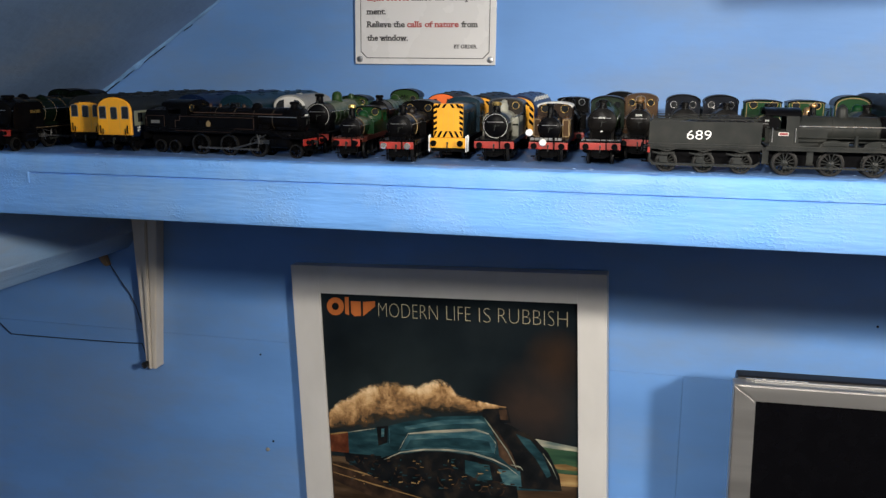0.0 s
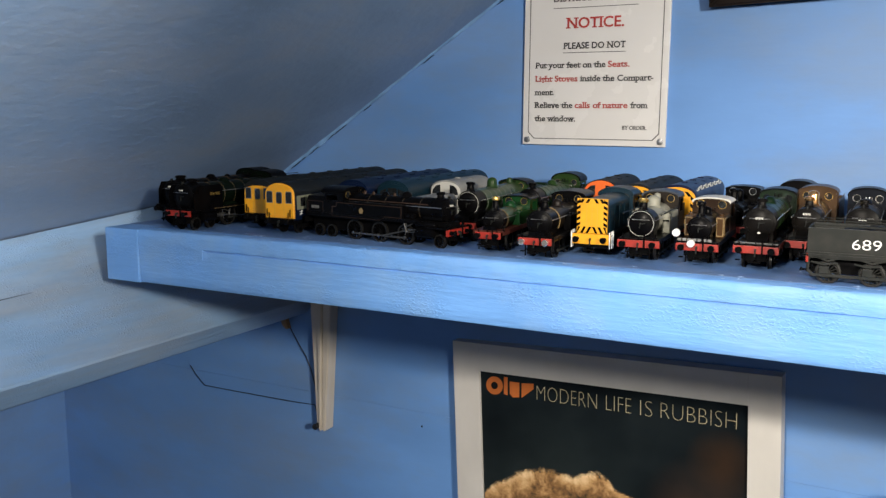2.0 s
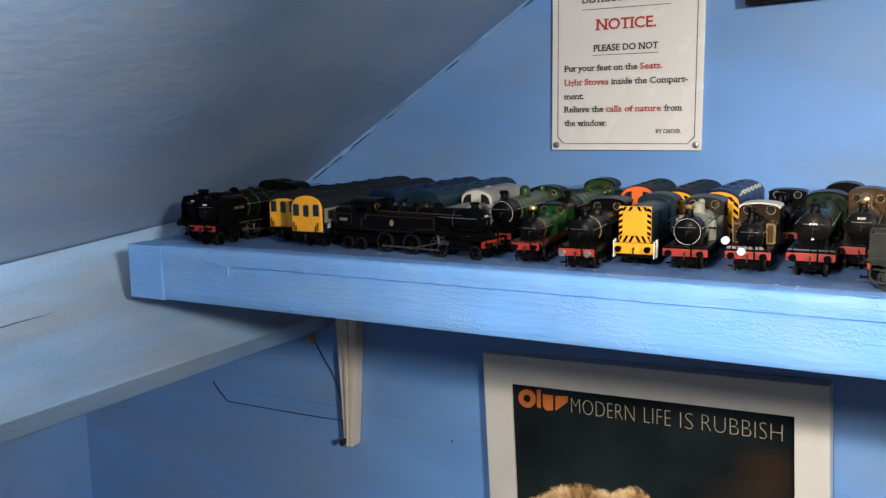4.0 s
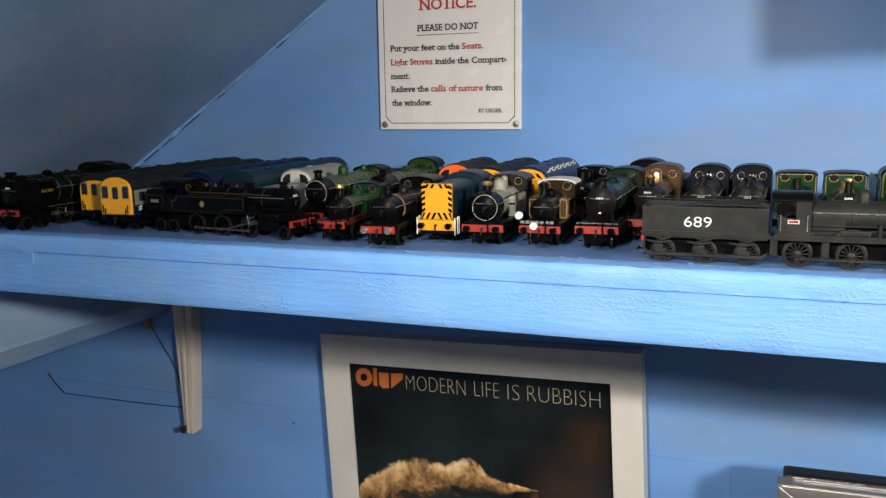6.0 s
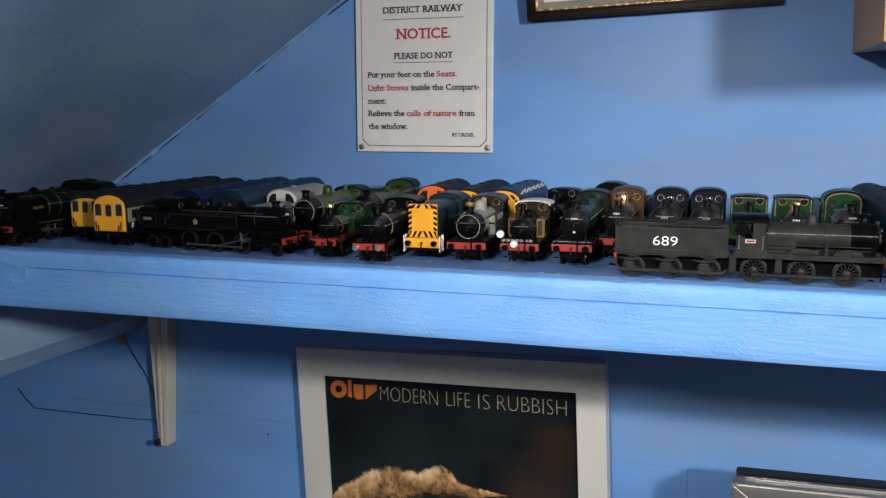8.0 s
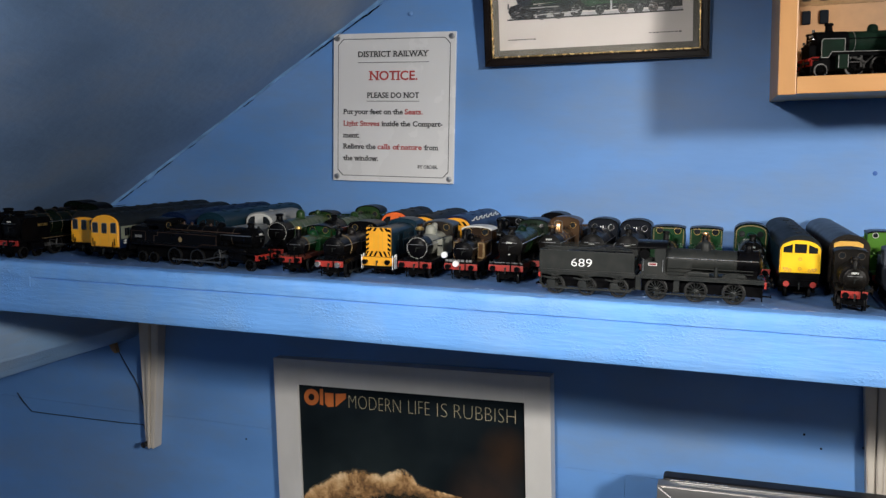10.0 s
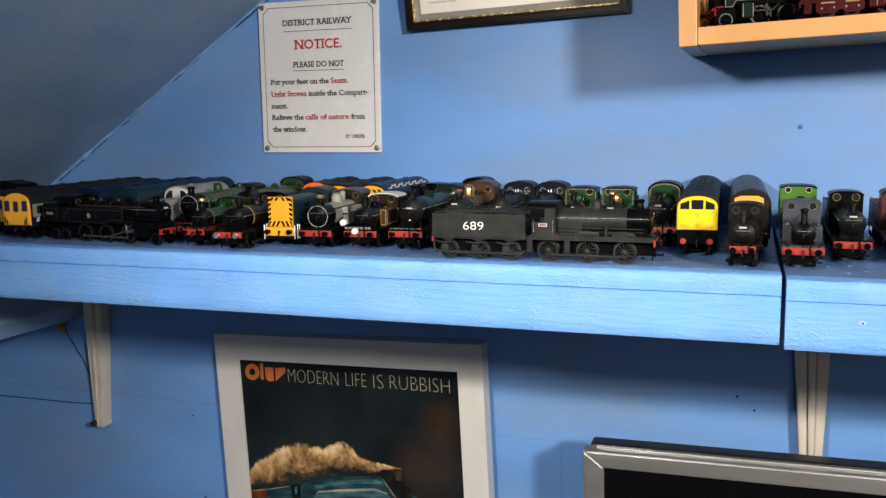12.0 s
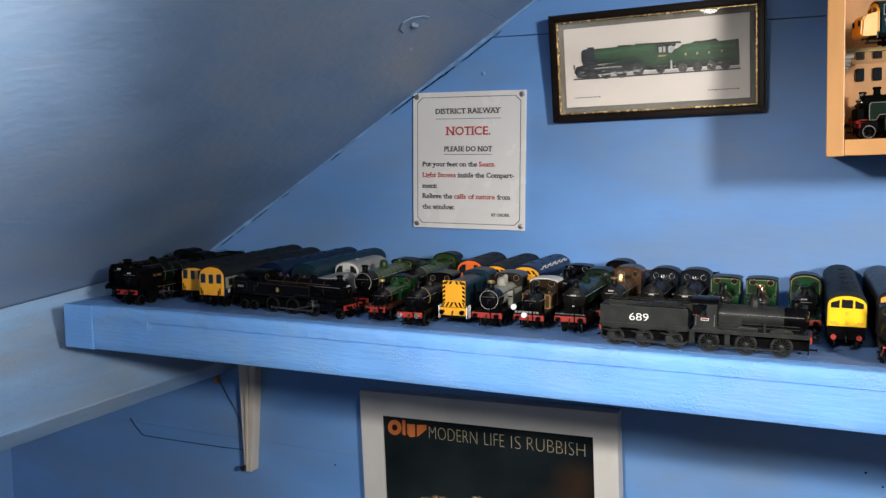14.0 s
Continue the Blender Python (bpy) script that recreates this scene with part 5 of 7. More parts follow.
def steam(name, label, at, L=105, fz=19, half=15.5, br=9.6, bz=29, sb=15, sbr=None, cab_at=(74, 94), spring=43, rise=5.5, wheels=((28, 8.5), (55, 8.5), (82, 8.5)),
          body=M_BLACK, boiler=None, roof=M_BLACK, front=M_BLACK, cabmat=None, beam=M_RED, bands=3, bandmat=None, ringmat=None, rim=M_BRASS, chimney=(11, 49, 3.2), cap=None,
          domes=((38, 4.2, 47),), domemat=None, tank=None, tankmat=None, saddle=False, tender=0, tendermat=None, wheelmat=M_FRAMEBLACK, buffers=M_BLACK, lamps=(), plate=True,
          side_window=True, rail=True, yaw=0.0, spec=3.0, door_dish=2.2, valance=None, spokes=12, group="model engines on the shelf", beam_half=None, handles=M_STEEL, base=SHELF_Z, valves=None, rods=M_WEATHER, tender_wheel=6.6,
          nose=5.5, drop=None, cyls=None, deflect=None, seam=None, plate_at=0.5, splash=True):
    """A model steam engine, with side tanks, a saddle tank or a tender."""
    boiler = boiler or body
    cabmat = cabmat or body
    sbr = sbr or br + 0.4
    x, y = at
    ob = thing(name, label, "model train", group, m=pose(x, y, base, 0, 0, yaw))
    # frames and running plate
    P("frame", box(fresh(), -7, 7, 3, L - 2, 6.5, fz - 1.4), M_FRAMEBLACK, ob)
    f0, ff = (drop[0], drop[1]) if drop else (1.6, fz)
    bm = box(fresh(), -half, half, f0, L, fz - 1.5, fz, 0.2)
    for s in (-1, 1):
        box(bm, s * half - 0.5 if s > 0 else -half, half if s > 0 else -half + 0.5, f0, L, fz - 3.6, fz - 1.5)
    if drop:
        # plate sloping down to a low front platform
        prism(bm, [(1.6, ff - 1.5), (f0 - 12, ff - 1.5), (f0, fz - 1.5), (f0, fz), (f0 - 12, ff), (1.6, ff)], -half, half, "x")
    P("running_plate", bm, valance or body, ob)
    bh = beam_half or half + 0.3
    front_end(ob, beam, ff - 6.7, ff - 1.3, bh, buffers)
    # smokebox, door, boiler
    y0 = nose
    if nose > 9:
        P("front_casting", prism(fresh(), [(3, ff), (y0 + 2, ff), (y0 + 2, bz - sbr * 0.55), (y0 - 1, bz - sbr * 0.6), (5, ff + 2.5)], -sbr * 0.62, sbr * 0.62, "x"), front, ob)
    bm = lathe(fresh(), [(y0, sbr - 0.6), (y0 + 0.5, sbr), (y0 + sb, sbr)], (0, 0, bz), "y", 32)
    box(bm, -sbr * 0.85, sbr * 0.85, y0 + 1.5, y0 + sb, fz - 0.2, bz - sbr * 0.3)
    P("smokebox", bm, front, ob, "", True)
    bm = lathe(fresh(), [(y0 - door_dish, 0.4), (y0 - door_dish * 0.92, sbr * 0.3), (y0 - door_dish * 0.6, sbr * 0.62), (y0 - 0.35, sbr * 0.84), (y0 + 0.2, sbr * 0.86)], (0, 0, bz), "y", 32)
    P("smokebox_door", bm, front, ob, "", True)
    if ringmat:
        P("door_ring", ring(fresh(), (0, y0 - 0.2, bz), sbr * 0.9, 0.17), ringmat, ob, "white painted ring round the door", True)
    bm = cyl(fresh(), (0, y0 - door_dish - 1.2, bz), (0, y0 - door_dish + 0.4, bz), 0.8, None, 10)
    cyl(bm, (0, y0 - door_dish - 0.9, bz), (sbr * 0.32, y0 - door_dish - 0.9, bz + 0.6), 0.35, None, 6)
    cyl(bm, (0, y0 - door_dish - 0.6, bz), (-0.6, y0 - door_dish - 0.6, bz - sbr * 0.32), 0.35, None, 6)
    P("door_handle", bm, M_WEATHER, ob)
    bm = fresh()
    for s in (-0.35, 0.35):
        box(bm, -sbr * 0.85, sbr * 0.1, y0 - 1.2, y0 - 0.6, bz + s * sbr - 0.35, bz + s * sbr + 0.35)
    P("door_hinge", bm, front, ob)
    if plate:
        zp = bz + sbr * plate_at
        P("number_plate", box(fresh(), -3.1, 3.1, y0 - 2.3, y0 - 1.2, zp - 0.4, zp + 1.9), M_BLACK, ob)
        for i in range(5):
            P("number_bar", box(fresh(), -2.7 + 1.1 * i, -1.9 + 1.1 * i, y0 - 2.5, y0 - 2.3, zp + 0.2 * (i % 2), zp + 1.5), M_LINE, ob)
    bm = cyl(fresh(), (-sbr * 0.62, y0 - 2.0, bz + sbr * 0.3), (sbr * 0.62, y0 - 2.0, bz + sbr * 0.3), 0.2, None, 6)
    for s in (-1, 1):
        cyl(bm, (s * sbr * 0.58, y0 - 2.0, bz + sbr * 0.3), (s * sbr * 0.58, y0 - 0.2, bz + sbr * 0.3), 0.25, None, 6)
    P("door_rail", bm, M_STEEL, ob)
    bm = box(fresh(), -0.5, 0.5, y0 - 1.0, y0 + 1.5, bz + sbr * 0.92, bz + sbr * 0.92 + 2.6)
    P("top_lamp_iron", bm, M_WEATHER, ob)
    c0 = cab_at[0]
    P("boiler", lathe(fresh(), [(y0 + sb, br), (c0, br)], (0, 0, bz), "y", 32), boiler, ob, "", True)
    P("firebox", prism(fresh(), [(-br * 0.95, fz), (br * 0.95, fz), (br * 1.0, bz)] + [(br * 1.02 * math.cos(math.pi * i / 12), bz + br * 1.02 * math.sin(math.pi * i / 12)) for i in range(1, 12)] + [(-br, bz)], c0 - 20, c0 - 0.1), boiler, ob, "", True)
    for i in range(bands):
        d = y0 + sb + (c0 - 21 - y0 - sb) * (i + 0.15) / max(1, bands - 0.7)
        P("boiler_band", ring(fresh(), (0, d, bz), br + 0.02, 0.24, "y", 32, 5), bandmat or boiler, ob, "", True)
    if seam:
        P("smokebox_ring", ring(fresh(), (0, y0 + sb, bz), max(br, sbr) + 0.1, 0.45, "y", 32, 5), seam, ob, "pale ring behind the smokebox", True)
    if deflect:
        d0, d1, dt = deflect
        for s in (-1, 1):
            a, b = sorted((s * (half + 0.2), s * (half - 0.5)))
            P("smoke_deflector", prism(fresh(), [(d0, fz), (d1, fz), (d1, dt - 3), (d1 - 4, dt), (d0 + 5, dt), (d0 + 1, dt - 7)], a, b, "x"), front, ob)
    if cyls:
        # outside cylinders, slide bars, crosshead and valve gear
        cy0, cy1, cz, cr_ = cyls
        drive = max(wheels, key=lambda w: w[1])
        for s in (-1, 1):
            xo = s * (half - cr_ + 0.6)
            bm = lathe(fresh(), [(cy0, cr_ * 0.7), (cy0 + 0.6, cr_), (cy1 - 0.6, cr_), (cy1, cr_ * 0.7)], (xo, 0, cz), "y", 20)
            lathe(bm, [(cy0 - 1.5, cr_ * 0.4), (cy0, cr_ * 0.62), (cy1, cr_ * 0.62), (cy1 + 1.5, cr_ * 0.4)], (xo, 0, cz + cr_ * 1.35), "y", 16)
            P("cylinder_block", bm, front, ob, "", True)
            bm = cyl(fresh(), (xo, cy1, cz), (xo, cy1 + 16, cz), 0.55, None, 8)
            for dz in (-1.3, 1.3):
                box(bm, xo - 0.5, xo + 0.5, cy1, cy1 + 17, cz + dz - 0.3, cz + dz + 0.3)
            box(bm, xo - 0.9, xo + 0.9, cy1 + 9, cy1 + 12.5, cz - 2.0, cz + 1.6, 0.2)
            P("slide_bar", bm, M_DULLSTEEL, ob)
            wy_ = drive[0] + 24 if any(abs(w[0] - drive[0] - 26) < 5 and w[1] > 8 for w in wheels) else drive[0]
            P("connecting_rod", cyl(fresh(), (s * (half - 2.6), cy1 + 11, cz), (s * (half - 2.6), wy_, drive[1] - 2.6), 0.7, 0.8, 8), M_DULLSTEEL, ob)
            bm = cyl(fresh(), (s * (half - 2.2), cy1 + 12, cz - 4), (s * (half - 2.2), cy1 + 10, cz + cr_ * 1.35), 0.4, None, 6)
            cyl(bm, (s * (half - 2.2), cy1 + 4, cz + cr_ * 1.35), (s * (half - 2.2), drive[0] - 3, cz + 3.2), 0.45, None, 6)
            cyl(bm, (s * (half - 2.2), drive[0] - 3, cz - 1), (s * (half - 2.2), drive[0] - 1, cz + 6.5), 0.7, None, 6)
            P("valve_gear", bm, M_DULLSTEEL, ob)
    if splash:
        for wy, wr in wheels:
            if 2 * wr > fz - 1 and not tank:
                for s in (-1, 1):
                    a, b = sorted((s * (half - 1.6), s * (half - 5.5)))
                    q = wr + 1.0
                    P("splasher", prism(fresh(), [(wy + q * math.cos(math.pi * i / 12), fz - 0.2 + (2 * wr + 2.4 - fz) * math.sin(math.pi * i / 12)) for i in range(13)], a, b, "x"), body, ob, "", True)
    if rail:
        for s in (-1, 1):
            P("handrail", cyl(fresh(), (s * (br + 0.9), y0 + 1, bz + br * 0.28), (s * (br + 0.9), c0, bz + br * 0.28), 0.35, None, 6), handles, ob)
    # chimney, domes, valves
    cy, ct, cr = chimney
    P("chimney", lathe(fresh(), [(bz + sbr * 0.9, cr * 1.5), (bz + sbr + 0.8, cr * 1.02), (ct - 2.6, cr * 0.92), (ct - 2.2, cr * 1.22), (ct - 0.8, cr * 1.25), (ct, cr * 1.05), (ct - 0.1, cr * 0.7), (ct - 3, cr * 0.65)], (0, cy, 0), "z", 22), front, ob, "", True)
    if cap:
        P("chimney_cap", lathe(fresh(), [(ct - 2.5, cr * 1.24), (ct - 1.2, cr * 1.36), (ct + 0.2, cr * 1.1), (ct + 0.2, cr * 0.75), (ct - 1, cr * 0.72)], (0, cy, 0), "z", 22), cap, ob, "polished copper chimney cap", True)
    for dy, dr, dt in domes:
        P("dome", lathe(fresh(), [(bz + br * 0.86, dr * 1.35), (bz + br + 0.4, dr * 1.02), (dt - dr * 0.8, dr), (dt - dr * 0.35, dr * 0.86), (dt - 0.4, dr * 0.5), (dt, dr * 0.15)], (0, dy, 0), "z", 22), domemat or boiler, ob, "", True)
    bm = fresh()
    for q in (-1.3, 1.3):
        cyl(bm, (q, c0 - 8, bz + br * 0.9), (q, c0 - 8, bz + br + 3), 0.8, 0.6, 8)
    P("safety_valve", bm, valves or front, ob)
    P("whistle", cyl(fresh(), (3, c0 - 2.4, bz + br * 0.9), (3, c0 - 2.4, bz + br + 2.6), 0.4, None, 6), valves or front, ob)
    # side tanks or saddle
    tm = tankmat or body
    if tank:
        t0, t1, th = tank
        if saddle:
            o = [(br * 1.28 * math.cos(a), bz + br * 1.28 * math.sin(a)) for a in [math.radians(-25 + 230 * i / 22) for i in range(23)]]
            P("saddle_tank", prism(fresh(), o, t0, t1), tm, ob, "", True)
        else:
            for s in (-1, 1):
                a, b = sorted((s * (half - 0.4), s * (half - 6.5)))
                P("side_tank", box(fresh(), a, b, t0, t1, fz, th, 0.5), tm, ob)
            for s in (-1, 1):
                P("tank_filler", cyl(fresh(), (s * (half - 3.4), t0 + 7, th), (s * (half - 3.4), t0 + 7, th + 1.6), 1.8, 1.6, 12), tm, ob)
    cab(ob, cab_at[0], cab_at[1], half - 0.4, fz, spring, rise, cabmat, roof, rim, side_window=side_window, spec=spec, open_back=not (tank and not tender), roof_over=1.5 if tank else 4.0)
    if tank and not tender:
        bz1 = spring - 7
        if L - cab_at[1] > 5:
            P("bunker", box(fresh(), -half + 0.6, half - 0.6, cab_at[1], L - 0.5, fz, bz1, 0.4), cabmat, ob)
            coal_heap(ob, -half + 2, half - 2, cab_at[1] + 0.5, L - 1.5, bz1 - 0.3, 2.2, x * 90)
        front_end(ob, beam, fz - 7.2, fz - 1.0, bh, buffers, y=L + 1.6, back=-1)
    # wheels and rods
    for wy, wr in wheels:
        for s in (-1, 1):
            wheel(ob, s * 9.2, wy, wr, wheelmat, spokes)
    big = [w for w in wheels if w[1] >= max(q[1] for q in wheels) - 0.6]
    for s in (-1, 1):
        bm = fresh()
        box(bm, s * 11.6 - 0.4, s * 11.6 + 0.4, big[0][0] - 1.2, big[-1][0] + 1.2, big[0][1] - 3.6, big[0][1] - 2.1, 0.15)
        for wy, wr in big:
            cyl(bm, (s * 10.8, wy, big[0][1] - 2.8), (s * 12.3, wy, big[0][1] - 2.8), 1.4, None, 10)
        P("coupling_rod", bm, rods, ob)
    for s in (-1, 1):
        bm = box(fresh(), s * 12.2 - 1.3, s * 12.2 + 1.3, 3.0, 4.2, ff - 0.6, ff + 0.8)
        box(bm, s * 12.2 - 0.4, s * 12.2 + 0.4, 3.4, 3.9, ff, ff + 3.2)
        P("lamp_iron", bm, front, ob)
    for s in (-1, 1):
        P("step", box(fresh(), s * (half - 2.2) - 1.6, s * (half - 2.2) + 1.6, 8, 11, 5.5, 6.2), M_FRAMEBLACK, ob)
        P("guard_iron", box(fresh(), s * 8.2 - 0.4, s * 8.2 + 0.4, 2.2, 3.2, 3.5, ff - 7), M_FRAMEBLACK, ob)
    P("vacuum_pipe", cyl(cyl(fresh(), (4.6, -1.2, ff - 7), (4.6, -1.2, ff + 2.5), 0.55, None, 8), (4.6, -1.2, ff + 2.3), (4.6, -2.4, ff + 0.5), 0.55, None, 8), front, ob)
    for lx, lz, lr in lamps:
        bm = lathe(fresh(), [(-3.2, 0.2), (-3.0, lr * 0.8), (-2.2, lr), (0.6, lr)], (lx, 0, lz), "y", 18)
        P("headlamp_disc", bm, M_LAMPWHITE, ob, "round white headcode disc", True)
    if tender:
        tn = tendermat or body
        a, b = L + 2.5, L + 2.5 + tender
        P("tender_frame", box(fresh(), -8, 8, a, b, 6.5, fz - 1.4), M_FRAMEBLACK, ob)
        bm = box(fresh(), -half, half, a, b, fz - 1.6, fz, 0.2)
        for s in (-1, 1):
            q0, q1 = sorted((s * half, s * (half - 0.8)))
            box(bm, q0, q1, a, b, fz - 3.2, fz - 1.6)
        P("tender_footplate", bm, valance or tn, ob)
        top = 37.5
        bm = fresh()
        for s in (-1, 1):
            q0, q1 = sorted((s * (half - 0.6), s * (half - 1.5)))
            box(bm, q0, q1, a + 1, b - 0.5, fz, top, 0.2)
        box(bm, -half + 1.5, half - 1.5, b - 1.5, b - 0.5, fz, top)
        box(bm, -half + 1.5, half - 1.5, a + 3, b - 1.5, fz, top - 5)
        box(bm, -half + 1.5, half - 1.5, a + 1, a + 2, fz, top - 6)
        P("tender_body", bm, tn, ob)
        coal_heap(ob, -half + 1.6, half - 1.6, a + 4, b - 18, top - 5, 6.5, x * 70 + 2)
        for i in range(3):
            wy = a + tender * (0.17 + 0.33 * i)
            for s in (-1, 1):
                wheel(ob, s * 10.5, wy, tender_wheel, wheelmat, spokes)
                q0, q1 = sorted((s * (half - 1.2), s * (half - 2.6)))
                P("axlebox", box(fresh(), q0, q1, wy - 1.4, wy + 1.4, tender_wheel - 2.2, tender_wheel + 2.0, 0.3), wheelmat, ob)
                P("leaf_spring", prism(fresh(), [(wy - 7, fz - 4.2), (wy, fz - 6.4), (wy + 7, fz - 4.2), (wy + 6, fz - 3.4), (wy, fz - 5.2), (wy - 6, fz - 3.4)], q0, q1, "x"), wheelmat, ob)
        for s in (-1, 1):
            q0, q1 = sorted((s * (half - 1.3), s * (half - 2.2)))
            P("tender_side_frame", prism(fresh(), [(a + 1, fz - 3.2), (b - 1, fz - 3.2), (b - 1, 8.5), (b - 4, 5.0), (a + 4, 5.0), (a + 1, 8.5), (a + 1, 9.5), (a + 5, 7.0), (b - 5, 7.0), (b - 2.4, 9.5), (b - 2.4, fz - 4.4), (a + 1, fz - 4.4)], q0, q1, "x"), wheelmat, ob)
            P("tender_rail", cyl(fresh(), (s * (half - 1), a + 2, top + 1.6), (s * (half - 1), b - 3, top + 1.6), 0.35, None, 6), tn, ob)
        front_end(ob, beam, fz - 7.2, fz - 1.0, half, buffers, y=b, back=-1)
    return ob


def chevrons(ob, x0, x1, z0, z1, y, material):
    """Slanting warning stripes round the edge of a panel."""
    w = 3.6
    k = 0
    z = z0
    while z < z1 - w * 1.2:
        for s in (-1, 1):
            e = x0 if s < 0 else x1
            i = e - s * w * 1.1
            pts = [(e, z), (e, z + w * 0.9), (i, z + w * 1.9), (i, z + w)]
            P("warning_stripe", prism(fresh(), pts, y - 0.15, y), material, ob)
        z += w * 1.75
    mid = (x0 + x1) / 2
    for s in (-1, 1):
        for j in range(2):
            u = mid + s * (1.4 + j * 5.6)
            for zb, zt in ((z1 - 4.0, z1), (z0 - 4.6, z0 - 0.6)):
                P("warning_stripe", prism(fresh(), [(u, zt), (u + s * 3.0, zt), (u + s * 6.4, zb), (u + s * 3.4, zb)], y - 0.15, y), material, ob)


def diesel(name, label, at, yaw=0.0, L=215, half=17.2, low=12.5, spring=37, rise=13, body=M_RAILBLUE, roof=M_ROOFGREY, face=M_YELLOW, face_top=None, panes="three", stripes=False,
           lower=None, side_panes=0, side_band=None, vents=True, beam=M_BLACK, pane_mat=M_PANE, marks=False, gangway=False, bogies=True, brow=None, skirt=0, base=SHELF_Z, group="model engines on the shelf", rounded=2.0):
    """A model diesel, shunter or electric unit: arched body, bogies, a painted end with panes."""
    ob = thing(name, label, "model train", group, m=pose(*at, base, 0, 0, yaw))
    inset = 2.0
    bm = prism(fresh(), [(-half, low), (half, low), (half, spring), (-half, spring)], inset, L - inset)
    bmesh.ops.bevel(bm, geom=[e for e in bm.edges if abs(e.verts[0].co.x - e.verts[1].co.x) < 0.1 and abs(e.verts[0].co.y - e.verts[1].co.y) < 0.1], offset=rounded, segments=3, affect="EDGES")
    P("body", bm, body, ob)
    o = [(half * math.cos(math.pi * i / 18), spring + 0.02 + rise * math.sin(math.pi * i / 18) ** 0.85) for i in range(19)]
    P("roof", prism(fresh(), o, inset, L - inset), roof, ob, "", True)
    if vents:
        bm = fresh()
        for y in range(30, int(L) - 20, 34):
            cyl(bm, (0, y, spring + rise - 0.5), (0, y, spring + rise + 0.9), 3.2, 2.8, 12)
            box(bm, 4, 9, y + 8, y + 18, spring + rise - 3.0, spring + rise - 0.6, 0.3)
        P("roof_vent", bm, roof, ob)
    # the end
    top = face_top if face_top else 0.86
    fo = [(-half + 0.6, low + 1.5), (half - 0.6, low + 1.5), (half - 0.6, spring - 0.5)]
    fo += [((half - 0.6) * math.cos(math.pi * i / 14), spring - 0.5 + (rise * top) * math.sin(math.pi * i / 14) ** 0.85) for i in range(1, 14)]
    fo += [(-half + 0.6, spring - 0.5)]
    bm = prism(fresh(), fo, 0.4, inset + 0.2)
    bmesh.ops.bevel(bm, geom=[e for e in bm.edges if all(v.co.y < 0.5 for v in e.verts)], offset=1.0, segments=3, affect="EDGES")
    P("front_end", bm, face, ob, "yellow painted cab end" if face in (M_YELLOW, M_LEMON) else "", True)
    y = 0.4
    if panes == "three":
        zb, zt = spring - 2.0, spring + rise * 0.44
        for x0, x1, a, b in ((-13.2, -6.2, zt - 3.2, zt - 0.4), (-4.6, 4.6, zt, zt), (6.2, 13.2, zt - 0.4, zt - 3.2)):
            P("windscreen", prism(fresh(), [(x0, zb), (x1, zb), (x1, b), (x0, a)], y - 0.15, y + 0.5), pane_mat, ob, "dark cab window")
    elif panes == "two":
        zb, zt = spring - 1.0, spring + rise * 0.5
        for s in (-1, 1):
            P("windscreen", prism(fresh(), [(s * 2, zb), (s * 12.5, zb), (s * 10.5, zt - 2), (s * 2, zt)], y - 0.15, y + 0.5), pane_mat, ob, "dark cab window")
    elif panes == "wide":
        zb, zt = spring - 3.0, spring + rise * 0.52
        for s in (-1, 1):
            P("windscreen", prism(fresh(), [(s * 5.0, zb), (s * (half - 2.2), zb), (s * (half - 3.6), zt - 3.4), (s * 9.5, zt), (s * 5.0, zt + 0.8)], y - 0.15, y + 0.5), pane_mat, ob, "dark cab window")
    elif panes == "narrow":
        zb = spring - 7.0
        for x0, x1, zt in ((-13.6, -7.8, zb + 10), (-2.7, 2.7, zb + 9.4), (7.8, 13.6, zb + 10)):
            for nm, g, d, mat in (("window_surround", 0.6, 0.1, M_GREYLINE), ("windscreen", 0.0, 0.25, pane_mat)):
                bm = prism(fresh(), [(x0 - g, zb - g), (x1 + g, zb - g), (x1 + g, zt - 0.8), (x1 - 1 + g, zt + g), (x0 + 1 - g, zt + g), (x0 - g, zt - 0.8)], y - d, y + 0.5)
                P(nm, bm, mat, ob)
        for x in (-5.2, 5.2):
            P("door_seam", box(fresh(), x - 0.2, x + 0.2, y - 0.1, y + 0.3, low + 2, spring + 6), M_OLDYELLOW, ob)
        P("headcode_panel", box(fresh(), -2.2, 2.2, y - 0.12, y + 0.3, zb - 1.0, zb - 0.2), M_BLACK, ob)
        for s in (-1, 1):
            bm = cyl(fresh(), (s * 12.8, y - 1.2, low + 3), (s * 12.8, y - 1.2, low + 10), 0.5, None, 8)
            cyl(bm, (s * 10.6, y - 1.2, low + 2), (s * 10.6, y - 1.2, low + 7), 0.45, None, 8)
            P("brake_hose", bm, M_BLACK, ob)
    if gangway:
        P("gangway", box(fresh(), -5.2, 5.2, -2.6, 0.4, low + 1, spring + 7, 0.8), face, ob)
    if stripes:
        chevrons(ob, -half + 0.9, half - 0.9, low + 9.5, spring + 6.5, 0.3, M_BLACK)
    if marks:
        bm = fresh()
        for k in range(11):
            for z in (low + 14 + 3 * (k % 2), spring + rise * 0.5 + 2.2 * (k % 2)):
                out = half if z < spring else half * 0.86
                box(bm, out - 0.5, out + 0.6, 12 + 10 * k, 21 + 10 * k, z, z + 1.1)
                box(bm, out - 0.5, out + 0.6, 20.2 + 10 * k, 21.4 + 10 * k, z - 2.0, z + 2.0)
        P("side_marking", bm, M_LINE, ob, "white zigzag marking")
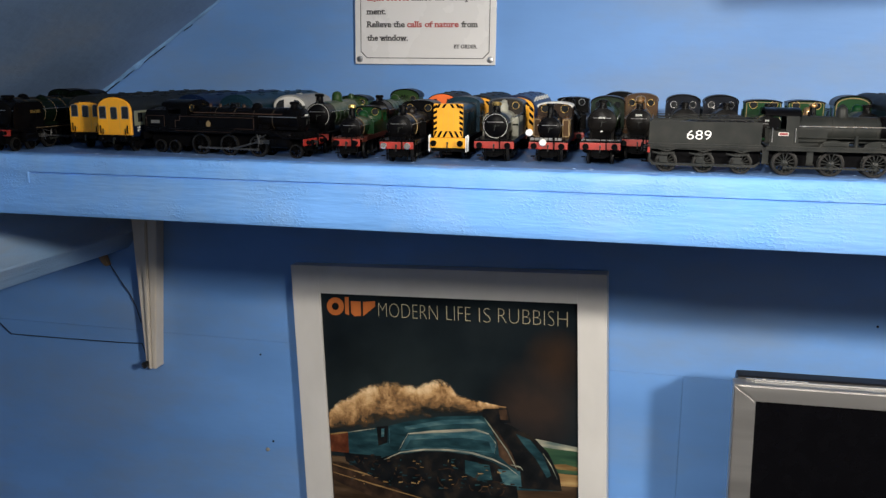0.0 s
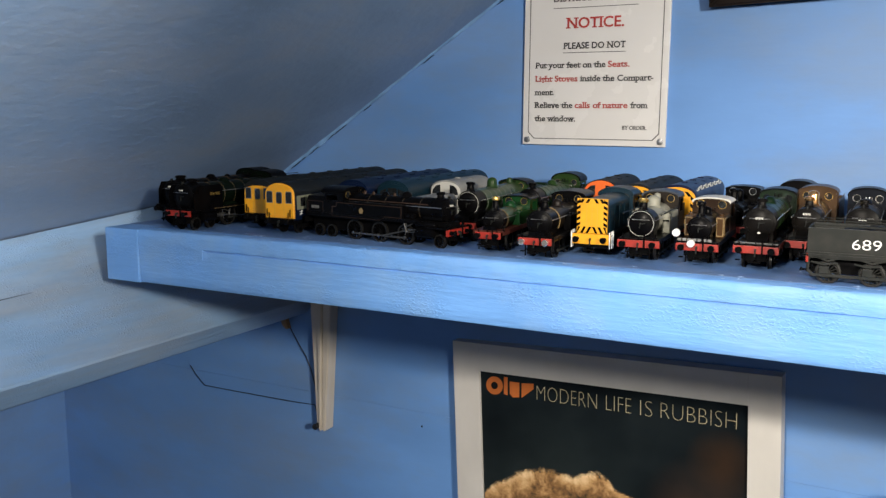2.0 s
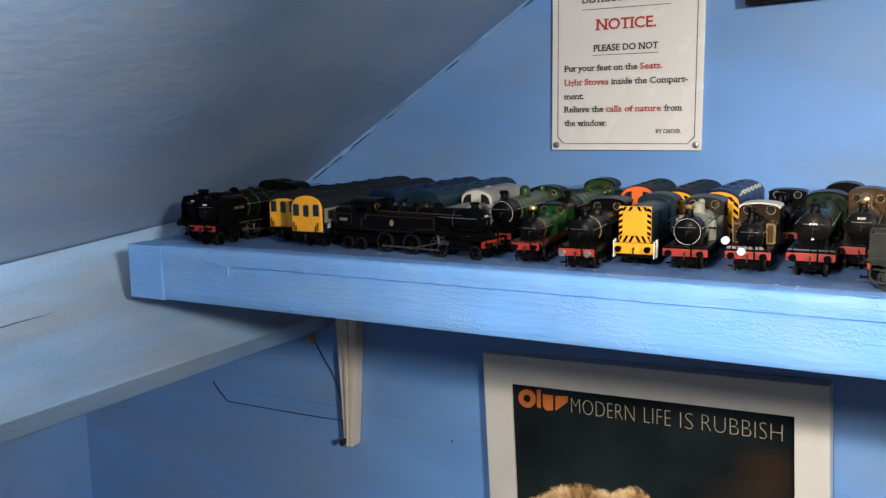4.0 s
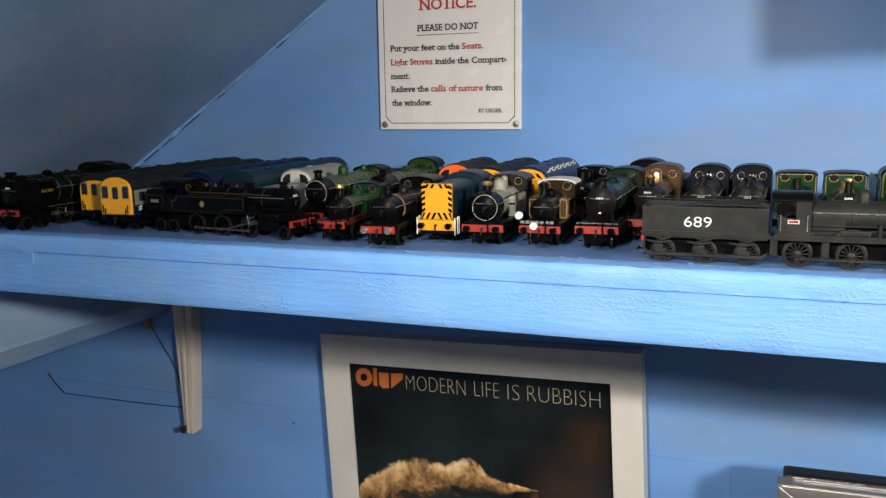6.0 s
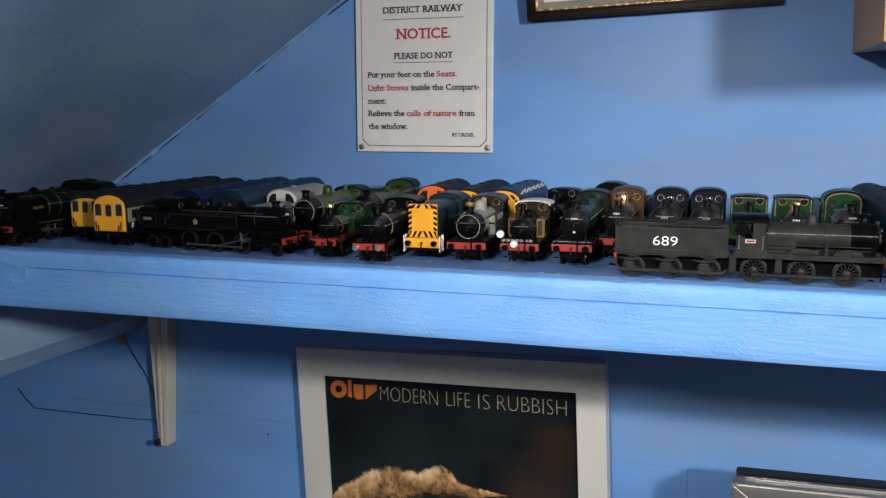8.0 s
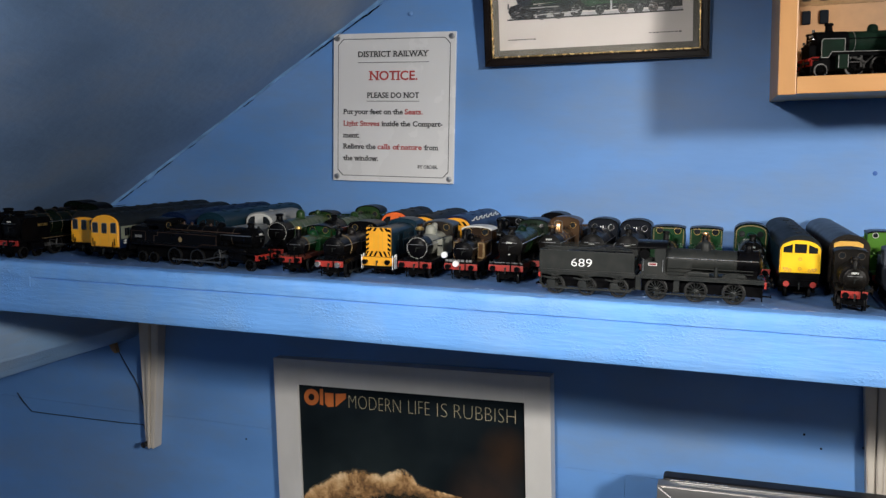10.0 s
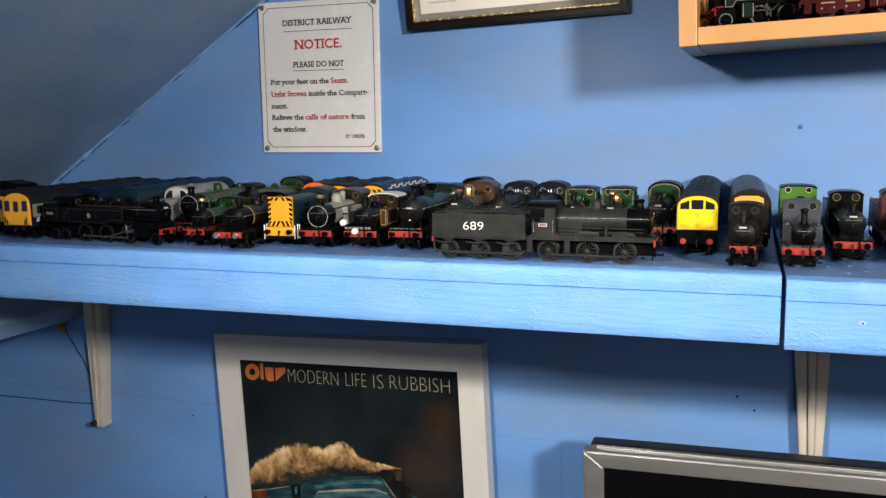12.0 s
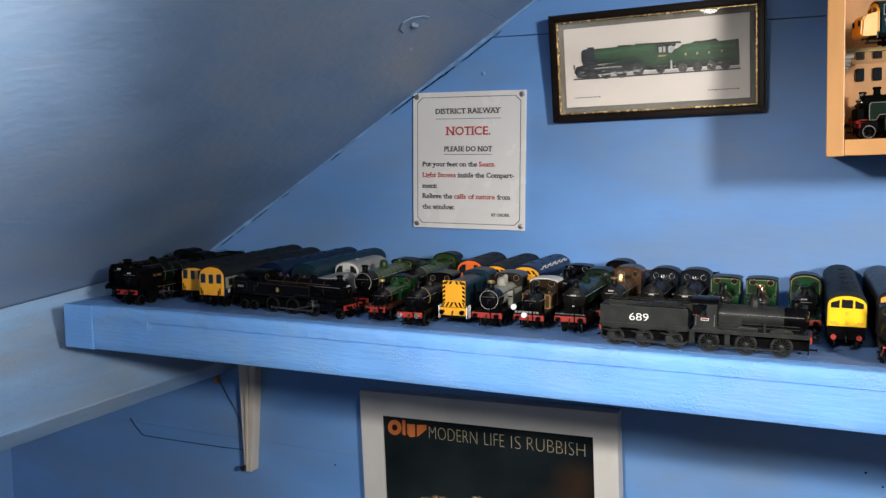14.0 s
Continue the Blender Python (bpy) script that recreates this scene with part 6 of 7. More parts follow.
    if brow:
        zb = spring + 0.5
        P("front_panel", prism(fresh(), [(-12.5, zb), (10.0, zb), (10.0, zb + 5.5), (6, zb + 7.6), (-8, zb + 7.6), (-12.5, zb + 5.5)], y - 0.3, y + 0.3), brow, ob, "faded yellow warning panel")
    bm = fresh()
    for s in (-1, 1):
        for q in (-1.3, 1.3):
            cyl(bm, (s * 11 + q, -0.2, low + 5), (s * 11 + q, 0.6, low + 5), 0.9, None, 10)
    P("marker_light", bm, M_LINE if face not in (M_YELLOW, M_LEMON) else M_OLDYELLOW, ob)
    if face is M_LEMON:
        bm = fresh()
        for x, z in ((-11, 4.2), (-7.6, 3.6), (0, 5), (7.6, 3.6), (11, 4.2), (0, 13)):
            ring(bm, (x, 0.2, low + z), 1.1, 0.35, "y", 10, 5)
        P("pipe_fittings", bm, M_OLDYELLOW, ob)
    # lower body, beam
    if skirt:
        P("skirt", box(fresh(), -half + 0.8, half - 0.8, 1.6, L - 1.6, skirt, low + 1.4, 0.6), M_BLACK, ob)
    P("underframe", box(fresh(), -half + 2, half - 2, 3, L - 3, low - 3.5, low), lower or M_FRAMEBLACK, ob)
    front_end(ob, beam, (skirt or low - 4.5), (skirt + 5.5 if skirt else low + 1.2), half - 1.5, M_RED if face is M_LEMON else M_BLACK)
    front_end(ob, beam, low - 4.5, low + 1.2, half - 1.5, M_BLACK, y=L, back=-1)
    if side_band:
        for s in (-1, 1):
            a, b = sorted((s * (half - 0.05), s * (half + 0.12)))
            P("side_band", box(fresh(), a, b, 4.2, L - 4.2, spring - 13.5, spring - 0.5), side_band, ob, "pale grey window band")
    for i in range(side_panes):
        yy = 14 + (L - 28) * i / max(1, side_panes - 1)
        for s in (-1, 1):
            a, b = sorted((s * (half + 0.02), s * (half + 0.3)))
            P("side_window", box(fresh(), a, b, yy - 3.6, yy + 3.6, spring - 10.5, spring - 2.5, 0.1), pane_mat, ob)
    for by in ((32, L - 32) if bogies else (L * 0.5,)):
        for s in (-1, 1):
            a, b = sorted((s * 11.5, s * 13.2))
            bm = box(fresh(), a, b, by - 22, by + 22, 5.0, 9.2, 0.5)
            for q in (-13, 13):
                box(bm, s * 13.2 - 1.2, s * 13.2 + 1.2, by + q - 2.4, by + q + 2.4, 4.2, 9.8, 0.4)
            P("bogie_frame", bm, M_FRAMEBLACK, ob)
        for q in (-13, 13):
            for s in (-1, 1):
                wheel(ob, s * 9.2, by + q, 6.6, M_FRAMEBLACK, 12)
    return ob


def shunter(name, label, at, yaw):
    """A bonneted diesel shunter with a tall striped radiator front."""
    ob = thing(name, label, "model train", "model engines on the shelf", m=pose(*at, SHELF_Z, 0, 0, yaw))
    P("frame", box(fresh(), -14, 14, 1.6, 118, 8, 18.5), M_FRAMEBLACK, ob)
    front_end(ob, M_YELLOW, 11.0, 19.0, 15.6)
    P("radiator_front", box(fresh(), -12.2, 12.2, 2.4, 5.0, 19.0, 46.5, 0.6), M_YELLOW, ob, "yellow radiator front")
    for x in (-4.2, 0.0, 4.2):
        P("radiator_slat", box(fresh(), x - 0.15, x + 0.15, 2.25, 2.6, 25, 42), M_OLDYELLOW, ob)
    for k in range(5):
        z = 25.5 + k * 4.4
        for s in (-1, 1):
            P("warning_stripe", prism(fresh(), [(s * 12.2, z - 1.2), (s * 12.2, z + 1.1), (s * 9.2, z + 2.7), (s * 9.2, z + 0.4)], 2.2, 2.5), M_BLACK, ob)
    for s in (-1, 1):
        for j in range(3):
            u = 0.2 + j * 4.4
            P("warning_stripe", prism(fresh(), [(s * u, 24.4), (s * (u + 2.0), 24.4), (s * min(12.1, u + 4.6), 19.4), (s * min(12.1, u + 2.6), 19.4)], 2.2, 2.5), M_BLACK, ob)
        for j in range(2):
            u = 1.2 + j * 4.6
            P("warning_stripe", prism(fresh(), [(s * u, 46.2), (s * (u + 2.2), 46.2), (s * (u + 4.2), 43.0), (s * (u + 2.0), 43.0)], 2.2, 2.5), M_BLACK, ob)
    o = [(-12, 19), (12, 19), (12, 41)] + [(12 * math.cos(math.pi * i / 10), 41 + 5 * math.sin(math.pi * i / 10)) for i in range(1, 10)] + [(-12, 41)]
    P("bonnet", prism(fresh(), o, 5.0, 76), M_RAILBLUE, ob, "dark rail-blue bonnet", True)
    for k in range(4):
        for s in (-1, 1):
            a, b = sorted((s * 12.0, s * 12.3))
            P("bonnet_door", box(fresh(), a, b, 9 + k * 16, 23 + k * 16, 21, 39, 0.1), M_RAILBLUE, ob)
    cab(ob, 76, 100, 15, 19, 43, 6.5, M_RAILBLUE, M_RAILBLUE, None, spec=3.6)
    P("running_plate", box(fresh(), -15.5, 15.5, 1.6, 118, 17.2, 18.9, 0.2), M_FRAMEBLACK, ob)
    P("rear_box", box(fresh(), -14, 14, 100, 117, 19, 36, 0.6), M_RAILBLUE, ob)
    for s in (-1, 1):
        bm = fresh()
        for yy, x in ((-0.5, 15.2), (5, 15.6), (9, 15.6)):
            cyl(bm, (s * x, yy, 8), (s * x, yy, 21), 0.5, None, 8)
        cyl(bm, (s * 15.6, 5, 21), (s * 15.6, 9, 21), 0.5, None, 8)
        P("handrail", bm, M_LAMPWHITE, ob, "white painted handrail")
    for wy in (26, 56, 86):
        for s in (-1, 1):
            wheel(ob, s * 9.2, wy, 8.4, M_FRAMEBLACK, 10)
    return ob


# long stock under the slope
for ex, ey, tone, name_tone in ((-0.5575, 0.664, M_NIGHTGREEN, "near-black green model express with black smoke deflectors and tender"), (-0.6005, 0.692, M_BLACK, "black model express with tender close under the sloping ceiling")):
    ranked = steam("express_engine", name_tone, (ex, ey), L=150, yaw=1.5, half=16.0, fz=21, br=12.0, bz=32.5, sb=28, sbr=12.6, cab_at=(126, 147), spring=43, rise=8, body=M_NIGHTGREEN, boiler=tone, front=M_BLACK,
                   bands=5, bandmat=M_LINED, chimney=(21, 49, 4.6), domes=((66, 5.2, 48), (92, 3.0, 46.5)), tender=92, rim=None, nose=8, deflect=(5, 46, 43), cyls=(20, 37, 12, 4.6), valance=M_BLACK, roof=M_BLACK,
                   wheels=((14, 6), (34, 6), (60, 11), (86, 11), (112, 11), (138, 6.6)), plate_at=0.42, beam_half=15.4, beam=M_RED if ex > -0.58 else M_FRAMEBLACK)
    for side in (-1, 1):
        xa, xb = sorted((side * 16.5, side * 16.1))
        P("name_plate", box(fresh(), xa, xb, 28, 42, 33, 35.6), M_BRASS, ranked, "small dull brass name plate")
        P("plate_line", box(fresh(), xa, xb, 34, 126, 19.2, 19.8), M_LINED, ranked)
UNIT = dict(L=240, half=17, low=14, spring=37, rise=12, body=M_NAVY, roof=M_ROOFGREY, face=M_YELLOW, panes="narrow", face_top=0.97, side_panes=11, side_band=M_OLIVE, vents=True)
unit = diesel("electric_unit", "model electric train with yellow end and dark grey roof", (-0.456, 0.691), 3.5, **UNIT)
bm = fresh()
for yy, zz_ in ((11, 19.4), (11, 21.6)):
    box(bm, 16.95, 17.25, yy - 2.6, yy + 2.6, zz_ - 0.4, zz_ + 0.4)
prism(bm, [(9.4, 18.2), (10.6, 18.2), (12.8, 23.0), (11.6, 23.0)], 16.95, 17.3, "x")
P("side_emblem", bm, M_LINE, unit, "small white emblem")
diesel("electric_unit", "model electric train with yellow end standing a little behind its twin", (-0.5005, 0.713), 3.5, **{**UNIT, "face_top": 0.5})
diesel("blue_diesel", "dark blue model diesel behind the black tank engine", (-0.4085, 0.74), 3, L=205, roof=M_NAVY, body=M_NAVY, face=M_NAVY, vents=True)
diesel("blue_diesel", "teal blue model diesel behind the black tank engine", (-0.369, 0.75), 3, L=198, roof=M_RAILBLUE, body=M_RAILBLUE, face=M_RAILBLUE)
pale = diesel("white_cab_diesel", "model diesel with off-white cab, grey bonnet and pale roof", (-0.334, 0.79), 3, L=84, roof=M_LIGHTROOF, body=M_LIGHTROOF, face=M_CREAM, panes="wide", lower=M_FRAMEBLACK, spring=38, rise=11, half=16.2, face_top=0.9)
bm = prism(fresh(), [(-13, 12.5), (13, 12.5), (13, 32), (9, 36.5), (-9, 36.5), (-13, 32)], -52, 0.2)
P("bonnet", bm, M_LIGHTROOF, pale, "pale grey bonnet")
P("bonnet_grille", box(fresh(), -7, 7, -52.4, -51.8, 20, 32, 0.2), M_FRAMEBLACK, pale)
P("underframe", box(fresh(), -13.5, 13.5, -52, 3, 6.5, 12.4), M_FRAMEBLACK, pale)

# front rank, from the slope outward
tank_engine = steam("tank_engine", "lined black model tank engine standing side-on", (-0.271, 0.6967), L=161, yaw=83, half=15.6, fz=23.5, drop=(33, 18), br=9.8, bz=31.2, sb=22, cab_at=(115, 137), spring=41, rise=5, nose=9,
      wheels=((12, 5.8), (48, 9), (77, 9), (106, 9), (134, 5.6), (149, 5.6)), chimney=(18, 46.5, 3.2), domes=((54, 4.6, 45.2), (78, 3.4, 44)), body=M_BLACK, bands=4, bandmat=M_FADEDLINE, handles=M_STEEL, cyls=(16, 34, 13, 4.6), splash=False, plate_at=0.35, rods=M_DULLSTEEL)


def lining_path(parent, pts, x, material, t=0.45):
    """A thin closed line round a side sheet, through points (y, z)."""
    bm = fresh()
    for (ya, za), (yb, zb) in zip(pts, pts[1:] + pts[:1]):
        cyl(bm, (x, ya, za), (x, yb, zb), t * 0.55, None, 5)
    return P("lining", bm, material, parent, "thin faded cream lining")


# side tanks stepped up ahead of the cab, bunker, raised on the engine's own frames
for s in (-1, 1):
    xa, xb = sorted((s * 15.4, s * 9.6))
    P("side_tank", prism(fresh(), [(47, 21.8), (66, 21.8), (71, 18.8), (137, 18.8), (137, 34.2), (47, 34.2)], xa, xb, "x"), M_BLACK, tank_engine)
    lining_path(tank_engine, [(48.5, 23.3), (66.5, 23.3), (71.5, 20.3), (128, 20.3), (128, 29), (123, 29), (123, 32.7), (48.5, 32.7)], s * 15.4, M_DULLINE, 0.5)
    lining_path(tank_engine, [(139.5, 20.5), (158.5, 20.5), (158.5, 32.7), (139.5, 32.7)], s * 15.1, M_DULLINE, 0.5)
P("bunker", prism(fresh(), [(137.2, 18.8), (160.5, 18.8), (160.5, 32), (157, 37.6), (137.2, 37.6)], -15.2, 15.2, "x"), M_BLACK, tank_engine)
coal_heap(tank_engine, -12, 12, 138, 157, 37.2, 2.6, 5)
front_end(tank_engine, M_FRAMEBLACK, 12.5, 18.2, 15.8, y=162.6, back=-1)
P("crest", prism(fresh(), [(92, 24.5), (95, 24.5), (96, 27.5), (93.5, 30), (91, 27.5)], -15.75, -15.5, "x"), M_CREAMLINE, tank_engine, "tiny pale crest")
bm = fresh()
for i in range(5):
    box(bm, -15.5, -15.15, 144.5 + 1.9 * i, 145.9 + 1.9 * i, 26.2, 28.8)
P("number_bar", bm, M_GREYLINE, tank_engine)
bm = fresh()
for yy in (66, 90, 100):
    lathe(bm, [(40.6, 1.6), (42.6, 1.4), (43.6, 0.5)], (-2, yy, 0), "z", 10)
cyl(bm, (-10.1, 24, 36), (-10.1, 112, 36), 0.5, None, 6)
P("top_fitting", bm, M_DULLINE, tank_engine, "dull brass boiler fittings")
for yy in (36, 41.4):
    P("sandbox", box(fresh(), -13.2, -10.2, yy, yy + 5, 23.5, 27.5, 0.7), M_BLACK, tank_engine)

steam("tender_engine", "apple green model engine with white ringed smokebox door", (-0.2865, 0.728), L=152, yaw=3, body=M_GREEN, boiler=M_GREEN, front=M_BLACK, cab_at=(132, 150), bands=7, bandmat=M_GREYLINE, ringmat=M_LINE, nose=19,
      br=11.6, bz=32.5, sbr=11.4, sb=18, chimney=(25, 51.5, 3.4), domes=((76, 4.8, 52.5), (122, 3.0, 49.5)), cap=None, roof=M_BLACK, tender=70, tendermat=M_GREEN, wheels=((14, 6), (34, 6), (68, 10.5), (96, 10.5), (124, 10.5)), handles=M_BRIGHT, spring=42, rise=5, valance=M_BLACK, rim=M_BRASS, plate=False, tender_wheel=7)
steam("tank_engine", "small bright green model tank engine with red buffer beam", (-0.2365, 0.681), L=106, yaw=5, half=12.8, body=M_MIDGREEN, boiler=M_MIDGREEN, front=M_BLACK, br=8.4, bz=25.5, sb=12, cab_at=(72, 94), spring=38, rise=3.0, nose=12,
      chimney=(19, 44.5, 2.6), domes=((56, 4.4, 38.5),), tank=(44, 73, 30), wheels=((26, 8), (54, 8), (86, 6)), bands=2, bandmat=M_LINED, roof=M_BLACK, cap=M_BRASS, beam_half=10.8, rim=M_BRASS, valance=M_RUST, plate=False, seam=M_LINED)
steam("tank_engine", "weathered black model engine with silver buffers", (-0.1905, 0.668), L=124, yaw=4, half=15, body=M_BLACK, boiler=M_BROWN, front=M_BLACK, br=9.6, bz=28, sb=20, sbr=10.4, cab_at=(90, 118), spring=42, rise=4.5, nose=11, seam=M_CREAMLINE,
      chimney=(24, 45.5, 2.9), domes=((58, 4, 43),), tank=(48, 90, 31), bands=2, bandmat=M_FADEDLINE, buffers=M_BRIGHT, rim=M_BRASS, plate=False, beam_half=13.4, wheels=((24, 8.5), (54, 8.5), (84, 8.5)))
steam("tender_engine", "green model engine with black smokebox and lined round cab", (-0.2425, 0.775), L=140, yaw=3, body=M_GREEN, front=M_BLACK, cab_at=(116, 136), bands=6, bandmat=M_DARKGREEN, br=10.8, bz=34, sb=18, sbr=11.4, chimney=(14, 50, 3),
      domes=((72, 4.6, 49),), roof=M_BLACK, tender=36, spring=45, rise=8, rim=M_LINED, seam=M_DARKGREEN, wheels=((16, 6), (36, 6), (70, 10.5), (98, 10.5), (124, 10.5)))
shunter("shunter", "dark blue model shunter with yellow front and black warning stripes", (-0.1575, 0.702), 3)
diesel("orange_diesel", "model diesel with an orange cab end behind the shunter", (-0.199, 0.85), 3, L=104, body=M_ROOFGREY, roof=M_ROOFGREY, face=M_ORANGE, panes="wide", spring=38, rise=12.5, half=16.5, face_top=0.97)
grey = steam("tank_engine", "pale grey model tank engine with white ringed smokebox door", (-0.1180, 0.695), L=108, yaw=3, half=15.6, body=M_GREY, boiler=M_GREY, front=M_BLACK, br=9.8, bz=29.5, sb=17, sbr=10.6, cab_at=(78, 99), spring=44.5, rise=4.5, nose=8,
      chimney=(15, 48, 3.0), cap=M_BRASS, domes=((52, 5, 47.5), (66, 2.6, 48.5)), tank=(42, 77, 35), ringmat=M_LINE, bands=0, roof=M_SLATE, rim=M_BRASS, tankmat=M_GREY, cabmat=M_BROWN, valance=M_BLACK, plate=False, wheels=((24, 8.5), (52, 8.5), (80, 8.5)))
for s in (-1, 1):
    xa, xb = sorted((s * 9.4, s * 14.9))
    P("tank_band", box(fresh(), xa, xb, 41.7, 42.0, 28, 29.4), M_BLACK, grey)
    P("handrail", cyl(fresh(), (s * 14.6, 10, 36.4), (s * 14.6, 78, 36.4), 0.5, None, 6), M_BLACK, grey)
umber = steam("tank_engine", "small brown and black model tank engine with two white headcode discs", (-0.0755, 0.699), L=92, yaw=2, half=15, body=M_UMBER, boiler=M_BLACK, front=M_BLACK, br=8.4, bz=28, sb=12, sbr=9.2, cab_at=(58, 80), spring=43, rise=3.5, nose=8,
      chimney=(14, 47.5, 2.5), domes=((36, 3.8, 42),), tank=(28, 58, 35), tankmat=M_UMBER, cabmat=M_UMBER_SHADE, bands=2, bandmat=M_FADEDLINE, roof=M_CREAM, rim=M_BRASS, lamps=((-15.0, 25.2, 2.9), (-4.2, 17.6, 2.8)), spec=3.2, valance=M_BLACK, plate=False)
for s in (-1, 1):
    lining_path(umber, [(29.5, 21), (56.5, 21), (56.5, 33.6), (29.5, 33.6)], s * 14.65, M_CREAMLINE, 0.6)
    bm = fresh()
    xa, xb = sorted((s * 8.9, s * 14.3))
    for x0_, x1_, z0_, z1_ in ((xa, xb, 20.2, 20.8), (xa, xb, 33.6, 34.2), (xa, xa + 0.6, 20.2, 34.2), (xb - 0.6, xb, 20.2, 34.2)):
        box(bm, x0_, x1_, 27.7, 28.0, z0_, z1_)
    P("lining", bm, M_CREAMLINE, umber, "thin straw lining")
for i in range(7):
    P("number_bar", box(fresh(), -14 + 3.6 * i, -11.2 + 3.6 * i, -0.3, 0.1, 19.4, 21.4), M_GREYLINE, umber)
diesel("striped_diesel", "grey roofed model diesel with yellow and black striped end", (-0.158, 0.824), 1, L=134, body=M_RAILBLUE, roof=M_ROOFGREY, face=M_YELLOW, stripes=True, panes="none", spring=38, rise=12)
diesel("striped_diesel", "deep blue model engine with striped end and white side marking", (-0.1215, 0.826), 0, L=132, body=M_DEEPBLUE, roof=M_DEEPBLUE, face=M_YELLOW, stripes=True, panes="none", spring=38, rise=12.5, marks=True, vents=True)
mixed = steam("tender_engine", "green boilered black model engine with red buffer beam", (-0.0355, 0.706), L=152, yaw=1, body=M_BLACK, boiler=M_DARKGREEN, front=M_SMOKE, br=11.2, bz=33, sb=20, sbr=11.4, cab_at=(122, 144), bands=4, bandmat=M_GREEN, spring=44, rise=6, rim=None, nose=15,
      chimney=(22, 50.5, 3.1), domes=((66, 4.4, 48.5),), tender=0, cabmat=M_DARKGREEN, wheels=((14, 6), (34, 6), (64, 10), (92, 10), (120, 10)), plate_at=0.25, handles=M_BRIGHT, cyls=(22, 38, 12, 4.4), valance=M_BLACK)
P("plate_line", box(fresh(), -15, 15, 1.0, 1.5, 19.6, 20.2), M_GREYLINE, mixed)
P("shed_plate", cyl(fresh(), (0, 12.6, 25.6), (0, 13.4, 25.6), 1.1, None, 12), M_LINE, mixed, "tiny oval pale plate")
steam("tank_engine", "black model tank engine with a round cab roof against the wall", (-0.0295, 0.862), L=84, body=M_BLACK, br=9.4, bz=30, cab_at=(34, 58), tank=(16, 34, 35), sb=9, spring=45, rise=7.5, rim=None, bands=1, wheels=((22, 8), (46, 8), (66, 6)), chimney=(8, 45, 2.6), domes=((24, 3.6, 44),))
steam("tank_engine", "black model tank engine with a flat cab behind the brown one", (-0.0725, 0.815), L=92, yaw=1, body=M_BLACK, br=9, bz=28, cab_at=(62, 82), tank=(30, 60, 33), spring=44.5, rise=2.6, rim=M_STEEL, bands=2)
steam("tender_engine", "golden brown model engine with polished dome in the second rank", (-0.008, 0.749), L=118, body=M_UMBER, boiler=M_UMBER, front=M_SMOKE, br=10.2, bz=31, sb=24, cab_at=(92, 112), bands=3, bandmat=M_BRASS, rim=M_BRASS, spring=46, rise=6.5, nose=14,
      chimney=(26, 49, 3.0), cap=M_COPPER, domes=((56, 4.6, 52),), domemat=M_COPPER, tender=74, tendermat=M_UMBER, roof=M_UMBER, wheels=((16, 6), (36, 6), (66, 10), (94, 10)), valance=M_BLACK)
for bx in (0.0295, 0.0628):
    steam("tender_engine", "dark blue-black model engine with bright rimmed cab lookouts", (bx, 0.766), L=112, body=M_INKBLUE, boiler=M_INKBLUE, front=M_SMOKE, br=11.4, bz=30.6, sb=20, cab_at=(86, 105), bands=3, bandmat=M_FADEDLINE, spring=44.5, rise=7, nose=14,
          chimney=(24, 47.5, 2.9), domes=((54, 4.2, 46),), tender=72, rim=M_BRIGHT, roof=M_BLACK, wheels=((16, 6), (34, 6), (60, 10), (86, 10)), spec=2.9, plate_at=0.15, valves=M_BRIGHT)
for bx, dome in ((0.0965, M_MIDGREEN), (0.1315, M_COPPER)):
    ob = steam("tank_engine", "green model tank engine with flat green cab and brass lookouts", (bx, 0.776), L=88, body=M_MIDGREEN, boiler=M_BLACK, front=M_SMOKE, br=8.8, bz=28, sb=16, cab_at=(50, 72), tank=(28, 50, 32), bands=2, bandmat=M_CREAMLINE, wheels=((22, 8), (46, 8), (70, 6)), spring=46.0, rise=2.4, nose=8,
          chimney=(16, 47, 2.6), cap=dome if dome is M_COPPER else None, domes=((40, 4.2, 44),), domemat=dome, rim=M_BRASS, roof=M_BLACK, spec=3.2, valves=M_BRASS, beam=M_FRAMEBLACK)
    bm = fresh()
    for x0_, x1_, z0_, z1_ in ((-14.2, 14.2, 46.4, 46.9), (-14.2, -13.7, 28, 46.4), (13.7, 14.2, 28, 46.4)):
        box(bm, x0_, x1_, 49.6, 49.9, z0_, z1_)
    P("lining", bm, M_CREAMLINE, ob, "thin straw lining")
arched = steam("tender_engine", "green model engine with lined round-topped cab in the second rank", (0.1725, 0.777), L=100, body=M_MIDGREEN, boiler=M_MIDGREEN, front=M_SMOKE, br=10.4, bz=30, sb=22, cab_at=(68, 88), bands=3, bandmat=M_GREYLINE, spring=44, rise=8.5, nose=8,
      chimney=(16, 47, 3.0), domes=((50, 4.6, 46),), tender=74, rim=None, roof=M_BLACK, wheels=((16, 6), (34, 6), (62, 10.5), (90, 10.5)))
o = [(13.6 * math.cos(math.pi * i / 16), 43.2 + 7.4 * math.sin(math.pi * i / 16) ** 0.8) for i in range(17)]
bm = fresh()
for (xa, za), (xb, zb) in zip([(13.6, 28)] + o, o + [(-13.6, 28)]):
    cyl(bm, (xa, 67.7, za), (xb, 67.7, zb), 0.5, None, 6)
P("lining", bm, M_CREAMLINE, arched, "straw lining round the cab front")

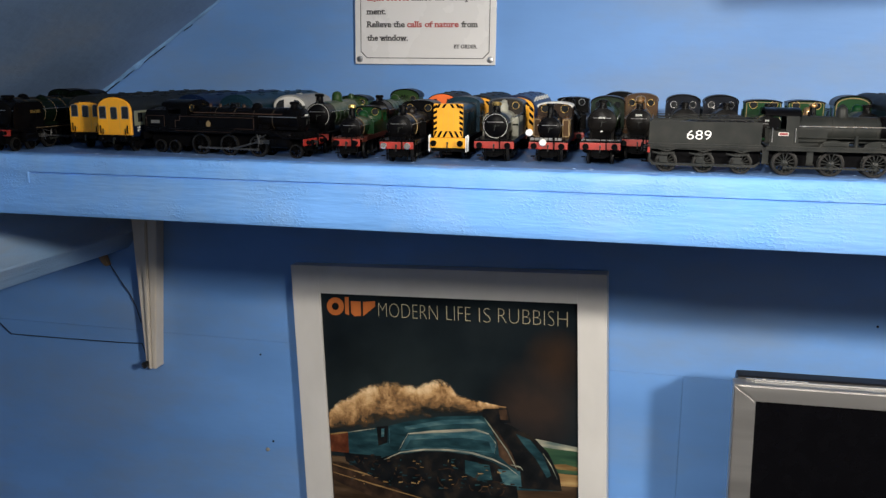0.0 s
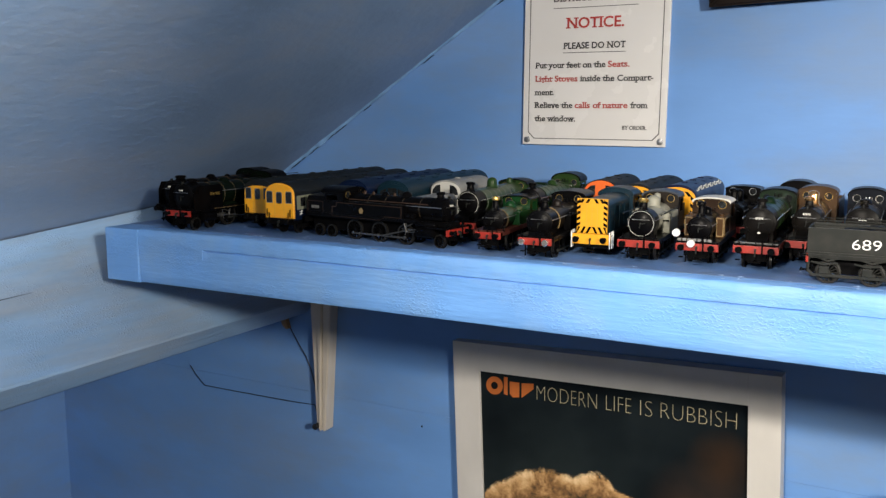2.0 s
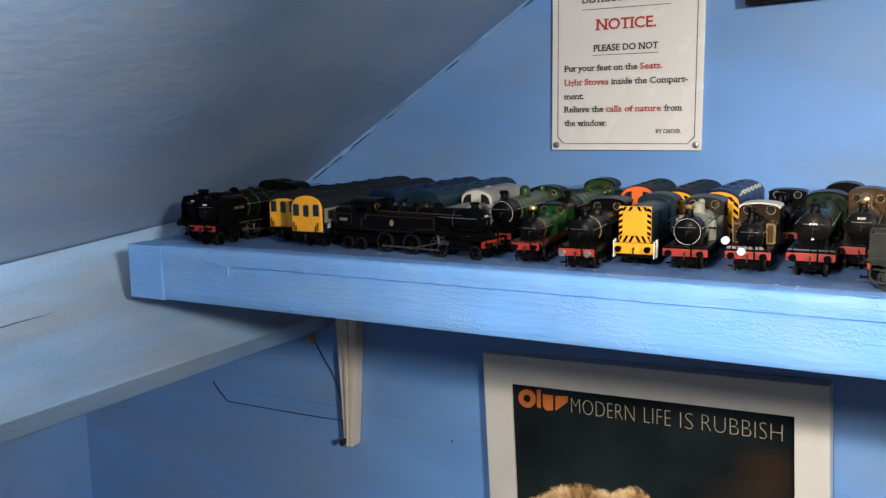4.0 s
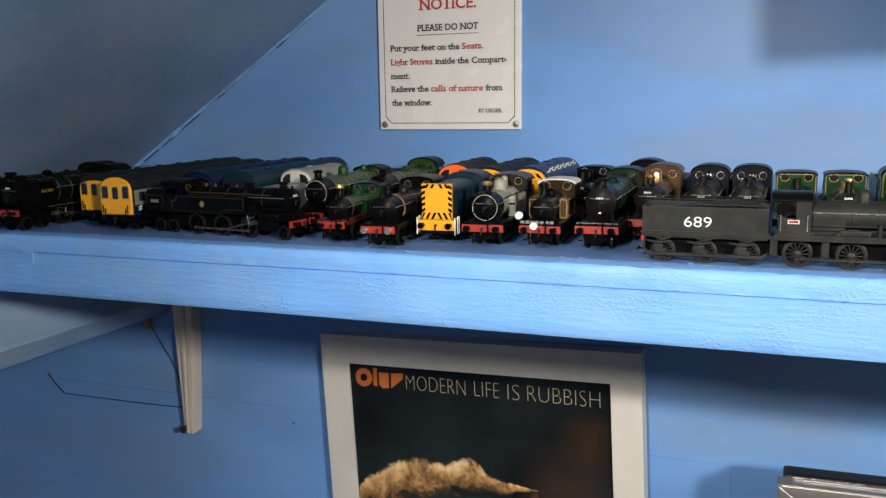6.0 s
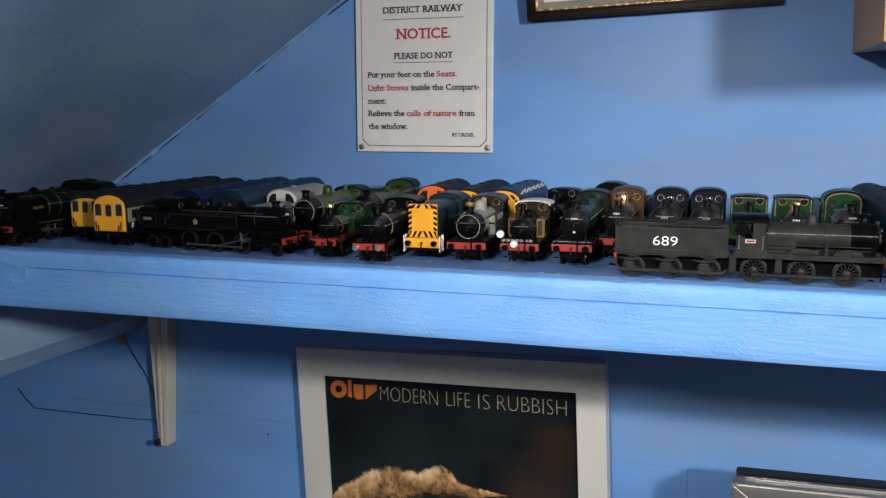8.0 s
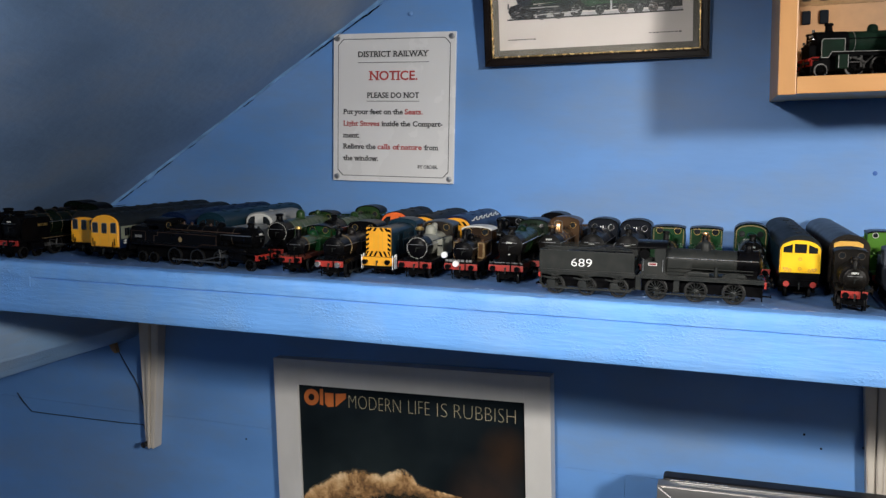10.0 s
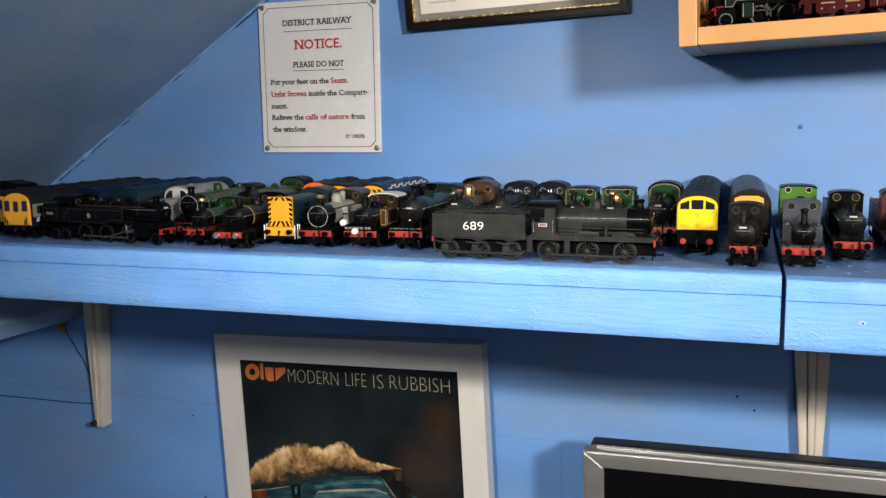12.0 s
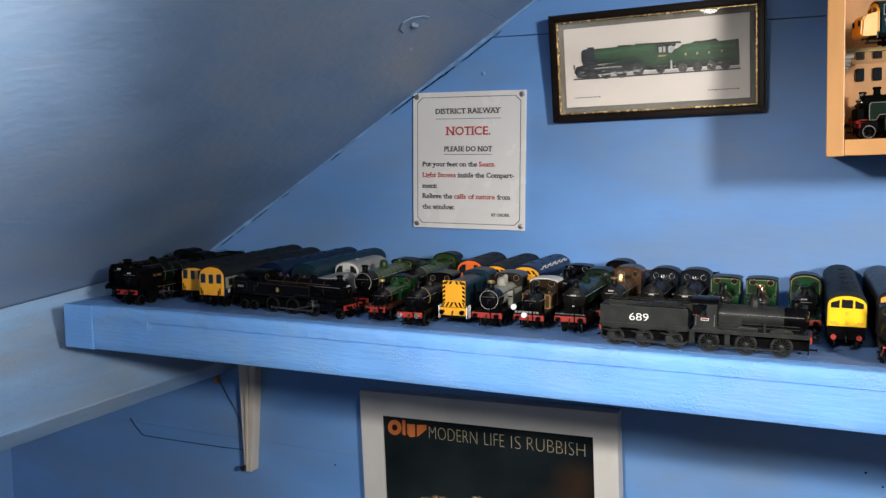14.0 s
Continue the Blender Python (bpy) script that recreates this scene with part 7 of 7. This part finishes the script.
# the side-on weathered goods engine
goods = steam("tender_engine", "weathered grey-black model goods engine side-on with white tender numerals", (0.1815, 0.6905), L=98, yaw=90, half=16, fz=21.5, br=9.6, bz=32.5, sb=17, sbr=10.2, cab_at=(77, 96), spring=42.5, rise=4.8,
              wheels=((24, 8.6), (53, 8.6), (84, 8.6)), body=M_WEATHER, boiler=M_WEATHER, front=M_BLACK, bands=3, chimney=(14, 49.5, 3.1), domes=((47, 3.9, 49.5),), tender=80, wheelmat=M_WEATHER, handles=M_BRIGHT, rim=None, valance=M_WEATHER, spokes=14, side_window=False, tender_wheel=7.4)
words("689", 0.0098, M_LAMPWHITE, goods, pose(-0.01555, 0.1445, 0.0275, 0, 0, -90), -0.00008, 0.0172, "tender_number")
P("number_bar", box(fresh(), -15.85, -15.5, 83.6, 90.4, 28.6, 31.0, 0.1), M_LINE, goods, "pale number plate")
P("injector", box(fresh(), -14.5, -10.5, 43, 60, 21.5, 25.0, 0.8), M_WEATHER, goods)
P("sandbox", box(fresh(), -14.8, -11, 16, 22, 21.5, 24.5, 0.8), M_WEATHER, goods)
# a black disc stands in for the shade inside the round cab opening
bm = lathe(fresh(), [(-15.75, 0.3), (-15.7, 4.2), (-15.4, 4.2)], (0, 93.5, 37.5), "x", 22)
P("cab_cutout_disc", bm, M_FRAMEBLACK, goods, "black disc drawn as the shaded round cab opening")
P("number_bar", box(fresh(), -15.95, -15.84, 84.2, 89.8, 29.1, 30.6), M_CRIMSON, goods)
P("brake_pump", cyl(fresh(), (-11.5, 38, 21.5), (-11.5, 38, 29), 1.5, 1.3, 10), M_WEATHER, goods)

# splashers, pipes, hand rails and coal of the goods engine
for wy in (24, 53, 84):
    for side in (-1, 1):
        a, b = sorted((side * 13.9, side * 11.0))
        P("splasher", prism(fresh(), [(wy + 9.4 * math.cos(math.pi * i / 12), 21.4 + 4.4 * math.sin(math.pi * i / 12)) for i in range(13)], a, b, "x"), M_WEATHER, goods, "", True)
P("works_plate", cyl(fresh(), (-14.1, 53, 23.2), (-13.9, 53, 23.2), 1.2, None, 14), M_BRASS, goods, "tiny brass works plate")
for z in (27.2, 24.6):
    P("boiler_pipe", cyl(fresh(), (-10.6, 10, z), (-10.9, 76, z), 0.45, None, 8), M_WEATHER, goods)
for yy in (79, 94.5):
    P("grab_rail", cyl(fresh(), (-16.2, yy, 24), (-16.2, yy, 34), 0.28, None, 8), M_STEEL, goods)
for yy in (68, 98):
    bm = box(fresh(), -16.4, -13.8, yy - 2.6, yy + 2.6, 8.2, 8.8)
    box(bm, -14.2, -13.8, yy - 2.2, yy + 2.2, 8.8, 20)
    P("cab_step", bm, M_WEATHER, goods)
coal_heap(goods, -10, 10, 106, 140, 36.2, 5.5, 21)
for side in (-1, 1):
    for z in (39.6, 41.2):
        P("coal_rail", cyl(fresh(), (side * 14.6, 104, z), (side * 14.6, 176, z), 0.3, None, 6), M_WEATHER, goods)
for yy in (117, 143, 169):
    bm = box(fresh(), -15.9, -14.6, yy - 3.0, yy + 3.0, 7.2, 12.2, 0.4)
    P("axlebox", bm, M_WEATHER, goods)
    P("leaf_spring", prism(fresh(), [(yy - 8, 14.4), (yy, 12.6), (yy + 8, 14.4), (yy + 8, 15.3), (yy, 14.2), (yy - 8, 15.3)], -15.8, -14.8, "x"), M_WEATHER, goods)

# right-hand end of the first shelf
diesel("yellow_end_diesel", "grey-blue model diesel with bright yellow end and three windows", (0.2085, 0.726), 1, L=218, half=16.2, body=M_RAILBLUE, roof=M_ROOFGREY, face=M_LEMON, low=21, spring=41, rise=12.5, panes="three", lower=M_BLACK, face_top=0.72, skirt=11)
steam("saddle_tank_engine", "small grimy black-brown model saddle tank engine", (0.2435, 0.672), L=70, yaw=-2, half=12.8, body=M_GRIME, boiler=M_GRIME, front=M_GRIME, br=8.2, bz=26, sb=9, cab_at=(38, 58), spring=42, rise=3.5,
      tank=(10, 44, 0), saddle=True, chimney=(9, 43, 2.4), domes=((28, 3.0, 40),), bands=0, wheels=((20, 6.5), (46, 6.5)), beam_half=9.2, rim=M_FADEDLINE, rail=False, roof=M_GRIME, spec=2.6)
diesel("brown_roof_diesel", "dark brown model diesel with faded yellow panel behind the saddle tank", (0.2485, 0.752), 1, L=200, body=M_BROWN, roof=M_BROWN, face=M_BROWN, brow=M_OLDYELLOW, panes="none", half=16, spring=40, rise=13.5, face_top=0.8, vents=False)

# second shelf
Z2 = SHELF_Z - 0.002
steam("tank_engine", "slate grey model tank engine with brass rimmed lookouts", (0.2855, 0.6865), L=92, yaw=-1, half=14.2, body=M_SLATE, boiler=M_SLATE, front=M_BLACK, br=8, bz=27, sb=10, cab_at=(52, 72), tank=(26, 52, 31), bands=0, spring=45, rise=2.6,
      chimney=(8, 46, 2.3), domes=((34, 3.6, 40),), rim=M_BRASS, roof=M_SLATE, spec=2.7, plate=False, base=Z2)
steam("tank_engine", "model tank engine with bright malachite green cab in the second rank", (0.2885, 0.792), L=96, body=M_LIME, boiler=M_BLACK, front=M_BLACK, br=8.6, bz=27, sb=12, cab_at=(48, 70), tank=(26, 48, 33), spring=50, rise=2.2, rim=M_LINE,
      chimney=(9, 46, 2.5), domes=((36, 3.8, 41),), bands=0, roof=M_BLACK, spec=2.4, base=Z2)
steam("tender_engine", "plain black model engine with pale number plate", (0.3225, 0.7285), L=100, yaw=-1, half=13.4, body=M_BLACK, front=M_SMOKE, br=9.2, bz=31, sb=14, cab_at=(74, 92), spring=47, rise=3.2, tender=66, rim=M_BRASS,
      chimney=(10, 46.5, 2.7), domes=((42, 4, 45),), bands=2, base=Z2)
steam("tender_engine", "red-brown model engine at the far end of the row", (0.3640, 0.722), L=104, yaw=-1, body=M_RUST, boiler=M_RUST, front=M_BLACK, br=9.6, bz=29, cab_at=(76, 96), spring=48, rise=5, tender=66, rim=M_BRASS, bands=3, bandmat=M_CREAMLINE,
      buffers=M_BRIGHT, lamps=((-13.5, 22.5, 1.3),), base=Z2)


# ---- pine display case ----
# the case hangs slightly out of level, and what stands in it tilts with it
CASE_X, CASE_BASE = 0.1865, 1.6243
CASE_TILT = pose(CASE_X, 0.79, CASE_BASE, 1.2, -1.65, 0) @ Matrix.Translation((-CASE_X, -0.79, -CASE_BASE))


def in_case(ob):
    ob.matrix_world = CASE_TILT @ ob.matrix_basis
    return ob


def display_case():
    x0, x1, y0, y1, z0, z1 = CASE_X, 0.86, 0.790, WALL - 0.001, CASE_BASE, 1.93
    ob = thing("display_case", "varnished pine wall display case with glass shelves of model engines", "display case", m=CASE_TILT)
    t = 0.0152
    part("side", box(fresh(), x0, x0 + t, y0, y1, z0, z1, 0.001), M_PINE_UP, ob)
    part("side", box(fresh(), x1 - t, x1, y0, y1, z0, z1, 0.001), M_PINE_UP, ob)
    part("bottom", box(fresh(), x0 + t + 0.0003, x1 - t - 0.0003, y0 + 0.0006, y1, z0 + 0.0006, z0 + 0.0155, 0.0008), M_PINE, ob)
    part("top", box(fresh(), x0 + t + 0.0003, x1 - t - 0.0003, y0 + 0.0006, y1, z1 - 0.018, z1, 0.0008), M_PINE, ob)
    part("backboard", box(fresh(), x0 + t, x1 - t, y1 - 0.012, y1 - 0.006, z0 + 0.0158, z1 - 0.0181), M_PINE_BACK, ob, "plain wooden backboard")
    for hx in (0.2195, 0.2365):
        part("slot_cover", box(fresh(), hx - 0.0043, hx + 0.0043, y1 - 0.0155, y1 - 0.0122, 1.7015, 1.7155, 0.0015), M_GAP, ob, "small black plate on the backboard")
    for z in (1.7200, 1.82):
        g = part("glass_shelf", box(fresh(), x0 + t + 0.001, x1 - t - 0.001, y0 + 0.02, y1 - 0.013, z, z + 0.004, 0.0005), M_GLASS, ob, "clear greenish glass shelf")
        g.visible_shadow = False
        for yy in (y0 + 0.04, y1 - 0.04):
            bm = box(fresh(), x0 + t, x0 + t + 0.008, yy - 0.004, yy + 0.004, z - 0.0035, z - 0.0002, 0.0008)
            cyl(bm, (x0 + t, yy, z - 0.005), (x0 + t + 0.006, yy, z - 0.005), 0.0022, None, 10)
            part("shelf_clip", bm, M_LIGHTROOF, ob, "white plastic shelf clip")
    return ob


display_case()
CASE_Z = CASE_BASE + 0.0157
CASE_ROW = "model engines in the case"
express = in_case(steam("tender_engine", "dark green lined model express in the display case", (0.2105, 0.832), L=128, yaw=-74, half=15.2, fz=22, br=9.8, bz=31.5, sb=29, sbr=10, nose=7, cab_at=(102, 124), body=M_CASEGREEN, boiler=M_CASEGREEN, front=M_SATINBLACK, bands=2, bandmat=M_GREYLINE, spring=42, rise=5,
      wheels=((11, 6.2), (41, 9.2), (64, 9.2), (88, 9.2)), chimney=(21, 49, 3.2), domes=((60, 4.6, 47.5),), tender=70, rim=None, handles=M_SATINBLACK, rods=M_SATINBLACK, beam=M_CASERED, base=CASE_Z, group=CASE_ROW, valance=M_SATINBLACK, drop=(19, 17)))
P("front_casing", box(fresh(), -9.5, 9.5, 0.5, 8, 17, 29, 2.2), M_SATINBLACK, express, "", True)
P("front_platform", prism(fresh(), [(-1.5, 14.5), (8.5, 15.5), (8.5, 18.2), (3, 18.4), (-1.5, 16.6)], -13.6, 13.6, "x"), M_CASERED, express, "red front platform")
# lined smoke deflectors that follow the step of the plate, outside cylinders and rods
for side in (-1, 1):
    xo, xi = side * 15.6, side * 14.9
    lo_x, hi_x = min(xo, xi), max(xo, xi)
    P("smoke_deflector", prism(fresh(), [(9, 17), (15.5, 17), (18.5, 22), (30, 22), (30, 34), (11, 34), (9, 32)], lo_x, hi_x, "x"), M_CASEGREEN, express, "dark green smoke deflector with pale lining")
    line = [(9, 17.3), (15.4, 17.3), (18.4, 22.3), (126, 22.3)]
    edge = [(9.3, 17.3), (9.3, 31.9), (11, 33.7), (29.7, 33.7), (29.7, 22.3)]
    for path in (line, edge):
        bm = fresh()
        for (ya, za), (yb, zb) in zip(path, path[1:]):
            cyl(bm, (side * 15.75, ya, za), (side * 15.75, yb, zb), 0.34, None, 6)
        P("lining", bm, M_GREYLINE, express, "pale grey lining")
    P("cylinder_block", box(fresh(), side * 15 - 2.4, side * 15 + 2.4, 23, 33, 7, 20, 1.2), M_CASEGREEN, express)
    for yy in (23.6, 32):
        P("cylinder_line", box(fresh(), side * 17.5 - 0.15, side * 17.5 + 0.15, yy, yy + 0.5, 8, 19), M_GREYLINE, express)
    bm = box(fresh(), side * 14.6 - 0.5, side * 14.6 + 0.5, 34, 50, 12.4, 13.6)
    box(bm, side * 14.6 - 0.5, side * 14.6 + 0.5, 44, 45.6, 8, 19)
    cyl(bm, (side * 14.6, 45, 9), (side * 14.6, 55, 18), 0.6, None, 6)
    cyl(bm, (side * 14.6, 36, 17), (side * 14.6, 47, 14), 0.6, None, 6)
    P("valve_gear", bm, M_GREASE, express)
    P("step", box(fresh(), side * 15 - 1.2, side * 15 + 1.2, 66, 75, 13.6, 14.6), M_GREYLINE, express)
bm = fresh()
for yy in (74, 78):
    cyl(bm, (10.4, yy, 24), (8.2, yy, 38), 0.5, None, 6)
P("feed_pipe", bm, M_GREASE, express)

crimson = in_case(steam("tender_engine", "crimson and green model engine in the display case", (0.2815, 0.8135), L=128, yaw=-90, half=15.2, fz=15.5, br=10.5, bz=30.5, sb=26, sbr=11, nose=9, cab_at=(102, 124), body=M_LAKE, boiler=M_CASEGREEN, front=M_SATINBLACK, cabmat=M_CASEGREEN, bands=3, bandmat=M_CREAMLINE, spring=42, rise=5,
      wheels=((22, 6), (40, 6), (66, 9), (92, 9)), chimney=(25, 51, 3.4), cap=M_BRIGHT, domes=((62, 4.4, 47),), tender=70, rim=None, handles=M_SATINBLACK, rods=M_SATINBLACK, base=CASE_Z, group=CASE_ROW, valance=M_LAKE, wheelmat=M_LAKE, beam=M_LAKE))
# bogie sideframes with rivets and springs, cylinders, front steps
for side in (-1, 1):
    bm = prism(fresh(), [(13, 5), (17, 3), (27, 3), (30, 5.5), (33, 5.5), (36, 3), (45, 3), (49, 5), (49, 11), (46, 13), (16, 13), (13, 11)], side * 14.8 - 0.6, side * 14.8 + 0.6, "x")
    P("bogie_frame", bm, M_LAKE, crimson, "crimson bogie sideframe")
    for yy in (22, 40):
        P("axlebox", box(fresh(), side * 15.6 - 0.6, side * 15.6 + 0.6, yy - 2, yy + 2, 4.5, 8.5, 0.5), M_LAKE, crimson)
        P("spring", box(fresh(), side * 15.7 - 0.5, side * 15.7 + 0.5, yy - 5.2, yy + 5.2, 10.8, 12.2, 0.4), M_CREAMLINE, crimson, "pale leaf spring")
        P("rivet", cyl(fresh(), (side * 15.4, yy + 4.6, 7.4), (side * 16.2, yy + 4.6, 7.4), 0.9, None, 8), M_GREYLINE, crimson)
        P("rivet", cyl(fresh(), (side * 15.4, yy - 4.6, 7.4), (side * 16.2, yy - 4.6, 7.4), 0.9, None, 8), M_GREYLINE, crimson)
    P("cylinder_block", box(fresh(), side * 14.6 - 2.4, side * 14.6 + 2.4, 52, 64, 5, 20, 1.4), M_LAKE, crimson)
    P("cylinder_line", box(fresh(), side * 17.1 - 0.15, side * 17.1 + 0.15, 57.6, 58.2, 6, 19), M_CREAMLINE, crimson)
    P("front_step", box(fresh(), side * 13.6 - 0.6, side * 13.6 + 0.6, 4, 10, 4, 22, 0.4), M_LAKE, crimson)
    P("lamp_iron", box(fresh(), side * 9 - 0.5, side * 9 + 0.5, 9, 10, 15, 24), M_LAKE, crimson)
blue = in_case(diesel("blue_diesel", "rail-blue model diesel with yellow nose on the glass shelf", (0.2250, 0.836), -74, L=205, half=15.6, low=14, spring=34, rise=11, body=M_CASEBLUE, roof=M_CASEBLUE, face=M_YELLOW, panes="two", side_panes=0, side_band=None, base=1.7242, group=CASE_ROW, beam=M_BLACK))
# bonnet ahead of the cab, cab side windows and pale marks
bm = prism(fresh(), [(-14, 12), (0.5, 12), (0.5, 34), (-10, 31.5), (-13, 28)], -14, 14, "x")
bmesh.ops.bevel(bm, geom=[e for e in bm.edges if all(v.co.y < -9 for v in e.verts)], offset=1.6, segments=3, affect="EDGES")
P("bonnet", bm, M_YELLOW, blue, "yellow nose with two dark grilles", True)
for side in (-1, 1):
    P("nose_grille", box(fresh(), side * 8 - 2, side * 8 + 2, -14.3, -13.6, 22, 27), M_SATINBLACK, blue)
    P("cab_window", box(fresh(), side * 16.7 - 0.2, side * 16.7 + 0.2, 6, 15, 31, 39), M_SATINBLACK, blue)
    for z0_ in (30.2, 39.0):
        P("window_surround", box(fresh(), side * 16.75 - 0.2, side * 16.75 + 0.2, 5, 16, z0_, z0_ + 0.8), M_GREYLINE, blue)
    for y0_ in (5, 15.2):
        P("window_surround", box(fresh(), side * 16.75 - 0.2, side * 16.75 + 0.2, y0_, y0_ + 0.8, 31.1, 38.9), M_GREYLINE, blue)
    for y0_, y1_, z0_, z1_ in ((6, 14, 24, 27), (7, 13, 20, 22.5), (19.5, 20.3, 18, 40), (29, 29.8, 18, 40), (22, 30, 15.5, 18.5)):
        P("white_mark", box(fresh(), side * 16.8 - 0.15, side * 16.8 + 0.15, y0_, y1_, z0_, z1_), M_GREYLINE, blue)
    for yy in (38, 52, 66, 80):
        P("side_grille", box(fresh(), side * 16.8 - 0.2, side * 16.8 + 0.2, yy, yy + 7, 22, 36, 0.1), M_SATINBLACK, blue)
in_case(steam("tank_engine", "black model tank engine at the back of the case", (0.2105, 0.925), L=100, yaw=-90, half=14, body=M_SATINBLACK, base=CASE_Z, tank=(34, 70, 34), bands=2, rim=None, group=CASE_ROW))


# ---- added lamp fixtures, out of view ----
# unseen bar added to carry the slope fill and the wall spot
def bulb_bar():
    ob = thing("added_lamp_bar", "added unseen white bar of two small spots under the attic slope", "lamp", m=pose(0, 0, 0))
    part("bar", box(fresh(), -0.13, 0.2, -0.115, -0.10, 1.797, 1.812, 0.003), M_LIGHTROOF, ob)
    for bx, by, bz, _, soft_size, _, _ in SPOTS[:2]:
        bm = cyl(fresh(), (bx, by - soft_size - 0.004, bz + 0.004), (bx, -0.108, 1.804), 0.012, 0.012, 16)
        part("lamp_holder", bm, M_LIGHTROOF, ob, "white bulb holder")
    for x in (-0.1, 0.17):
        part("hanger", cyl(fresh(), (x, -0.108, 1.811), (x, -0.108, min(2.62, slope_z(x))), 0.003, None, 8), M_LIGHTROOF, ob)
    return ob


# unseen fixture added for the light that throws shadows to the left
def hung_lamp():
    x, y, z = HUNG_LAMP
    ob = thing("added_hanging_lamp", "added unseen white shaded lamp on a cord from the attic ceiling", "lamp", m=pose(x, y, z))
    part("cord", cyl(fresh(), (0, 0, 0.19), (0, 0, 2.62 - z), 0.003, None, 8), M_LIGHTROOF, ob)
    part("lamp_holder", cyl(fresh(), (0, 0, 0.11), (0, 0, 0.19), 0.018, None, 16), M_LIGHTROOF, ob)
    part("shade", lathe(fresh(), [(0.13, 0.02), (0.10, 0.12), (0.098, 0.12), (0.126, 0.018)], (0, 0, 0), "z", 32), M_LIGHTROOF, ob, "shallow white shade", True)
    return ob


bulb_bar()
hung_lamp()


# ---- flakes and scuffs on the shelf ----
def flakes():
    rnd = random.Random(12)
    bm = fresh()
    for k in range(80):
        x, y = rnd.uniform(-0.58, 0.40), rnd.choice((rnd.uniform(0.656, 0.69), rnd.uniform(0.658, 0.72)))
        r = rnd.uniform(0.0005, 0.0013) if rnd.random() < 0.9 else rnd.uniform(0.0016, 0.0028)
        z = SHELF_Z + (0.0004 if x < 0.2705 else -0.0016)
        if 0.2685 < x < 0.2765:
            continue
        n = rnd.randint(5, 8)
        ring_v = [bm.verts.new((x + r * rnd.uniform(0.6, 1.6) * math.cos(2 * math.pi * i / n) * 1.5, y + r * rnd.uniform(0.5, 1.1) * math.sin(2 * math.pi * i / n), z + rnd.uniform(0, 0.0003))) for i in range(n)]
        top = bm.verts.new((x, y, z + 0.0005))
        for i in range(n):
            bm.faces.new((ring_v[i], ring_v[(i + 1) % n], top))
    return tagged(part("paint_flakes", bm, M_FLAKE), "pale flakes of old paint scattered on the shelf", "flakes", kind="stuff")


flakes()
